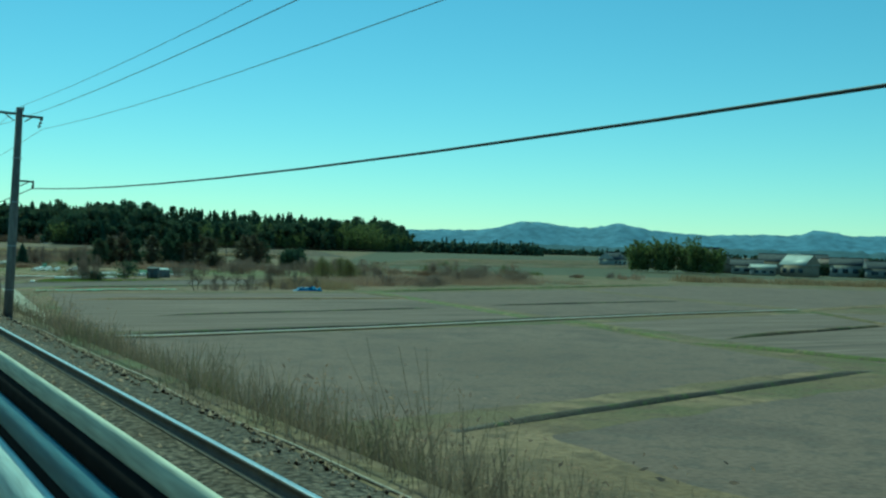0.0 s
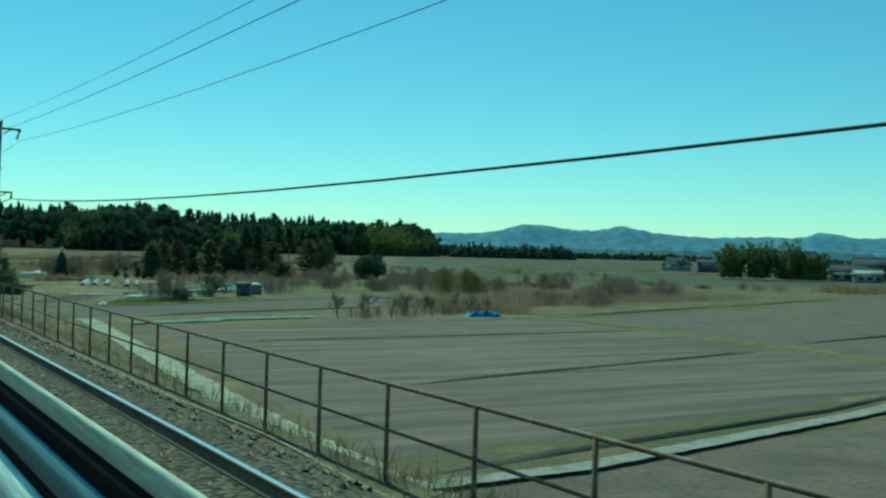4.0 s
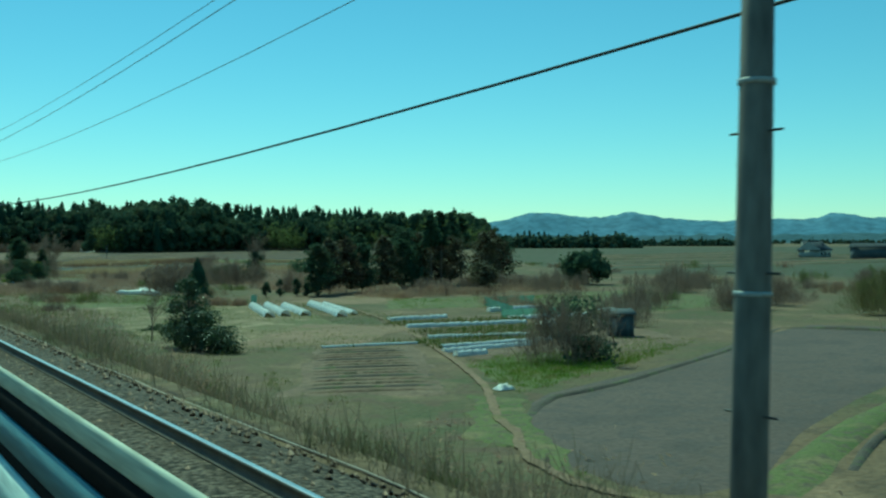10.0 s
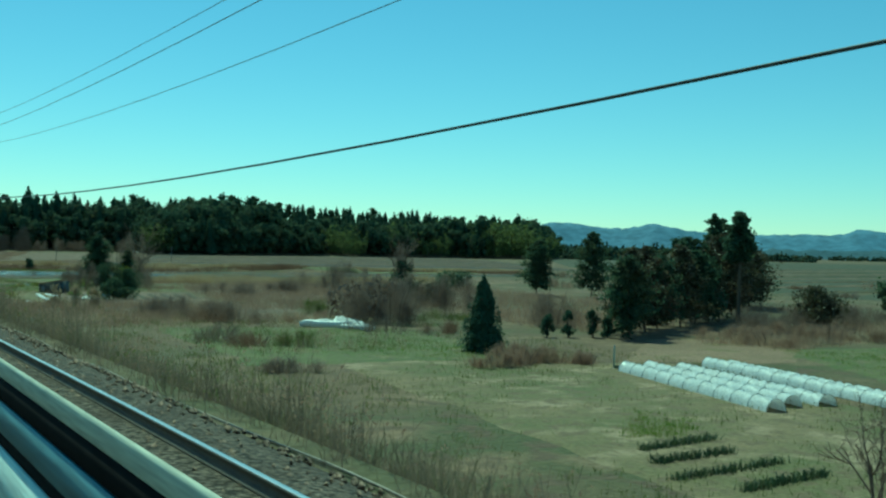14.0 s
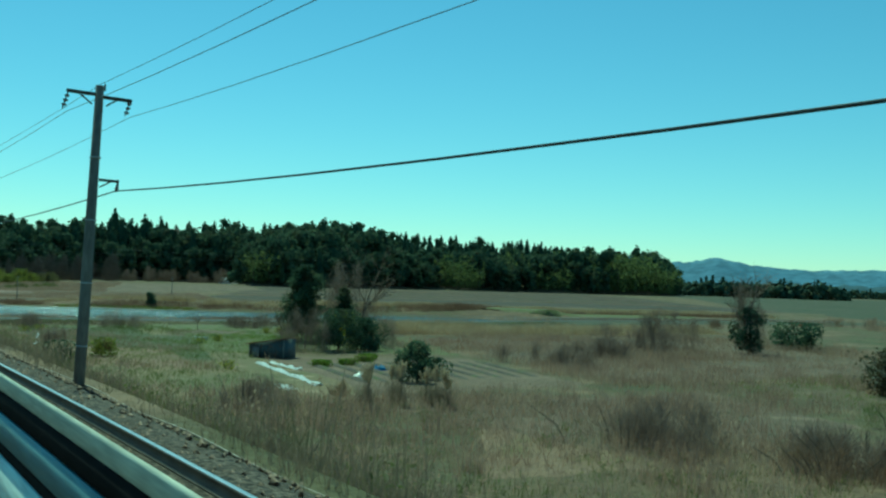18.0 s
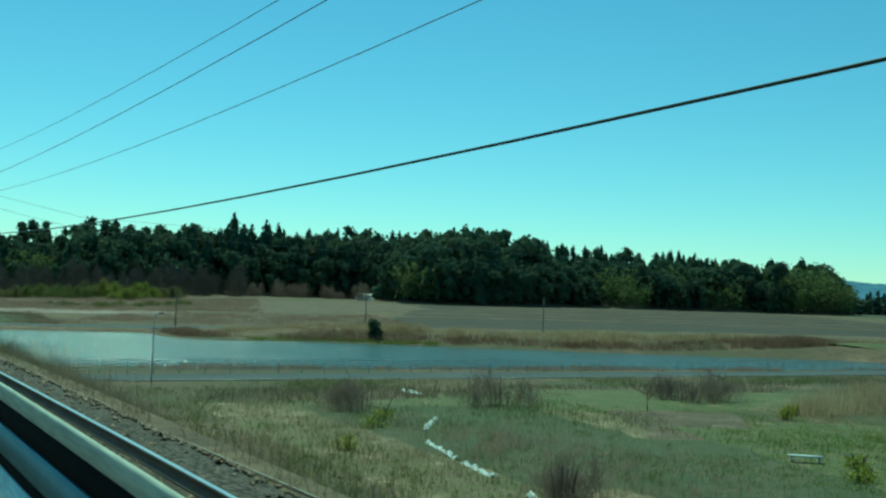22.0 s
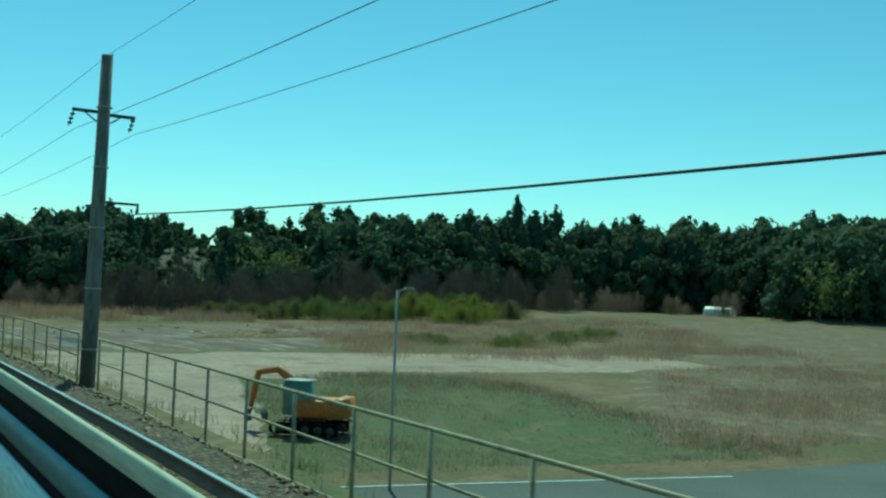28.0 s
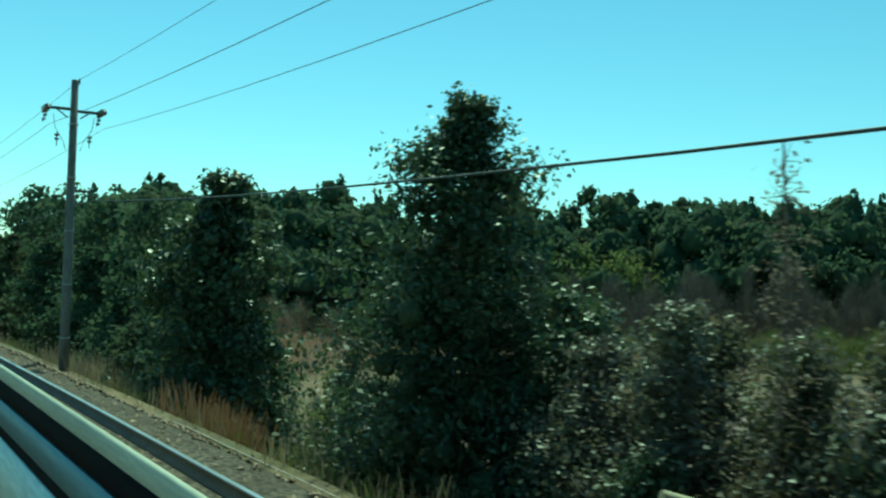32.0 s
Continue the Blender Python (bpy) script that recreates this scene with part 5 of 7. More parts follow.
K_near = [protos(cedar_crown, 6, 13.5, 4.3, 500, 0.75), protos(small_round(16), 7, 11.5, 5.3, 640, 0.66), protos(plume_crown, 4, 12, 3.6, 560, 0.85)]
K_mid = [protos(cedar_crown, 5, 14, 3.7, 340, 0.9), protos(small_round(12), 6, 11.5, 4.9, 360, 0.92), protos(plume_crown, 4, 12, 3.6, 380, 1.05)]
K_back = [protos(cedar_crown, 4, 13.0, 3.9, 260, 0.95), protos(small_round(8), 4, 12.5, 5.6, 190, 1.2), K_mid[2]]


def wooded(gap, d0, d1, x0=-999, x1=999):
    out = []
    for x, y, d in zip(*scatter(FOREST, gap, gap * 0.28, d1)):
        if d < d0 or not x0 < x <= x1 or y > 890 or x > 428:
            continue
        gap_x = -16 + (y - 690) * 0.15
        low = (gap_x + 3 < x < gap_x + 14 + (y - 690) * 0.02) and y > 680
        w = noise.noise((x * 0.02, y * 0.02, 0.3))
        bam = (x - 116) ** 2 + (y - 650) ** 2 < 120 or (330 < x < 370 and d < 24) or (x - 230) ** 2 + (y - 690) ** 2 < 200 or (x - 12) ** 2 + (y - 700) ** 2 < 60
        bam = bam or (x > 262 and d < 30 and rng.uniform() < 0.45)
        kind = 1 if low else 2 if bam else (0 if (w > 0.30 and d > 9) or rng.uniform() < ((0.7 if x > 100 else 0.2) if d > 26 else 0.10 if x < 150 else 0.05) else 1)
        sc = rng.uniform(0.8, 1.08) * (0.75 if d < 7 else 1.0) * (0.42 if low else 1.0)
        if 105 < x < 190 and y < 735:
            sc *= 1.52
        elif 105 < x < 330:
            sc *= 1.08
        elif 25 < x <= 105 and y < 740:
            sc *= 1.15 + 0.2 * smooth01(50, 80, x)
        if x > 240 and d < 40:
            sc *= 1.12 + 0.34 * smooth01(300, 350, x)
        if y > 680 and not low:
            sc *= 1 - 0.3 * smooth01(gap_x - 12, gap_x + 3, x) * (x < gap_x + 5) - 0.12 * (gap_x + 5 < x < gap_x + 36)
        if d > 19 and 60 < x < 230:
            sc *= 1 + 0.10 * smooth01(60, 110, x) * (1 - smooth01(170, 230, x))
        if x < -22:
            sc *= 1.12
        if d < 24 and not low:
            sc *= 1.08 if 105 < x < 190 else 1.2
        if kind == 0:
            sc *= 0.82 if -8 < x < 40 else 0.93 if x > 100 else 1.0
        out.append((x, y, float(ground(x, y)), sc, rng.uniform(0.92, 1.1), rng.uniform(0, 6.28), kind, int(rng.integers(0, 9))))
    return out


for part_trees, shapes in ((wooded(5.4, 0, 21, -999, 190), K_near), (wooded(5.6, 0, 19, 190, 999), K_mid), (wooded(7.8, 19, 80), K_back)):
    wood("hill_wood", part_trees, shapes, ["dark cedar wood covering the low hill", "dark evergreen broadleaf wood at the hill's foot", "yellow-green bamboo thicket at the edge of the wood"], [M_cedar, M_broad, M_bamboo])

tree("cone", 88.5, 741.5, 24.5 - float(ground(88.5, 741.5)), 2.6, "lone pointed cedar standing above the wood", 811, M_cedar, 2600, 0.7, group="skyline trees")
tree("brush", 111.3, 749.0, 29.0 - float(ground(111.3, 749.0)), 7.0, "bare domed tree standing above the wood", 812, M_twig, 9000, 2.2, group="skyline trees")

# farther woods and treelines across the plain
K_far = [protos(cedar_crown, 3, 14, 3.4, 40, 2.4), protos(small_round(5), 4, 12, 6.5, 30, 2.6)]
far = []
for a0, a1, dist, dep, hh, dens in ((29.5, 35.5, 900, 80, 1.0, 230), (34.5, 42.5, 1250, 60, 0.85, 200), (41, 62, 2300, 200, 1.0, 330), (24, 31, 1050, 70, 1.1, 150)):
    for _ in range(dens):
        a = radians(rng.uniform(a0, a1))
        q = dist + rng.uniform(0, dep)
        far.append((q * math.sin(a), q * math.cos(a), 0.0, rng.uniform(0.8, 1.15) * hh, 1.0, rng.uniform(0, 6.28), int(rng.uniform() < 0.93), int(rng.integers(0, 9))))
wood("far_wood", far, K_far, ["distant dark cedar treeline on the plain", "distant mixed woodland on the plain"], [M_far_wood, M_far_wood])

# ---- mountains ----


def ridge(name, dist, az0, az1, peaks, base, rough, mat, label, seed):
    """A range of hills: height is the sum of broad peaks and a rough crest."""
    az = np.linspace(az0, az1, 260)
    hgt = base + sum(p * np.exp(-((az - c) / w) ** 2) for c, p, w in peaks)
    hgt = hgt * np.array([1 + rough * noise.fractal((a * 1.7, seed, 0.0), 0.8, 2.1, 5) for a in az])
    prof = [(0.0, -0.2), (0.04, 0.35), (0.07, 0.75), (0.085, 1.0), (0.10, 0.8), (0.14, 0.0)]
    v = []
    for f, k in prof:
        wob = np.array([1 + 0.10 * noise.noise((a * 4.0, f * 40, seed)) for a in az]) if 0 < f < 0.08 else 1.0
        r = dist * (0.93 + f)
        v.append(np.stack([np.sin(np.radians(az)) * r, 90 + np.cos(np.radians(az)) * r, hgt * k * wob * (r / dist)], 1))
    v = np.stack(v, 1)
    m = len(prof)
    i, j = np.meshgrid(np.arange(len(az) - 1), np.arange(m - 1), indexing="ij")
    q = np.stack([i * m + j, i * m + j + 1, (i + 1) * m + j + 1, (i + 1) * m + j], -1).reshape(-1, 4)
    return tagged(solid(name, (v.reshape(-1, 3), q), mat, smooth=True), label, "mountains", kind="structure")


# Both ranges carry their haze in the base colour.
ridge("backdrop_mountains", 4500, 22, 75, [(35.3, 44, 1.6), (37.6, 30, 1.8), (40.3, 42, 1.3), (42.5, 22, 2.0), (50.6, 32, 1.1), (47.5, 20, 2.5), (53.5, 22, 2.5), (58, 26, 3.0), (32, 8, 2.5), (64, 30, 4)], 78, 0.06, M_mount_haze, "mountain range on the horizon with haze in its blue colour", 2.0)
ridge("backdrop_foothills", 3600, 26, 75, [(44, 8, 4), (52, 10, 5), (60, 8, 4), (36, 6, 3)], 22, 0.25, M_foothill_haze, "wooded foothills at the plain's far edge with haze in their colour", 5.0)


# ---- village ----
def house(x, y, w, d, h, roof_h, rz, roof, wall, label, hip=False, z=None, windows=3):
    z = float(ground(x, y)) if z is None else z
    th = empty("house", x, y, z, rz)
    body = solid("wall", box(0, 0, h / 2, w, d, h), wall, th)
    e, cut = 0.6, (w * 0.28 if hip else 0.0)
    a, b = w / 2 + e, d / 2 + e
    top = [(-w / 2 - (0 if hip else e) + cut, 0, h + roof_h), (w / 2 + (0 if hip else e) - cut, 0, h + roof_h)]
    v = np.array([(-a, -b, h - 0.12), (a, -b, h - 0.12), (a, b, h - 0.12), (-a, b, h - 0.12), *top, (-a, -b, h + 0.1), (a, -b, h + 0.1), (a, b, h + 0.1), (-a, b, h + 0.1)])
    solid("roof", (v, np.array([(6, 7, 5, 4), (8, 9, 4, 5), (9, 6, 4, 4), (7, 8, 5, 5), (0, 1, 7, 6), (1, 2, 8, 7), (2, 3, 9, 8), (3, 0, 6, 9), (0, 3, 2, 1)])[[0, 1, 4, 5, 6, 7, 8]]), roof, th)
    gv = []
    for sx, t in ((-a, 0), (a, 1)):
        gv.append((np.array([(sx, -b, h + 0.1), (sx, b, h + 0.1), (top[t][0], 0.02, h + roof_h), (top[t][0], -0.02, h + roof_h)]), np.array([(0, 1, 2, 3)])))
    for one in gv:
        solid("gable", one, roof if hip else wall, th)
    solid("roof_ridge", tube([top[0], top[1]], 0.18, 6), roof, th)
    for sgn in (-1, 1):
        for k in range(windows):
            wx = -w / 2 + w * (k + 0.5) / windows
            win = solid("window", box(wx, sgn * (d / 2 + 0.03), h * 0.52, w / windows * 0.55, 0.10, h * 0.36), M_glass, th, "dark window pane")
            solid("window_frame", Pile().add(box(wx, sgn * (d / 2 + 0.05), h * 0.52 + h * 0.19, w / windows * 0.6, 0.14, 0.08)).add(box(wx, sgn * (d / 2 + 0.05), h * 0.52 - h * 0.19, w / windows * 0.6, 0.16, 0.08)), M_wall_white, win)
    return tagged(th, label, "house", "village houses")


def along(az, d):
    return d * math.sin(radians(az)), d * math.cos(radians(az))


hx, hy = 357, 435
house(hx, hy, 13, 9, 3.0, 3.6, 20, M_roof_dark, M_wall_white, "old farmhouse with a dark tiled roof and white gable")
house(hx + 2, hy + 3, 7, 5.5, 5.6, 2.0, -40, M_roof_dark, M_wall_white, "upper storey of a farmhouse with dark tiles", z=0)
house(347, 398, 17, 9, 4.4, 1.6, -40, M_roof_dark, M_wall_slate, "long dark grey barn beside the farmhouse", windows=0)
for az, d, w, dp, h, rh, rz, rf, wl, lb in (
        (44.0, 455, 13, 9, 6.0, 4.5, -30, M_roof_dark, M_wall_white, "two-storey house with a steep dark tiled roof"), (45.2, 470, 10, 8, 4.0, 3.0, 40, M_roof_dark, M_wall_tan, "low dark-roofed house in the village"),
        (46.2, 450, 12, 8, 3.6, 2.6, -45, M_roof_dark, M_wall_white, "white-walled house with dark tiles"), (47.0, 440, 9, 6, 3.0, 1.6, -38, M_roof_light, M_wall_white, "pale-roofed store shed in the village"),
        (47.6, 480, 13, 9, 5.4, 3.4, -50, M_roof_dark, M_wall_tan, "tan-walled village house under dark tiles"), (48.8, 437, 11, 9, 4.6, 4.0, -85, M_roof_light, M_wall_tan, "tall barn with a pale sheet roof and tan gable"),
        (50.1, 490, 13, 9, 4.5, 3.0, -30, M_roof_brown, M_wall_grey, "brown-roofed house with grey walls"), (51.0, 470, 12, 8, 5.0, 3.0, -55, M_roof_dark, M_wall_white, "dark-roofed village house with white walls"),
        (51.9, 480, 12, 9, 4.6, 3.2, 35, M_roof_brown, M_wall_tan, "brown-roofed house with tan walls"), (52.8, 460, 14, 8, 4.0, 3.0, -40, M_roof_dark, M_wall_grey, "grey house under dark tiles"),
        (54.0, 480, 12, 9, 5.2, 3.2, -30, M_roof_dark, M_wall_white, "two-storey white house with dark roof"), (55.4, 470, 13, 9, 4.2, 3.0, 30, M_roof_brown, M_wall_white, "white house with brown tiles"),
        (56.8, 500, 14, 9, 5.0, 3.0, -35, M_roof_dark, M_wall_tan, "tan farmhouse under dark tiles"), (49.5, 520, 12, 9, 5.6, 3.4, -20, M_roof_dark, M_wall_grey, "grey two-storey village house")):
    px_, py_ = along(az, d)
    house(px_, py_, w, dp, h, rh, rz, rf, wl, lb, hip=rf is M_roof_brown)
for k in range(26):
    a = 43.5 + 14 * ((k * 0.618) % 1)
    px_, py_ = along(a, 455 + 60 * ((k * 0.37) % 1))
    tree("round", px_, py_, 3 + 3 * ((k * 0.71) % 1), 2.5, "dark garden tree among the village houses", 300 + k, n=160, leaf=0.8, group="village trees")
for k in range(7):
    px_, py_ = 277 + 3.4 * k, 322 - 3.2 * k + (k % 2) * 5
    tree("plume", px_, py_, 15.5 if 0 < k < 5 else 13, 5.0, "tall yellow-green bamboo standing in a dense grove", 340 + k, n=2600, leaf=1.0, group="bamboo grove")
# whitish greenhouse at the wood's edge
gh = empty("greenhouse", 122.5, 693, float(ground(122.5, 693)), 30)
arc = [(2.0 * math.cos(t), 0, 2.3 * math.sin(t)) for t in np.linspace(0, math.pi, 9)]
solid("film_cover", grid(lambda u, w: np.stack([2.0 * np.cos(u * math.pi), (w - 0.5) * 7, 2.3 * np.sin(u * math.pi)], -1), 10, 6), M_white_film, gh)
for k in range(4):
    solid("hoop", tube([(p[0] * 1.02, -3.5 + 7 * k / 3, p[2] * 1.02) for p in arc], 0.03, 5), M_steel, gh)
tagged(gh, "small white plastic greenhouse at the wood's edge", "greenhouse")

# ---- single trees and shrubs ----
tree("round", 116, 280.5, 5.4, 4.6, "dark rounded evergreen tree in the fields", 1, n=1500, leaf=0.5)
tree("brush", 93.6, 203.8, 5.0, 5.2, "bushy willow with fresh yellow-green shoots", 2, M_budding, 9000, 1.1, name="shrub")
tree("round", 49.0, 197.5, 3.2, 2.2, "dark evergreen shrub beside the small shed", 3, n=900, leaf=0.3, name="shrub")
for k, (x, y, h) in enumerate(((47.5, 152.5, 2.6), (51.5, 154.5, 2.8), (56, 154, 2.6), (60.5, 155.5, 2.9), (64.5, 154, 2.6), (54, 158.5, 2.6), (68, 156, 2.4), (62, 160, 2.5), (49.5, 157, 2.6), (58.3, 157.5, 2.7), (66, 159, 2.6), (53.4, 151.8, 2.4))):
    tree("bare", x, y, h * 1.3, 1.8, "small dark pruned orchard tree without leaves", 20 + k, M_branch, group="orchard trees", thick=0.024)
for k, (x, y, r) in enumerate(((50, 153, 2.0), (57, 156, 2.4), (63, 157, 2.2), (68, 158, 2.0))):
    tree("brush", x, y, 1.6, r, "low brown undergrowth between orchard trees", 620 + k, M_twig, 900, 0.7, name="shrub", group="orchard undergrowth")
COPSE = ((60, 268.5, 7.4, 2.2), (63.2, 272, 8.0, 2.4), (67, 274.5, 8.4, 2.5), (71, 277.2, 7.4, 2.4), (75.5, 279, 8.6, 2.6), (80, 281.5, 8.0, 2.6), (85, 285, 9.2, 2.8), (90, 288.2, 10.2, 3.0), (88, 293, 9.6, 3.0), (94.5, 290.8, 8.6, 2.8), (82, 284.5, 9.6, 2.8), (109, 303, 9.6, 3.4), (113.4, 306.5, 9.8, 3.6), (117, 309.5, 8.6, 3.2))
for k, (x, y, top, r) in enumerate(COPSE):
    mat = (M_broad, M_dull_leaf, M_bronze, M_broad, M_dull_leaf)[k % 5]
    limb_tree(0, 0, top, r, 5200, 0.27, "bronze-brown winter conifer in the field copse" if mat is M_bronze else "dull brown-green evergreen in the field copse" if mat is M_dull_leaf else "tall dark evergreen in the field copse", 60 + k, mat, 0.10, 44, 0.28, 0.7, "tree", "field copse", xy=(x, y))
for k, (x, y, top) in enumerate(((99, 298.5, 13.2), (103, 301, 12.8), (84, 279.5, 12.4), (88, 283, 12.8))):
    limb_tree(0, 0, top, 2.2, 4200, 0.3, "tall pine with tufted open crown in the field copse", 76 + k, M_broad, 0.55, 26, 0.35, 0.9, "tree", "field copse", xy=(x, y))
limb_tree(0, 0, 4.4, 3.0, 6000, 0.22, "low spreading olive-green tree beside the copse", 95, M_dull_leaf, 0.10, 40, 0.35, 0.7, "tree", "field copse", xy=(90.4, 274.4))
for k, (x, y, h, r) in enumerate(((62, 283, 3.5, 3.5), (90, 274, 2.6, 5), (100, 277, 2.4, 5), (78, 272, 2.2, 4), (47, 288, 4.5, 4), (50, 296, 5, 4.5), (60, 300, 5, 4.5), (34, 296, 2.2, 4), (28, 304, 2.2, 5), (85, 216, 4.0, 4.5), (96, 221, 4.2, 5), (106, 214, 3.6, 4.5), (80, 226, 3.6, 4), (128, 205, 3.8, 6), (118, 191, 3.4, 5), (136, 200, 3.6, 6), (92, 176, 2.2, 6), (104, 182, 2.4, 6), (39.6, 187, 4.4, 3.2), (61, 206, 3.4, 2.6), (67, 212, 3.4, 3), (108, 250, 4.2, 5), (96, 262, 4.0, 5), (124, 264, 4, 6), (140, 240, 4, 6),
                                  (33.5, 363, 5.0, 2.8), (43, 366, 4.0, 2.6), (43, 381, 9.5, 3.5), (73.2, 358.4, 5.2, 5.0), (84.4, 355.8, 9.0, 2.4), (62, 352, 2.6, 4), (52, 345, 2.2, 4), (24, 400, 2.4, 3), (14, 398, 2.0, 3), (40, 402, 2.2, 4), (15, 320, 2.0, 3), (12, 372, 1.6, 2))):
    tree("brush", x, y, h, r, "leafless grey-brown thicket bush", 500 + k, M_twig, int(700 + 130 * r * h), 1.1 if r > 3 else 0.8, name="shrub", group="leafless thickets")
for k in range(22):
    x = -62 + 8.5 * k
    y = float(np.interp(x, [-62, -25, 5, 35, 62, 100, 125], [684, 677, 682, 683, 692, 704, 676])) - 3 - 4 * ((k * 0.37) % 1)
    tree("brush", x, y, 4.5 + 2.5 * ((k * 0.61) % 1), 4.6, "bare pinkish-grey shrub before the wood", 560 + k, M_twig, 3200, 1.3, name="shrub", group="bare shrubs before the wood")
for k, (x, y) in enumerate(((53.6, 271.6), (55.4, 271.0), (57.6, 270.4), (58.9, 270.0), (60.3, 269.6))):
    tree("round", x, y, 2.0 + 0.4 * (k % 3), 0.62, "small dark columnar conifer in a garden row", 80 + k, M_cedar, n=1300, leaf=0.16, group="row of conifers")
tree("cedar", 41.0, 262, 5.5, 1.75, "dense dark pointed conifer on the grass", 90, M_cedar, 6500, 0.2)
tree("plume", 46, 292, 5.0, 4.0, "bare grey willow thicket", 93, M_twig, 1800, 0.5, name="shrub")
for k, (x, y, h, r) in enumerate(((102, 342, 9.6, 3.2), (108.5, 335.5, 11.2, 3.4))):
    limb_tree(0, 0, h, r, 9000, 0.26, "dark evergreen tree among dry reeds", 100 + k, M_broad, 0.12, 46, 0.42, 0.8, "tree", "trees among the reeds", xy=(x, y))
for k, (x, y, top, r) in enumerate(((63, 318, 3.0, 2.4), (66.5, 321, 3.4, 2.6), (70, 319.5, 2.8, 2.2))):
    limb_tree(0, 0, top, r, 5000, 0.2, "broad olive-brown evergreen bush among dead reeds", 104 + k, M_dull_leaf, 0.03, 36, 0.4, 0.6, "shrub", "olive bushes", xy=(x, y))
tree("spire", 22.9, 208.0, 5.0, 1.9, "dark pine-like evergreen at the embankment foot", 110, M_glossy, 8000, 0.16)
tree("round", 23.0, 205.6, 2.6, 1.9, "low blue-green evergreen bush at the embankment foot", 111, M_glossy, 5000, 0.15, name="shrub")
tree("round", 23.6, 203.4, 1.7, 1.6, "low blue-green evergreen bush at the embankment foot", 114, M_glossy, 3200, 0.14, name="shrub")
tree("bare", 40.2, 186.6, 6.2, 3.0, "spreading leafless garden tree", 115)
tree("bare", 47.5, 191.5, 4.6, 3.0, "small leafless garden tree", 116)
tree("round", 40.8, 186.0, 1.5, 1.7, "dark evergreen clump under a bare tree", 117, n=900, leaf=0.25, name="shrub")
tree("bare", 23.5, 211, 5.6, 2, "leafless sapling at the embankment foot", 112)
tree("bare", 22.0, 214.0, 5.2, 2, "leafless sapling at the embankment foot", 113)
tree("bare", 44.3, 374.6, 12.2, 4, "tall leafless grey tree beside an evergreen", 119)
limb_tree(0, 0, 8.7, 2.5, 13000, 0.2, "tall evergreen with pale sunlit leaves", 120, M_broad, 0.10, 60, 0.35, 0.6, "tree", "trees by the shed", xy=(38.7, 376.2))
limb_tree(0, 0, 6.4, 1.4, 5000, 0.2, "ivy-clad dark tree beside a taller one", 121, M_broad, 0.15, 40, 0.35, 0.7, "tree", "trees by the shed", xy=(43.6, 376.4))
tree("bare", 34.6, 363.8, 5.2, 3.0, "spreading grey leafless bush behind the shed", 138, M_twig, thick=0.02, name="shrub")
tree("round", 37.4, 362.2, 4.0, 2.4, "dark evergreen bush by the shed", 122, n=6000, leaf=0.18, name="shrub")
tree("round", 40.4, 362.6, 3.2, 2.3, "lower dark evergreen bush by the shed", 137, n=5000, leaf=0.18, name="shrub")
tree("plume", 41.4, 370.2, 4.2, 1.0, "shrub in bright yellow blossom", 123, M_yellow, 700, 0.25, name="shrub")
tree("bare", 32.5, 364, 5.0, 2, "bare grey tree behind the shed", 124)
tree("bare", 46.5, 374, 6.5, 2, "bare grey tree behind the shed", 125)
tree("round", 31.4, 332.6, 2.9, 1.6, "dark rounded evergreen shrub in dry reeds", 126, n=1800, leaf=0.22, name="shrub")
tree("round", 33.4, 334.4, 1.6, 1.3, "low dark shrub in dry reeds", 127, n=900, leaf=0.22, name="shrub")
tree("bare", 73.2, 358.4, 6.4, 3, "spreading leafless tree in the reeds", 128)
tree("round", 84.4, 355.8, 5.2, 2.2, "ivy-clad lower trunk of a bare tree", 129, n=1300, leaf=0.35)
tree("bare", 84.4, 355.8, 12.5, 3, "tall leafless tree in the reeds", 130)
tree("bare", 32.5, 396, 3.6, 2, "small bare tree above the reeds", 131)
tree("round", 98, 362, 3.2, 3.2, "dark thicket in the reeds", 132, n=1200, leaf=0.4, name="shrub")
tree("round", 4.2, 352.6, 3.0, 1.5, "leafy green shrub on the embankment slope", 134, M_glossy, 1600, 0.18, name="shrub")
tree("round", 9.0, 345.5, 2.0, 1.6, "leafy green shrub below the embankment", 135, M_glossy, 1500, 0.18, name="shrub")
tree("round", 14.0, 356, 1.6, 1.4, "low green weed clump below the embankment", 136, M_willow, 900, 0.2, name="shrub")
tree("round", 44.2, 477.0, 2.7, 1.15, "dark evergreen bush on the pond bank", 133, n=1500, leaf=0.26, name="shrub")
for k, (x, y, h, r) in enumerate(((24, 646, 5.0, 6.5), (31, 644, 5.8, 6.5), (36, 650, 4.6, 6), (14, 648, 4.2, 6.5), (5, 652, 3.6, 6), (33, 632, 3.0, 5.5), (40, 643, 4.6, 5.5), (20, 640, 3.6, 6), (46, 648, 3.4, 5.5), (-4, 654, 3.2, 6))):
    tree("brush", x, y, h, r, "dull green willow thicket with fresh shoots", 140 + k, (M_budding, M_green_blade, M_willow)[(k * 2 + k // 3) % 3], 6000, 1.6, name="shrub", group="willow thicket")
for k in range(17):
    x = -26 + 6.2 * k
    y = 668 + 9 * ((k * 0.53) % 1) + 0.14 * max(0, x)
    tree("brush", x, y, 8.5 + 4.0 * ((k * 0.61) % 1), 5.4, "tall bare grey-brown tree before the dark wood", 820 + k, M_branch, 4200, 1.7, group="bare grove before the wood")
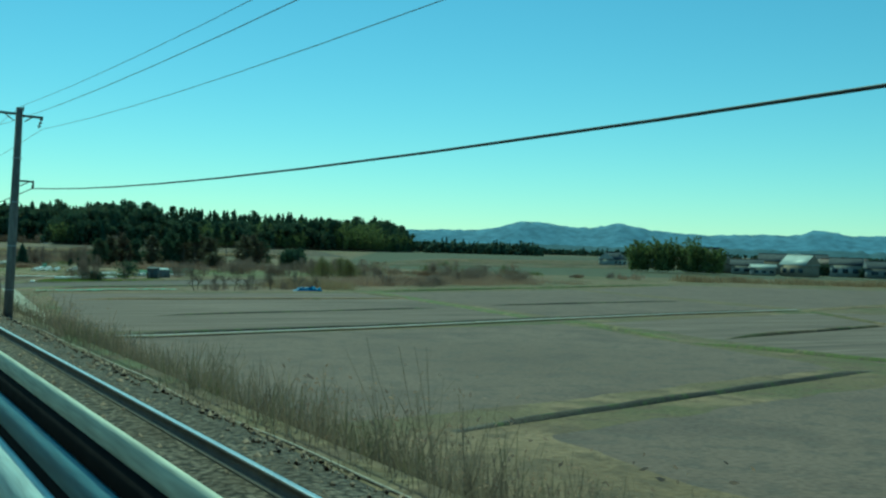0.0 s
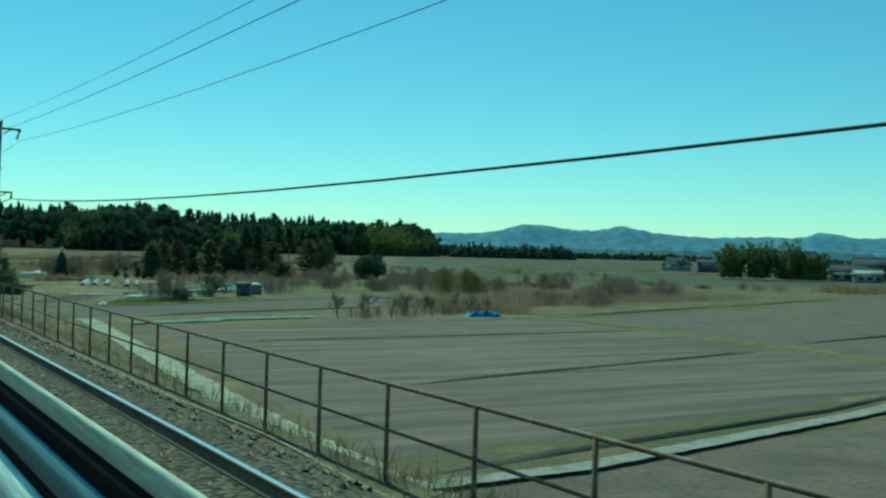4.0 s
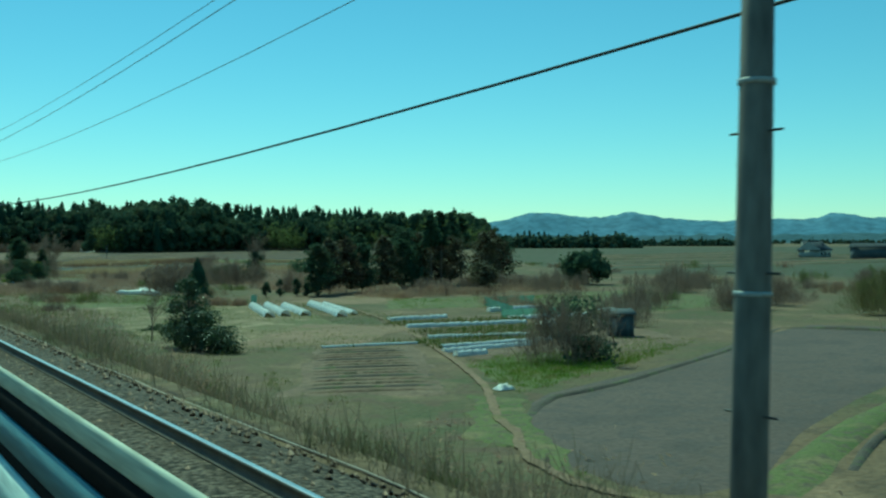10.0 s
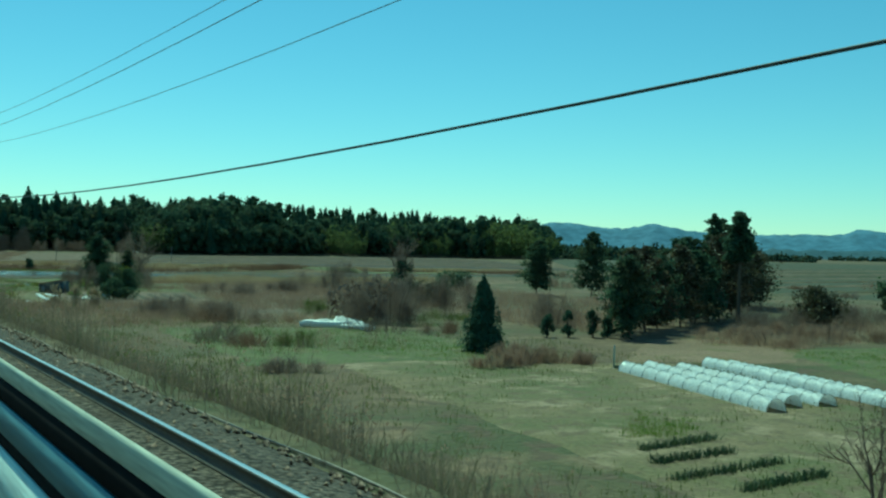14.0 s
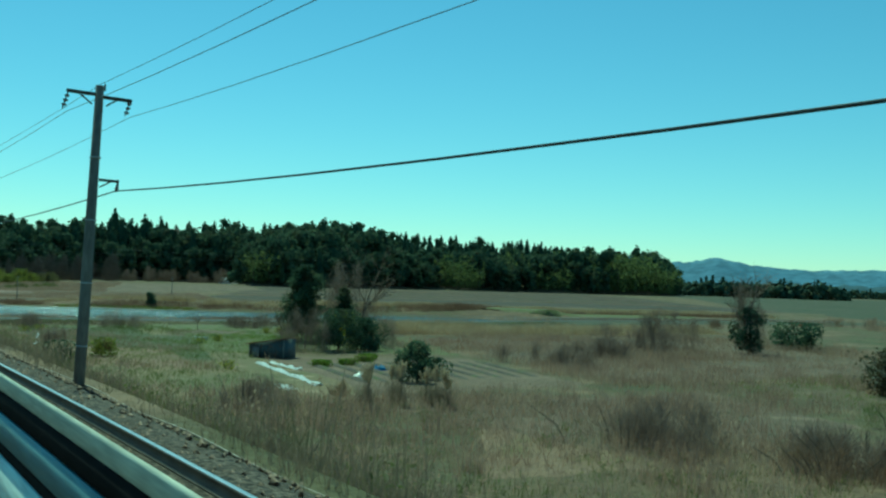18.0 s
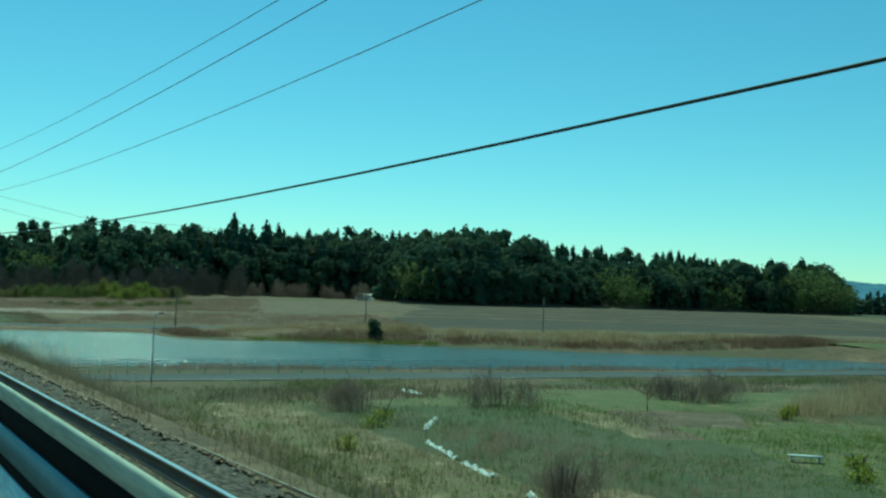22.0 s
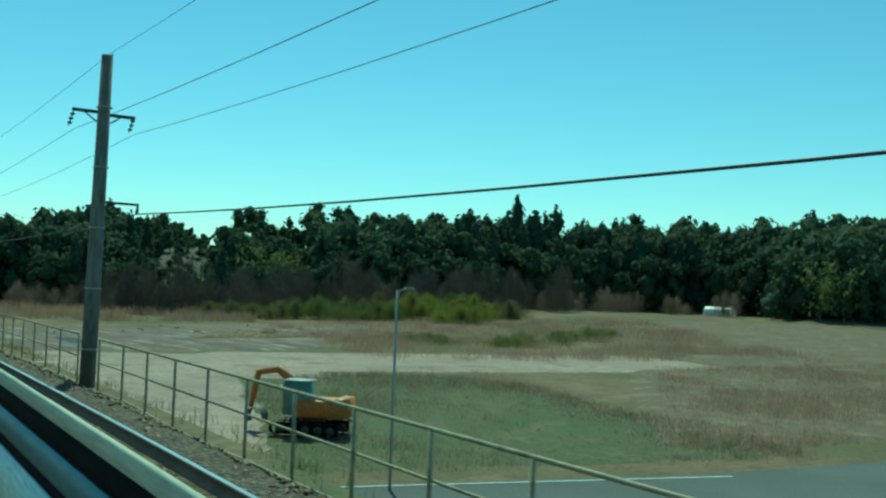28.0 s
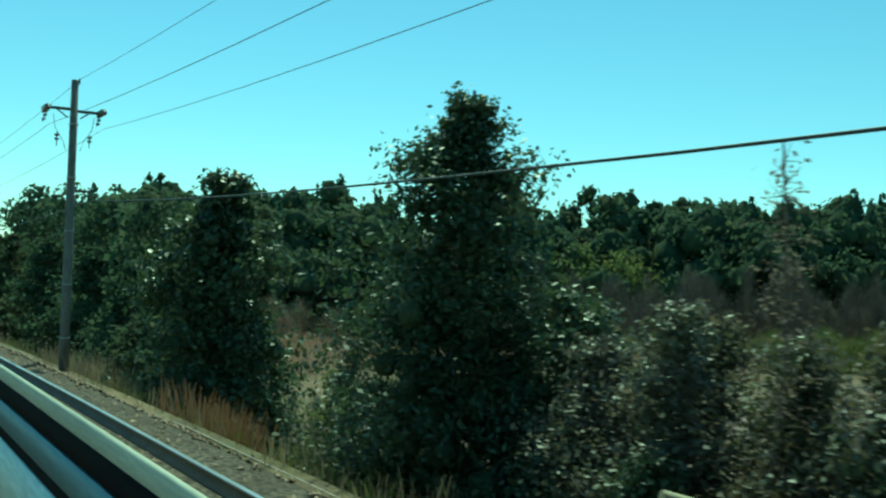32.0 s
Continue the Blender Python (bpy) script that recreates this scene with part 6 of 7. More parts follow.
for k, (x, y, h) in enumerate(((20, 582, 1.5), (27, 586, 1.7), (34, 590, 1.4), (40, 597, 1.5), (15, 586, 1.2))):
    tree("brush", x, y, h, 4.2, "low green scrub in the fallow field", 850 + k, M_green_blade, 3000, 0.7, name="shrub", group="green scrub")
rs = np.random.default_rng(77)
for zone, count, hi in (([(66, 212), (128, 205), (150, 290), (62, 262)], 34, 2.6), ([(100, 186), (190, 212), (200, 300), (130, 250)], 22, 3.0), ([(110, 300), (230, 330), (205, 425), (112, 405)], 18, 2.6), ([(20, 225), (60, 285), (62, 320), (24, 318)], 14, 1.8)):
    made = 0
    while made < count:
        x, y = rs.uniform(min(q[0] for q in zone), max(q[0] for q in zone)), rs.uniform(min(q[1] for q in zone), max(q[1] for q in zone))
        if not inside(zone, x, y):
            continue
        made += 1
        h, r = rs.uniform(0.9, hi), rs.uniform(1.8, 4.2)
        mat, lab = ((M_twig, "low leafless grey-brown bush"), (M_redreed, "clump of reddish dead weeds"), (M_green_blade, "low green bush in the meadow"), (M_brownreed, "clump of brown dead weeds"))[int(rs.integers(0, 4))]
        tree("brush", x, y, h, r, lab, 2000 + int(1000 * x) % 7919, mat, 1000, 0.8, name="shrub", group="scrub on the plain")
# trees close to the track at the end
limb_tree(574.9, 8.5, 10.65, 2.75, 38000, 0.10, "tall glossy evergreen tree with open layered limbs", 180, M_glossy, 0.05, 90, 0.62, 0.75)
limb_tree(573.4, 9.3, 7.5, 1.9, 17000, 0.10, "dense evergreen bush at the foot of a taller tree", 182, M_glossy, 0.02, 44, 0.42)
limb_tree(575.9, 9.3, 6.9, 1.5, 11000, 0.10, "dense evergreen bush at the foot of a taller tree", 181, M_broad, 0.02, 36, 0.42)
limb_tree(577.6, 8.0, 6.5, 0.75, 3400, 0.075, "slender shrub with pale glinting leaves", 183, M_pale_leaf, 0.05, 28, 0.5, name="shrub", group="embankment shrubs")
limb_tree(585.8, 8.2, 10.15, 2.2, 20000, 0.14, "dark evergreen tree with a lumpy broad top", 184, M_glossy, 0.03, 70, 0.4, 0.9)
limb_tree(589.6, 9.2, 7.6, 1.9, 9000, 0.14, "dark evergreen bush beside a taller tree", 185, M_broad, 0.02, 36, 0.4)
limb_tree(587.2, 9.9, 6.3, 1.5, 6500, 0.12, "low dark evergreen bush on the embankment slope", 186, M_broad, 0.02, 30, 0.4, name="shrub", group="embankment shrubs")
limb_tree(580.8, 9.4, 5.7, 1.2, 4000, 0.10, "yellowish thin-leaved shrub on the embankment slope", 187, M_bamboo, 0.02, 26, 0.5, name="shrub", group="embankment shrubs")
limb_tree(579.4, 10.2, 6.2, 1.3, 3600, 0.10, "yellowish thin-leaved shrub on the embankment slope", 188, M_willow, 0.02, 26, 0.5, name="shrub", group="embankment shrubs")
for k, (s, l, top, r, nn, mat) in enumerate(((569.4, 8.4, 7.35, 1.3, 9000, M_pale_leaf), (568.2, 8.8, 7.0, 1.3, 9000, M_dull_leaf), (570.7, 8.9, 6.8, 1.3, 8500, M_glossy), (567.0, 8.5, 6.7, 1.2, 8500, M_pale_leaf), (567.6, 9.8, 6.8, 1.5, 8500, M_glossy), (566.0, 9.2, 6.2, 1.2, 7500, M_dull_leaf), (569.4, 7.6, 5.7, 0.9, 5500, M_glossy), (567.8, 7.6, 5.7, 0.9, 6000, M_dull_leaf), (566.4, 7.9, 5.9, 0.9, 6000, M_glossy), (565.2, 8.6, 5.7, 0.9, 5500, M_dull_leaf), (571.2, 8.2, 6.9, 1.3, 9000, M_pale_leaf), (570.2, 9.4, 7.3, 1.4, 9000, M_dull_leaf), (568.9, 9.6, 7.2, 1.4, 9000, M_pale_leaf), (567.4, 9.0, 7.4, 1.2, 8500, M_dull_leaf), (571.6, 9.6, 6.6, 1.3, 8000, M_glossy))):
    limb_tree(s, l, top, r, nn, 0.08, "twiggy shrub with small glinting leaves" if mat is M_pale_leaf else "dull brown-green evergreen shrub" if mat is M_dull_leaf else "dark glossy evergreen shrub", 190 + k, mat, 0.03, 44, 0.45, 0.8, "shrub", "embankment shrubs")
limb_tree(567.9, 7.9, 9.05, 0.6, 700, 0.06, "thin nearly leafless sapling above the shrubs", 201, M_twig, 0.3, 30, 0.7, 0.9, stout=0.003, dense=False)
for k, (s, l, top, r) in enumerate(((597, 10.5, 7.9, 2.2), (603, 11, 8.2, 2.4), (611, 11, 8.8, 2.6), (622, 11.5, 9.4, 2.8), (636, 12, 10.0, 3.2))):
    limb_tree(s, l, top, r, 9000, 0.2, "dark leafy tree beside the railway embankment", 210 + k, M_broad, 0.03, 40, 0.4)
for k, (s, l, top) in enumerate(((608, 14, 11.4), (614, 15, 12.0), (621, 15, 12.2), (629, 16, 12.9), (636, 17, 13.3), (644, 17, 13.8), (653, 18, 14.4), (663, 19, 15.0))):
    p = at(s, l)
    tree("round", p[0], p[1], top - float(ground(p[0], p[1])), 3.4, "dark broadleaf tree beside the railway embankment", 240 + k, M_broad, 2400, 0.42, group="trees beside the embankment")
for k in range(12):
    p = at(570 + 3.0 * k, 12.5 + (k % 3) * 1.6)
    tree("brush", p[0], p[1], 3.6, 2.2, "tangled leafless scrub on the embankment", 600 + k, M_twig, 2400, 0.7, name="shrub", group="embankment scrub")


# ---- reeds and grass ----
CLEAR = [[(25, 324), (44, 328), (47, 354), (27, 358)], [(18.8, 181.5), (26.5, 178.2), (37, 201), (30.3, 202.6)], [(24, 157), (28, 175), (71, 195), (75, 178)], [(20, 325), (26, 325), (29, 352), (23, 352)], [(14, 66), (17, 66), (24, 153), (20.5, 155)]]


def open_ground(x, y):
    """Where no weeds grow: beds, paths and water."""
    r = ~inside(POND, x, y)
    for poly in CLEAR:
        r &= ~inside(poly, x, y)
    return r


def sward(name, poly, per, h, mat, label, seed, n=6, spread=0.3, width=0.03, lean=0.3, cap=60000):
    rng_ = np.random.default_rng(seed)
    xs, ys_ = [p[0] for p in poly], [p[1] for p in poly]
    k = int((max(xs) - min(xs)) * (max(ys_) - min(ys_)) * per)
    x, y = rng_.uniform(min(xs), max(xs), k), rng_.uniform(min(ys_), max(ys_), k)
    d = np.array([noise.noise((a * 0.09, b * 0.09, seed)) for a, b in zip(x, y)])
    keep = inside(poly, x, y) & (rng_.uniform(-0.45, 0.35, k) < d) & open_ground(x, y)
    x, y = x[keep][:cap], y[keep][:cap]
    hh = h * (0.8 + 0.5 * d[keep][:cap])
    return tagged(solid(name, blades(x, y, ground(x, y), np.maximum(hh, h * 0.4), rng_, n, spread, width, lean), mat), label, "grass", kind="stuff")


def strip(s0, s1, l0, l1, k=24):
    s = np.linspace(s0, s1, k)
    return [tuple(q[:2]) for q in at(s, l0)] + [tuple(q[:2]) for q in at(s[::-1], l1)]


sward("dry_grass", strip(-5, 40, 5.35, 13), 5.0, 0.6, M_straw_blade, "tall dry weeds on the embankment slope", 401, 14, 0.28, 0.013, 0.45)
sward("dry_grass", strip(38, 114, 5.6, 13), 2.0, 0.35, M_straw_blade, "sparse dry grass below the railing", 402, 10, 0.28, 0.012, 0.4)
sward("dry_grass", strip(114, 250, 5.35, 14), 4.5, 0.6, M_straw_blade, "tall dry weeds on the embankment slope", 403, 14, 0.28, 0.013, 0.45)
sward("dry_grass", strip(250, 393, 5.35, 12), 3.0, 0.5, M_straw_blade, "tall dry weeds on the embankment slope", 404, 14, 0.28, 0.013, 0.45)
sward("green_weeds", strip(240, 400, 6.2, 24), 0.9, 0.4, M_green_blade, "green weeds among the dry grass", 405, 10, 0.25, 0.03)
sward("green_weeds", strip(-5, 240, 6.5, 14), 0.7, 0.35, M_green_blade, "green weeds among the dry grass", 406, 10, 0.25, 0.03)
sward("dry_grass", strip(394, 565, 5.7, 10.5), 1.5, 0.35, M_straw_blade, "sparse dry grass below the railing", 407, 10, 0.28, 0.012, 0.4)
sward("dry_grass", strip(565, 640, 5.35, 14), 4.0, 0.5, M_straw_blade, "dry grass on the embankment", 408, 14, 0.28, 0.013, 0.45)
sward("bracken", strip(577.0, 581.5, 5.9, 7.2), 16.0, 0.75, M_orange_twig, "orange dead bracken beside the track", 409, 12, 0.25, 0.03)
sward("reed_bed", [(75, 168), (92, 172), (150, 190), (140, 215), (95, 200), (74, 190)], 1.3, 1.5, M_redreed, "reddish dead reeds beyond the rice fields", 411, 14, 0.6, 0.03, 0.4)
sward("reed_bed", [(60, 160), (74, 154), (80, 168), (66, 176)], 2.0, 1.3, M_reed, "tan reeds at the field edge", 412, 14, 0.6, 0.03, 0.4)
sward("reed_bed", [(200, 214), (255, 186), (300, 175), (300, 190), (206, 226)], 0.8, 1.8, M_reed, "pale tan reeds along a ditch", 413, 8, 0.8, 0.12)
sward("reed_bed", [(60, 259), (66, 266), (100, 280), (106, 270), (72, 257)], 1.4, 1.0, M_redreed, "brownish dead reeds behind the gardens", 414, 14, 0.6, 0.03, 0.4)
sward("reed_bed", [(20, 290), (60, 300), (90, 360), (70, 420), (10, 330)], 0.7, 0.8, M_redreed, "reddish dead reeds in a fallow field", 415, 14, 0.6, 0.03, 0.4)
sward("reed_bed", [(44, 325), (100, 330), (110, 388), (58, 392), (48, 350)], 0.8, 0.75, M_redreed, "reddish dead reeds in a fallow field", 416, 14, 0.6, 0.03, 0.4)
sward("reed_bed", [(12, 300), (40, 300), (32, 330), (14, 330)], 1.2, 1.0, M_redreed, "reddish dry grass near the embankment", 417, 9, 0.4, 0.04)
sward("reed_bed", [(40, 392), (110, 386), (112, 400), (60, 408)], 3.0, 1.3, M_pale_reed, "tan reeds along the pond road", 418, 14, 0.6, 0.03, 0.4)
sward("reed_bed", [(54, 473), (70, 467), (83, 462), (124, 459), (186, 453), (190, 463), (80, 477), (58, 485)], 4.5, 1.2, M_pale_reed, "tan reeds on the far pond bank", 419, 9, 0.5, 0.06)
sward("reed_bed", [(17.6, 490), (18.4, 482), (22, 478.4), (31, 477.4), (43.6, 475), (53, 470), (68.6, 464), (81.6, 459.5), (122, 456.5), (186, 450.5), (186, 455), (122, 461), (83, 464), (70, 468.5), (54, 475), (44, 480), (33, 484), (24, 486), (22, 493)], 6.0, 0.8, M_brownreed, "brown reeds along the water's edge", 428, 10, 0.4, 0.05)
sward("verge_grass", [(-18, 489), (-14, 493.2), (14, 493.6), (20, 484), (30, 480), (62, 502), (20, 496), (-19, 494.6)], 4.0, 0.4, M_reed, "tan dry grass beside the road", 442, 9, 0.3, 0.025)
sward("reed_bed", [(25, 483), (36, 482.5), (52, 478), (62, 488), (68, 501), (44, 499.5), (28, 493)], 5.0, 1.0, M_pale_reed, "tan dry grass mound between pond and road", 445, 9, 0.4, 0.04)
sward("reed_bed", [(0, 508), (70, 520), (75, 560), (24, 552)], 2.2, 0.6, M_redreed, "tan dry grass field", 420, 8, 0.4, 0.04)
sward("reed_bed", [(0, 560), (50, 560), (70, 640), (0, 640)], 1.0, 1.0, M_redreed, "brown dead weeds before the willows", 421, 14, 0.6, 0.03, 0.4)
sward("reed_bed", [(-70, 640), (0, 634), (0, 680), (-70, 684)], 1.0, 1.7, M_redreed, "brown dead weeds before the wood", 422, 8, 0.5, 0.07)
sward("reed_bed", [(100, 420), (30, 412), (0, 410), (0, 402), (100, 412)], 1.6, 0.6, M_straw_blade, "dry verge grass along the pond road", 423, 8, 0.4, 0.04)
sward("reed_bed", [(60, 270), (62, 330), (100, 330), (120, 300)], 0.7, 1.2, M_redreed, "reddish dead reeds round the copse", 424, 14, 0.6, 0.03, 0.4)
sward("meadow_grass", [(20, 200), (50, 205), (52, 290), (20, 300)], 1.0, 0.3, M_green_blade, "short meadow grass", 425, 8, 0.4, 0.03)
sward("meadow_grass", [(-20, 504), (6, 506), (5, 549), (-15, 544)], 4.5, 0.4, M_straw_blade, "rough verge grass by the site", 426, 8, 0.4, 0.025, 0.5)
sward("meadow_grass", [(10, 318), (36, 335), (34, 372), (28, 410), (0, 412)], 1.7, 0.4, M_green_blade, "weedy green grass below the embankment", 427, 8, 0.4, 0.03)



def weeds(poly, per, h, mats, label, seed, name="dead_weeds", stems=13, fuzz=16, size=0.07):
    """Tufts of bent stems with fuzzy seed heads."""
    rng_ = np.random.default_rng(seed)
    xs, ys_ = [p[0] for p in poly], [p[1] for p in poly]
    k = int((max(xs) - min(xs)) * (max(ys_) - min(ys_)) * per)
    x, y = rng_.uniform(min(xs), max(xs), k), rng_.uniform(min(ys_), max(ys_), k)
    d = np.array([noise.noise((a * 0.13, b * 0.13, seed * 0.7)) for a, b in zip(x, y)])
    keep = inside(poly, x, y) & (rng_.uniform(-0.4, 0.4, k) < d + 0.1) & open_ground(x, y)
    x, y, d = x[keep], y[keep], d[keep]
    z, hh = ground(x, y), h * np.clip(0.75 + 0.8 * d + rng_.normal(0, 0.15, len(x)), 0.35, 1.5)
    p = Pile().add(blades(x, y, z, hh, rng_, stems, 0.22, 0.014, 0.42))
    m = len(x) * fuzz
    i = np.repeat(np.arange(len(x)), fuzz)
    u = np.power(rng_.uniform(0.1, 1, m), 0.5)
    c = np.stack([x[i] + rng_.normal(0, 0.3, m) * (0.4 + u) * hh[i], y[i] + rng_.normal(0, 0.3, m) * (0.4 + u) * hh[i], z[i] + hh[i] * u], 1)
    p.add(leaf_quads(c, size * (0.6 + 0.5 * h), rng_, 1.3, 0.35), 1)
    return tagged(solid(name, p, mats), label, "weeds", kind="stuff")


weeds(strip(-4, 38, 6.5, 14), 1.5, 0.8, [M_redreed, M_redreed], "reddish dead weeds on the embankment slope", 690)
weeds(strip(120, 393, 8, 16), 0.6, 0.9, [M_redreed, M_redreed], "reddish dead weeds on the embankment slope", 691)
weeds(strip(262, 330, 14, 40), 0.5, 0.9, [M_redreed, M_redreed], "reddish dead weeds below the embankment", 692, "dead_weeds", 9, 12, 0.1)
sward("verge_grass", strip(-5, 393, 5.2, 6.5), 9.0, 0.3, M_straw_blade, "short dry grass along the ballast edge", 433, 9, 0.2, 0.012, 0.6)
sward("verge_grass", strip(393, 600, 5.5, 6.5), 6.0, 0.22, M_green_blade, "short mixed grass along the ballast edge", 434, 9, 0.2, 0.014, 0.6)
weeds(strip(28, 43, 5.6, 10), 4.0, 1.0, [M_redreed, M_straw_blade], "tall brown weeds at the railing's end", 693)
brownweed = "tangled brown dead weeds with fuzzy seed heads"
for a, b, l0, l1, per, h in ((-4, 38, 5.9, 14, 2.8, 0.95), (38, 114, 6.6, 13, 0.35, 0.45), (113, 200, 5.7, 15, 2.2, 1.0), (200, 262, 5.7, 15, 2.2, 1.05), (262, 330, 5.7, 17, 2.0, 1.1), (330, 393, 5.7, 15, 1.1, 0.95), (394, 470, 6.0, 10, 0.5, 0.5), (490, 566, 6.2, 14, 0.7, 0.55), (566, 600, 6.0, 14, 1.0, 0.8)):
    weeds(strip(a, b, l0, l1), per, h, [M_straw_blade, M_redreed], brownweed, 700 + int(a))
for a, b, l0, l1 in ((114, 262, 6, 22), (262, 393, 6, 40)):
    weeds(strip(a, b, l0, l1), 0.3, 0.55, [M_green_blade, M_green_blade], "leafy green weed clumps in the dry grass", 740 + int(a), "green_weed_clumps", 12, 22, 0.12)
weeds([(46, 350), (100, 330), (112, 392), (56, 392)], 0.35, 0.8, [M_redreed, M_reed], "reddish dead weeds with pale seed heads", 760, "dead_weeds", 10, 12, 0.14)
weeds([(-16, 512), (6, 507), (6, 549), (-8, 547)], 1.0, 0.6, [M_redreed, M_straw_blade], "brown dead weeds over the rough verge", 765, "dead_weeds", 9, 10, 0.1)
weeds([(0, 508), (70, 520), (75, 560), (24, 552)], 0.7, 0.7, [M_reed, M_redreed], "tan dead weeds over the fallow field", 761, "dead_weeds", 9, 9, 0.12)
weeds([(14, 300), (44, 300), (60, 330), (34, 330), (14, 330)], 0.9, 0.9, [M_redreed, M_straw_blade], "brown dead weeds near the embankment", 762, "dead_weeds", 9, 12, 0.1)

sward("reed_bed", strip(428, 496, 9.0, 12.0), 1.2, 0.6, M_redreed, "brown reeds at the foot of the embankment", 430, 10, 0.3, 0.03)
sward("reed_bed", [(27, 476.6), (34, 476), (43, 473.7), (51, 469.4), (51.6, 471), (43.6, 475.4), (34, 477.8), (27, 478.2)], 9.0, 0.28, M_willow, "yellow-green sedge along the water", 431, 10, 0.3, 0.05)

sward("reed_bed", [(6, 426.5), (26, 427.2), (60, 428.4), (120, 429), (186, 434), (186, 437), (120, 432), (60, 431.4), (26, 430.5), (6, 430)], 2.5, 0.45, M_redreed, "brown dead reeds on the near pond bank", 440, 9, 0.4, 0.05)
sward("verge_grass", [(0, 427.6), (26, 428.4), (60, 429.6), (120, 430), (186, 435), (186, 438), (120, 433), (60, 432), (26, 431.5), (0, 432)], 5.0, 0.5, M_straw_blade, "dry grass between the pond road and the water", 435, 9, 0.3, 0.02)
sward("verge_grass", [(2, 408), (30, 410), (60, 414), (100, 416), (100, 421), (60, 420.5), (26, 417.5), (2, 415.5)], 4.0, 0.35, M_green_blade, "green verge of the pond road", 436, 9, 0.3, 0.02)

sward("meadow_grass", [(29.5, 177), (34.5, 190), (43, 194), (44, 185)], 9.0, 0.25, M_vivid_blade, "fresh green grass patch", 437, 9, 0.2, 0.025)
sward("meadow_grass", [(24, 262), (42, 258), (43, 282), (26, 286)], 1.6, 0.22, M_vivid_blade, "fresh green grass plot", 438, 9, 0.25, 0.025)
sward("meadow_grass", [(27.2, 229.8), (29.4, 228.8), (33.6, 232), (32.2, 235.4)], 7.0, 0.25, M_vivid_blade, "small patch of fresh green grass", 450, 9, 0.2, 0.025)
sward("meadow_grass", [(56, 238), (74, 232), (96, 252), (64, 256)], 2.2, 0.22, M_vivid_blade, "fresh yellow-green meadow grass", 448, 9, 0.25, 0.025)
sward("meadow_grass", [(30, 178), (46, 186), (58, 194), (52, 199), (38, 192)], 5.0, 0.25, M_vivid_blade, "fresh green grass round the rice field", 449, 9, 0.2, 0.025)
sward("meadow_grass", [(25, 358), (36, 362), (45, 386), (30, 388)], 4.0, 0.25, M_vivid_blade, "fresh green grass behind the shed", 446, 9, 0.25, 0.025)
sward("dry_grass", [(6, 346), (20, 342), (26, 372), (10, 404), (2, 400)], 1.6, 0.6, M_redreed, "tangled tan dead grass below the embankment", 447, 12, 0.35, 0.018, 0.6)
sward("meadow_grass", [(20, 378), (28, 398), (46, 402), (45, 388), (34, 366), (27, 366)], 3.0, 0.2, M_vivid_blade, "fresh green grass before the pond road", 443, 9, 0.25, 0.025)
sward("meadow_grass", [(52, 312), (70, 318), (72, 332), (54, 328)], 2.2, 0.25, M_vivid_blade, "fresh green grass among the dead reeds", 444, 9, 0.25, 0.025)
sward("meadow_grass", [(12, 352), (24, 350), (30, 385), (14, 392)], 1.2, 0.3, M_vivid_blade, "fresh green grass among weeds", 439, 9, 0.25, 0.025)


PAMPAS = [(319.3, 28.8), (319.5, 30.8), (317.7, 30.1), (318.0, 32.1), (316.9, 32.1), (317.2, 27.7), (316.0, 32.1)]


def pampas(s, lat, h, seed):
    """A tussock of arching blades under pale upright plumes."""
    rng_ = np.random.default_rng(seed)
    x, y, _ = at(s, lat)
    th = empty("pampas_grass", x, y, float(ground(x, y)) - 0.03)
    o = np.zeros(14)
    solid("tussock", blades(o, o, o, h * 0.62, rng_, 16, 0.22, 0.014, 0.6), M_straw_blade, th)
    for _ in range(11):
        a, q = rng_.uniform(0, 6.28), rng_.uniform(0.1, 0.5)
        hh = h * rng_.uniform(0.8, 1.1)
        tip = np.array([math.cos(a) * q, math.sin(a) * q, hh])
        solid("stalk", tube([(0.1 * math.cos(a), 0.1 * math.sin(a), 0), tip * np.array([0.6, 0.6, 0.75])], 0.006, 4), M_straw_blade, th)
        c = tip * np.array([0.6, 0.6, 0.75]) + (tip * np.array([0.4, 0.4, 0.25])) * rng_.uniform(0, 1.05, 150)[:, None] + rng_.normal(0, 0.035, (150, 3))
        solid("plume", leaf_quads(c, 0.11, rng_, 1.6, 0.25), M_plume, th)
    return tagged(th, "tussock of pampas grass with pale cream plumes", "grass", "pampas tussocks")


for k, (s_k, l_k) in enumerate(PAMPAS):
    pampas(s_k, l_k, 2.0 + 0.2 * (k % 3), 900 + k)

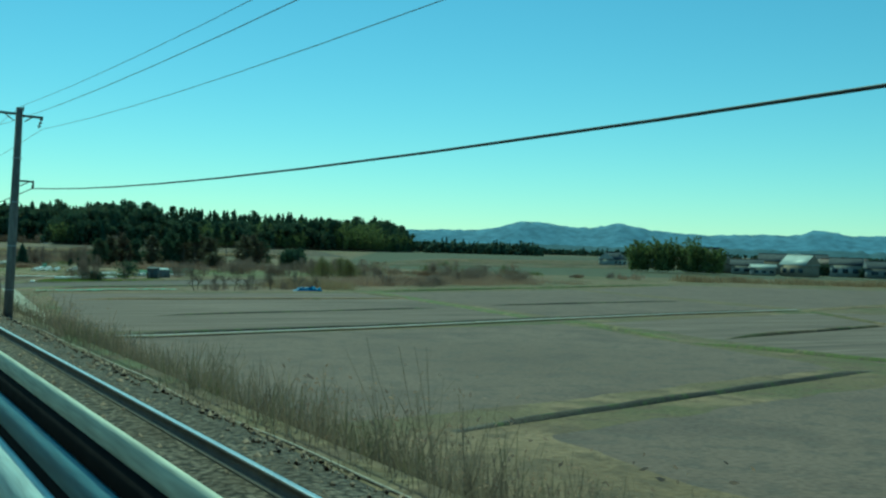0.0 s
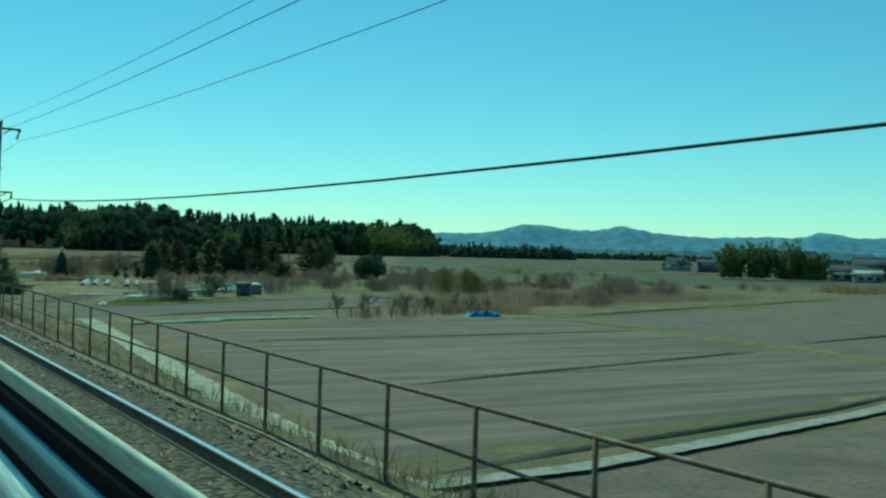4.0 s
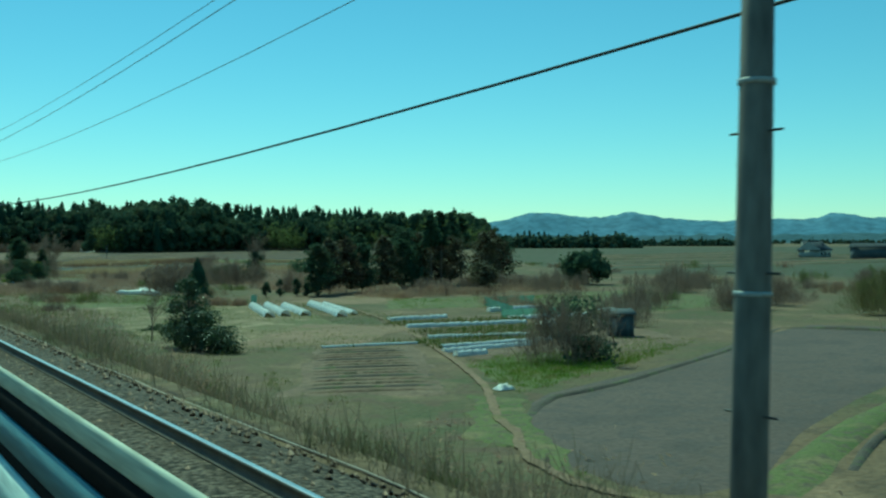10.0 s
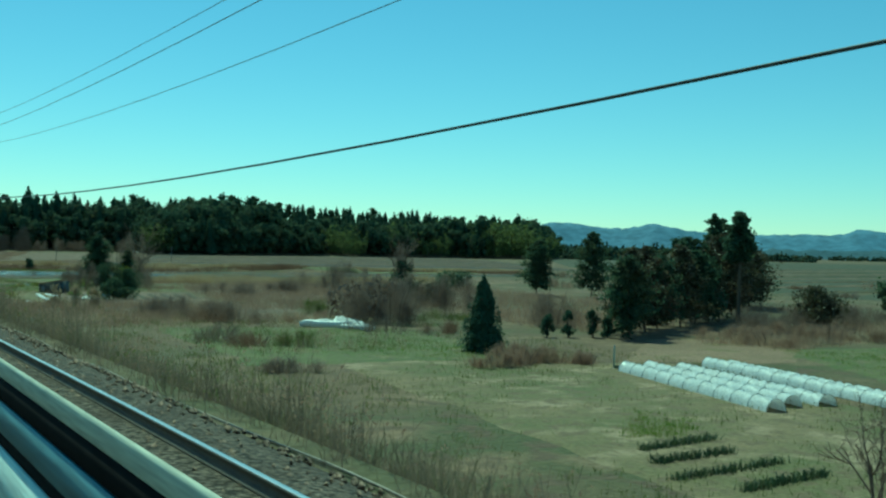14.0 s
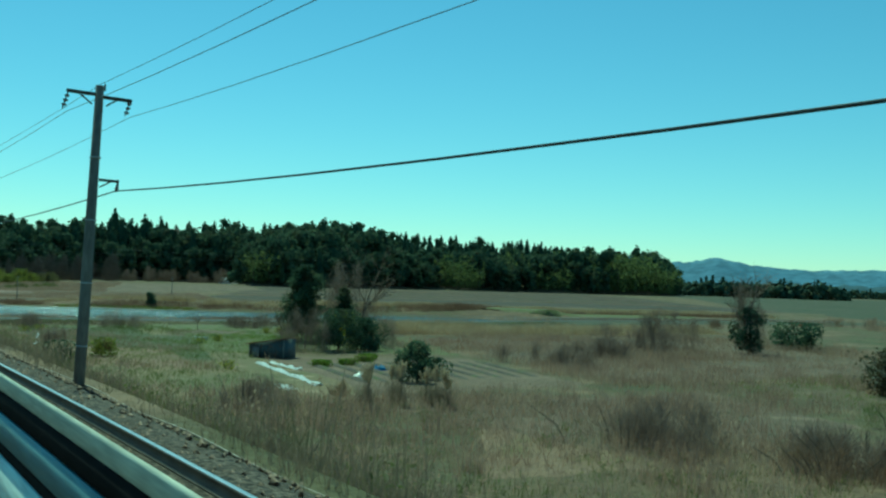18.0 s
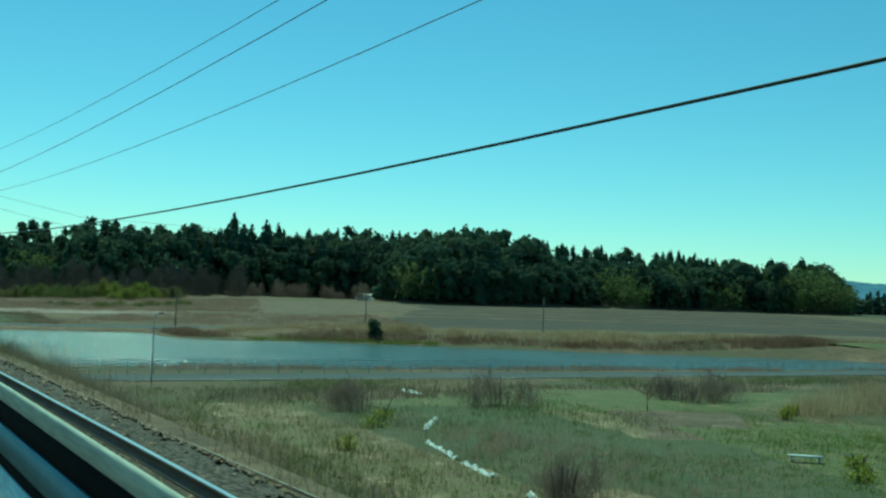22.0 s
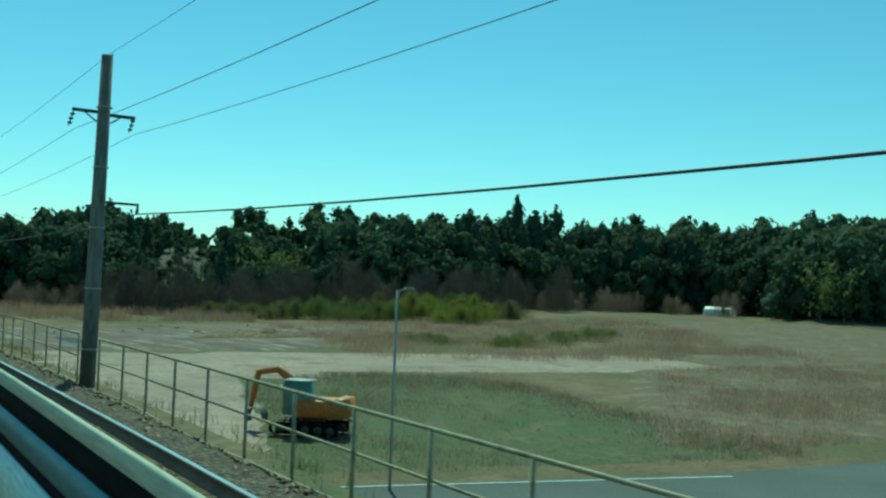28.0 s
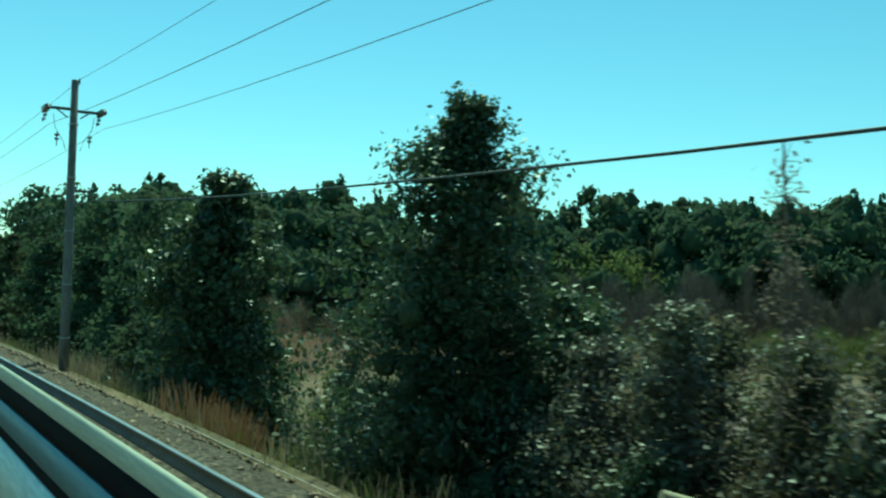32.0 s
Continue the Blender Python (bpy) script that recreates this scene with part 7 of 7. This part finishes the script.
# ---- garden things ----


def tunnel(x0, y0, x1, y1, w, h, label, mat=M_white_film):
    """A crop row under a low film tunnel on hoops."""
    L_ = math.hypot(x1 - x0, y1 - y0)
    rz = math.degrees(math.atan2(y1 - y0, x1 - x0))
    th = empty("crop_tunnel", (x0 + x1) / 2, (y0 + y1) / 2, float(ground((x0 + x1) / 2, (y0 + y1) / 2)) + 0.03, rz)
    n = max(4, int(L_ / 0.8))
    rng_ = np.random.default_rng(int(abs(x0 * 31 + y0)))
    sag = rng_.uniform(0.75, 1.1, n * 2 + 1)

    def fx(u, v):
        k = np.round(v * n * 2).astype(int)
        pinch = np.where(k % 2 == 0, 1.0, sag[k] * 0.9)
        return np.stack([(v - 0.5) * L_, np.cos(u * math.pi) * w / 2, np.sin(u * math.pi) * h * pinch], -1)
    solid("film_cover", grid(fx, 7, n * 2), mat, th)
    for k in range(0, n + 1, 2):
        solid("hoop", tube([((k / n - 0.5) * L_, math.cos(t) * w / 2 * 1.03, math.sin(t) * h * 1.03) for t in np.linspace(0, math.pi, 7)], 0.015, 4), M_steel, th)
    return tagged(th, label, "crop tunnel", "garden crop tunnels")


white = "white plastic film tunnel over a crop row"
for a in ((46.3, 222.3, 53, 223.3, 0.8, 0.5), (43.8, 214.3, 55.5, 213.5, 0.8, 0.5), (40.4, 204.8, 48.4, 202.9, 0.7, 0.4), (30.6, 202.6, 37.8, 201.9, 0.4, 0.22), (36.2, 195.5, 44.4, 196.6, 0.6, 0.4), (57, 218.4, 66.2, 218.3, 0.8, 0.5), (61.3, 228.4, 68.2, 228.9, 1.0, 0.7), (35.6, 193.0, 38, 193.2, 0.8, 0.5),
          (43.0, 248.5, 38.6, 232.4, 1.1, 0.66), (44.6, 248.2, 40.6, 233.2, 1.1, 0.66), (46.2, 247, 42.6, 232.8, 1.1, 0.62), (50.2, 248.8, 45.2, 230.0, 1.1, 0.66), (51.6, 248.2, 47.4, 231.8, 1.0, 0.6)):
    slim = 0.75 if a[4] < 1.05 else 0.95
    tunnel(*a[:4], a[4] * slim, a[5] * slim, white)
tunnel(37.5, 198, 47.5, 199, 0.5, 0.28, "pale fleece strip over seedlings")


def film_strip(x0, y0, x1, y1, w, label, seed):
    """Crumpled film laid along a seed bed."""
    rng_ = np.random.default_rng(seed)
    L_ = math.hypot(x1 - x0, y1 - y0)
    n_ = int(L_ / 0.25)
    hump, side = rng_.uniform(0.03, 0.13, (6, n_ + 1)), rng_.normal(0, 0.03, (6, n_ + 1)) + np.cumsum(rng_.normal(0, 0.02, n_ + 1))[None]

    def fx(u, v):
        p = np.stack([x0 + v * (x1 - x0), y0 + v * (y1 - y0)], -1)
        o = (u - 0.5) * w + side
        p = p + o[..., None] * np.array([y1 - y0, x0 - x1]) / L_
        edge = np.where((u < 0.01) | (u > 0.99), 0.0, 1.0)
        return np.concatenate([p, (ground(p[..., 0], p[..., 1]) + 0.04 + hump * edge * (1 + 0.8 * np.sin(v * 21)))[..., None]], -1)
    return tagged(solid("film_strip", grid(fx, 5, n_), M_white_film), label, "plastic film", "film over seed beds")


film_strip(25.1, 348.9, 23.5, 331.2, 0.62, "crumpled white film strip laid over a seed bed", 41)
film_strip(26.2, 349.0, 26.3, 342.4, 0.5, "crumpled white film strip laid over a seed bed", 42)
for k, (x0, y0, x1, y1) in enumerate(((16.9, 394.2, 14.2, 389.2), (12.7, 385.6, 11.9, 380.6), (11.8, 379.8, 11.5, 376.4), (21.2, 409.6, 21.3, 406.6), (11.2, 373.0, 10.4, 368.6))):
    film_strip(x0, y0, x1, y1, 0.3, "narrow strip of old white film lying in the weeds", 45 + k)
film_strip(20.9, 331.8, 21.0, 328.6, 0.7, "crumpled white film at a bed's end", 43)


def heap(name, x, y, w, d, h, mat, label, cat, seed, rz=0, n=14):
    """A crumpled sheet heap."""
    rng_ = np.random.default_rng(seed)
    jit = rng_.normal(0, 1, (n + 1, n + 1))

    def fx(u, v):
        r = np.clip(1 - np.maximum(np.abs(2 * u - 1), np.abs(2 * v - 1)) ** 3, 0, 1)
        return np.stack([(u - 0.5) * w + jit * w * 0.02, (v - 0.5) * d + jit.T * d * 0.02, h * r * (0.75 + 0.35 * jit) * 0.8], -1)
    ob = solid(name, grid(fx, n, n), mat)
    ob.matrix_basis = pose(x, y, float(ground(x, y)) + 0.04, 0, 0, rz)
    return tagged(ob, label, cat)


heap("blue_tarp", 65.5, 152.8, 4.6, 1.4, 0.7, M_blue_tarp, "blue tarpaulin covering a low stack", "tarpaulin", 1)
heap("blue_tarp", 64.8, 153.6, 2.0, 1.0, 0.5, M_blue_tarp, "small folded blue tarpaulin", "tarpaulin", 2)
heap("plastic_heap", 41.0, 286.5, 2.8, 1.6, 1.1, M_white_film, "crumpled heap of white plastic film", "plastic heap", 3, 20, 8)


def film_roll(x0, y0, x1, y1, r, seed):
    rng_ = np.random.default_rng(seed)
    n_ = 9
    t = np.linspace(0, 1, n_)
    x, y = x0 + t * (x1 - x0) + rng_.normal(0, 0.06, n_), y0 + t * (y1 - y0) + rng_.normal(0, 0.06, n_)
    rr = r * rng_.uniform(0.75, 1.15, n_)
    return tagged(solid("film_roll", tube(np.stack([x, y, ground(x, y) + rr * 0.9], 1), rr, 9), M_white_film, smooth=True), "rolled-up white plastic film lying on the grass", "film roll", "rolls of old film")


for k, q in enumerate(((42.8, 289, 40.9, 280.4, 0.34), (37.6, 287.8, 41.2, 284.6, 0.32), (39.0, 289.5, 43.2, 286.6, 0.3), (40.2, 284.4, 42.0, 281.6, 0.25))):
    film_roll(*q, 30 + k)
heap("plastic_heap", 54.5, 209, 1.8, 1.2, 0.8, M_white_film, "small heap of white plastic film", "plastic heap", 6)
heap("plastic_heap", 29.6, 178.6, 0.9, 0.7, 0.35, M_white_film, "white bag on the grassy lane", "plastic heap", 7)
heap("plastic_heap", 32.4, 341.6, 1.4, 0.9, 0.4, M_blue_tarp, "blue sheet lying in the garden", "tarpaulin", 8)
heap("plastic_heap", 28.7, 336.2, 1.3, 0.9, 0.35, M_white_film, "white sheet lying in the garden", "plastic heap", 9)
def rumpled(vq, amp):
    """Folds in a loosely laid sheet."""
    v, q = vq
    for p in v:
        w = noise.noise_vector((p[0] * 1.3, p[1] * 1.3, 4.0)) + 0.6 * noise.noise_vector((p[0] * 3.5, p[1] * 3.5, 8.0))
        p[0] += amp * 1.6 * w[0]
        p[1] += amp * 1.6 * w[1]
        p[2] += amp * w[2]
    return v, q


for k, (c, h) in enumerate((([(25.2, 147.2), (34.2, 149.0), (33.8, 150.7), (24.8, 148.8)], 0.16), ([(31.4, 150.0), (45.2, 152.4), (44.8, 154.2), (33.0, 152.0)], 0.18))):
    tagged(solid("crop_net", rumpled(drape(c, 40, 6, h), 0.09), M_green_net, smooth=True), "green net stretched over a crop bed", "crop net")
    nb = Pile()
    for (x, y) in c:
        nb.add(tube([(x, y, float(ground(x, y)) - 0.1), (x, y, float(ground(x, y)) + h)], 0.02, 5))
    tagged(solid("net_pegs", nb, M_steel), "thin stakes holding a crop net", "stake")


def net_fence(pts, h, label):
    th = empty("net_fence", pts[0][0], pts[0][1], float(ground(*pts[0])))
    for (x0, y0), (x1, y1) in zip(pts, pts[1:]):
        x0, x1, y0, y1 = x0 - pts[0][0], x1 - pts[0][0], y0 - pts[0][1], y1 - pts[0][1]
        rng_ = np.random.default_rng(5)
        solid("net", grid(lambda u, v: np.stack([x0 + u * (x1 - x0), y0 + u * (y1 - y0) + 0.05 * np.sin(u * 19), 0.05 + v * h * (0.95 + 0.05 * np.cos(u * 25))], -1), 12, 2), M_green_net, th)
        for t in np.linspace(0, 1, 5):
            solid("post", tube([(x0 + t * (x1 - x0), y0 + t * (y1 - y0), 0), (x0 + t * (x1 - x0), y0 + t * (y1 - y0), h + 0.05)], 0.025, 5), M_steel, th)
    return tagged(th, label, "net fence")


net_fence([(60, 222), (67, 238), (74, 238)], 1.0, "green windbreak net round the vegetable garden")
net_fence([(57, 219.6), (66, 219.4)], 0.9, "green windbreak net along a vegetable bed")
net_fence([(43.4, 250.2), (44.6, 251.6)], 1.3, "green net screen at a garden corner")

# crop rows
cr = np.random.default_rng(9)
for x0, y0, x1, y1, nrow in ((37, 198, 50, 200, 3), (41, 206, 56, 207, 3), (44, 217, 58, 216, 2)):
    px_, py_ = [], []
    for k in range(nrow):
        t = np.linspace(0, 1, 60)
        px_.append(x0 + t * (x1 - x0) + 0.4 * k)
        py_.append(y0 + t * (y1 - y0) + 2.0 * k)
    px_, py_ = np.concatenate(px_), np.concatenate(py_)
    tagged(solid("crop_row", blades(px_, py_, ground(px_, py_), 0.45, cr, 10, 0.15, 0.05, 0.4), M_green_blade), "rows of leafy green vegetables", "vegetables", kind="stuff")
for k, (x, y) in enumerate(((36.1, 351.6), (32.1, 346.6), (29.3, 345.6), (34.7, 349.6))):
    tree("round", x, y, 0.55, 1.0, "clump of fresh green leaf vegetables", 250 + k, M_vivid_blade, 700, 0.16, name="vegetable_clump", group="leaf vegetables")
tree("brush", 22.8, 325.9, 0.9, 1.0, "golden dead bush at the garden's edge", 258, M_reed, 1500, 0.5, name="shrub")
for k, (x0, y0, x1, y1) in enumerate(((26.2, 227.4, 30.4, 228.1), (24.9, 225.3, 28.9, 225.7), (23.6, 222.9, 29.1, 223.5), (24.5, 220.8, 28.9, 221.4))):
    t = np.linspace(0, 1, 40)
    tagged(solid("crop_row", blades(x0 + t * (x1 - x0), y0 + t * (y1 - y0), ground(x0 + t * (x1 - x0), y0 + t * (y1 - y0)), 0.3, cr, 12, 0.12, 0.05, 0.5), M_glossy), "dark green row of low vegetables", "vegetables", kind="stuff")
for k, (x, y, h, r) in enumerate(((36.2, 252.8, 1.1, 1.6), (39.0, 254.2, 1.4, 2.0), (41.4, 254.0, 1.3, 1.8), (40.2, 257.2, 1.2, 1.8), (43.0, 252.6, 0.9, 1.3), (67, 258.8, 1.6, 3.2), (70, 265.5, 1.5, 3.0), (73.5, 262, 1.4, 2.8), (78, 266, 1.3, 2.6))):
    tree("brush", x, y, h, r, "low pinkish-brown tangle of dead weeds", 660 + k, M_redreed, int(1300 * r), 0.6, name="shrub", group="dead weed tangles")
# raised beds by the shed
for k in range(10):
    bund([(27.4 + 1.7 * k, 331.5 + 0.3 * k), (29.4 + 1.8 * k, 350)], 0.9, 0.24, M_dark_bank, "raised ridge of tilled garden soil", "garden_ridge")
for k, (x, y, r) in enumerate(((33.7, 340.1, 0.9), (34.6, 341.2, 0.7), (26.4, 372.2, 0.6), (21.0, 343.8, 0.6), (39.8, 391.5, 0.8), (42.2, 393.7, 0.7), (29.1, 375.1, 0.6), (14.0, 394.7, 0.8), (12, 391, 0.8), (16, 366, 0.7), (8.0, 384.0, 0.6))):
    tree("plume", x, y, 0.9, r, "clump of yellow rape blossom", 220 + k, M_yellow, 260, 0.14, name="flower_clump", group="rape blossom")

# ---- sheds, posts, barrier, digger ----


def shed(x, y, w, d, h, rz, wall, roof, label, rise=0.0):
    """A sheet-metal shed; rise lifts one end of its roof."""
    th = empty("shed", x, y, float(ground(x, y)), rz)

    def tilt(vq):
        v = np.array(vq[0], float)
        v[:, 2] += np.where(v[:, 2] > h * 0.7, rise * (v[:, 0] / w + 0.5), 0.0)
        return v, vq[1]
    solid("wall", tilt(box(0, 0, h / 2, w, d, h)), wall, th)
    for k in range(int(w / 0.35)):
        solid("sheet_rib", tilt(box(-w / 2 + 0.2 + 0.35 * k, -d / 2 - 0.012, h / 2, 0.05, 0.024, h - 0.06)), wall, th)
    for sx in (-1, 1):
        solid("corner_post", tilt(box(sx * (w / 2 + 0.02), -d / 2 - 0.02, h / 2, 0.07, 0.07, h)), M_wall_grey, th, "pale timber corner post")
    back = 0.02 if rise else 0.32
    rf = np.array([(-w / 2 - 0.25, -d / 2 - 0.3, h + 0.02), (w / 2 + 0.25, -d / 2 - 0.3, h + 0.02), (w / 2 + 0.25, d / 2 + 0.3, h + back), (-w / 2 - 0.25, d / 2 + 0.3, h + back)])
    solid("roof", tilt((np.concatenate([rf, rf + np.array([0, 0, 0.07])]), CUBE_Q)), roof, th)
    door = solid("door", box(-w * 0.32, -d / 2 - 0.03, h * 0.42, w * 0.2, 0.05, h * 0.8), M_wall_grey, th, "dull grey door leaf")
    solid("handle", box(-w * 0.25, -d / 2 - 0.07, h * 0.42, 0.03, 0.04, 0.14), M_steel, door)
    return tagged(th, label, "shed")


shed(28.3, 354.9, 3.3, 2.2, 1.15, -48, M_shed, M_rust_roof, "blue-grey sheet-metal shed with a rusty sloping roof", 0.55)
tagged(solid("board_bench", Pile().add(box(0, 0, 0.32, 1.5, 0.45, 0.05)).add(box(-0.6, 0, 0.15, 0.06, 0.4, 0.3)).add(box(0.6, 0, 0.15, 0.06, 0.4, 0.3)), M_white_paint), "weathered white board bench standing in the grass", "bench").matrix_basis = pose(27.8, 377.0, float(ground(27.8, 377.0)) + 0.03, 0, 0, -35)
shed(54.2, 199.0, 1.8, 1.5, 1.7, -30, M_shed, M_shed_roof, "small dark garden shed with a flat roof")
shed(57.5, 204, 1.8, 1.4, 1.4, 10, M_wall_grey, M_roof_light, "tiny grey tool shed")


def post(x, y, h, label, r=0.06, lamp=False, z=None):
    z = float(ground(x, y)) if z is None else z
    th = empty("street_lamp" if lamp else "utility_pole", x, y, z - 0.1)
    solid("shaft", tube([(0, 0, 0), (0, 0, h)], [r, r * 0.7], 8), M_steel if lamp else M_pole, th, smooth=True)
    if lamp:
        solid("arm", tube([(0, 0, h - 0.4), (0.1, 0.03, h), (0.35, 0.1, h + 0.06)], 0.03, 6), M_steel, th)
        solid("lamp_head", box(0.5, 0.14, h + 0.06, 0.4, 0.18, 0.12, 0.2, 0.8, 0.02), M_wall_grey, th)
    else:
        solid("cross_arm", box(0, 0, h - 0.35, 0.9, 0.08, 0.08), M_dark_steel, th)
        for k in (-0.38, 0.38):
            solid("insulator", tube([(k, 0, h - 0.31), (k, 0, h - 0.15)], [0.05, 0.03], 6), M_porcelain, th)
    return tagged(th, label, "street lamp" if lamp else "utility pole", "" if lamp else "poles along the field road")


for x, y, h in ((23.1, 508.2, 5.0), (58.1, 517.9, 5.8), (88.4, 507.7, 6.2), (5, 430 - 4, 0)):
    if h:
        post(x, y, h, "thin dark utility pole beside the field road", 0.11)
post(-16.1, 500.9, 7.2, "thin roadside lamp post with a curved arm", 0.06, lamp=True)
post(4.8, 416.4, 4.9, "thin grey lamp post on the pond road", 0.05, lamp=True)

nb = at(475.1, 9.0)
th = empty("notice_board", nb[0], nb[1], float(ground(nb[0], nb[1])) - 0.05, 20)
solid("post", tube([(0, 0.03, 0), (0, 0.03, 1.3)], 0.025, 6), M_steel, th)
solid("board", box(0, 0, 1.05, 0.52, 0.03, 0.5, 0, 1, 0.006), M_rust_roof, th, "rusty brown metal plate")
tagged(th, "small rusty plate on a post below the railing", "sign")

sg = at(197.25, 4.95)
th = empty("trackside_sign", sg[0], sg[1], 4.75, 0)
solid("post", tube([(0, 0, -0.2), (0, 0, 3.05)], 0.03, 8), M_dark_steel, th, smooth=True)
solid("board", box(0, -0.045, 2.75, 0.34, 0.03, 0.42, 0, 1, 0.006), M_wall_slate, th, "plain weathered dark board")
tagged(th, "small weathered board on a thin dark trackside post", "sign")


bp = at(395.9, 6.25)
bz = float(ground(bp[0], bp[1]))
th = empty("barrier_frame", bp[0], bp[1], bz, 8)
for k, (x, h) in enumerate(((-0.42, 0.62), (-0.2, 1.08), (0.14, 1.08), (0.42, 0.72))):
    solid("upright", box(x, 0, h / 2, 0.24 if k in (0, 3) else 0.2, 0.12, h, 0, 1, 0.01), M_orange, th)
solid("brace", tube([(-0.2, -0.09, 0.9), (0.4, -0.09, 0.45)], 0.05, 6), M_orange, th)
solid("crossbar", box(0, 0.09, 0.4, 1.0, 0.06, 0.14), M_orange, th)
tagged(th, "weathered orange timber barrier at the railing's end", "barrier")

# white pipe guard rail along the pond road
gr = empty("guard_rail", 0, 424, 0)
gpts = [(-2, 422.6), (3, 422.6), (26, 424.4), (60, 427.4), (100, 428.4), (186, 433.5)]
gt = np.linspace(-2, 186, 48)
gyv = np.interp(gt, [p[0] for p in gpts], [p[1] for p in gpts]) - 424
for zz in (0.35, 0.6, 0.85, 1.1):
    solid("pipe", tube(np.stack([gt, gyv, 0 * gt + zz], 1), 0.03, 6), M_steel, gr, smooth=True)
for k in range(95):
    x = -2 + 2.0 * k
    solid("post", tube([(x, np.interp(x, gt, gyv), -0.3), (x, np.interp(x, gt, gyv), 1.15)], 0.035, 6), M_steel, gr)
tagged(gr, "galvanised pipe guard rail along the pond road", "guard rail")

# digger
dx_, dy_ = -16.1, 514.2
dz = float(ground(dx_, dy_)) + 0.12
dg = empty("excavator", dx_, dy_, dz, 150)
for sgn in (-1, 1):
    tr = Pile()
    prof = [(1.5 * math.cos(t) * 0.35 + (1.25 if math.cos(t) > 0 else -1.25), 0.36 + 0.36 * math.sin(t)) for t in np.linspace(0, 2 * math.pi, 15)[:-1]]
    v = np.array([(x, sgn * 0.95 + w, z) for w in (-0.22, 0.22) for x, z in prof])
    k = len(prof)
    tr.add((v, np.array([(i, (i + 1) % k, k + (i + 1) % k, k + i) for i in range(k)])))
    tr.add(box(0, sgn * 0.95, 0.36, 2.9, 0.40, 0.5))
    trk = solid("crawler_track", tr, M_rubber, dg, "black crawler track")
    for wx in (-1.2, -0.6, 0, 0.6, 1.2):
        solid("roller", tube([(wx, sgn * 0.95 - 0.24, 0.34), (wx, sgn * 0.95 + 0.24, 0.34)], 0.2, 10), M_dark_steel, trk)
solid("turntable", tube([(0, 0, 0.6), (0, 0, 0.9)], 0.6, 16), M_dark_steel, dg)
solid("body", Pile().add(box(-0.55, 0, 1.3, 2.3, 2.1, 0.8, 0, 0.95, 0.06)).add(box(-1.5, 0, 1.35, 0.6, 2.0, 0.95, 0, 0.9, 0.08)), M_yellow_paint, dg, "orange painted engine body")
cab = solid("cab", box(0.55, 0.5, 1.75, 1.3, 0.95, 1.55, 0, 0.92, 0.05), M_cab, dg, "pale green cab")
solid("cab_window", box(1.19, 0.5, 1.95, 0.06, 0.75, 0.9), M_glass, cab)
solid("cab_window", box(0.55, 0.0, 1.95, 0.9, 0.06, 0.8), M_glass, cab)
solid("cab_roof", box(0.55, 0.5, 2.56, 1.35, 1.0, 0.08, 0, 0.95, 0.02), M_roof_light, cab, "pale cab roof")
solid("boom", Pile().add(tube([(0.8, -0.3, 1.2), (1.3, -0.3, 2.5), (1.9, -0.3, 2.95), (2.9, -0.3, 2.75)], [0.2, 0.22, 0.2, 0.15], 6)), M_yellow_paint, dg)
solid("stick", tube([(2.9, -0.3, 2.85), (3.25, -0.3, 1.1)], [0.16, 0.12], 6), M_yellow_paint, dg)
solid("hydraulic_ram", tube([(1.0, -0.3, 1.0), (1.8, -0.3, 2.2)], 0.06, 6), M_steel, dg)
solid("bucket", grid(lambda u, v: np.stack([2.95 + 0.45 * np.cos(u * 4.2 - 0.6), -0.75 + 0.9 * v, 0.65 + 0.45 * np.sin(u * 4.2 - 0.6)], -1), 8, 2), M_dark_steel, dg, "dark steel bucket")
tagged(dg, "orange crawler excavator with a pale green cab", "excavator")
heap("spoil_mound", -6, 596, 16, 5, 0.9, M_garden, "low dark heap of spoil and rubble", "spoil mound", 12, 10)
heap("spoil_mound", 14, 598, 12, 4, 0.8, M_garden, "low dark heap of spoil and rubble", "spoil mound", 13, -10)
rb = np.random.default_rng(21)
rp = Pile()
for _ in range(30):
    x, y = rb.uniform(-30, 12), rb.uniform(600, 624)
    rp.add(box(x, y, float(ground(x, y)) + 0.16, rb.uniform(0.2, 1.1), rb.uniform(0.1, 0.3), rb.uniform(0.05, 0.14), rb.uniform(0, 3.1)))
tagged(solid("rubble", rp, M_dirt), "scattered boards and rubble on churned soil", "rubble", kind="stuff")
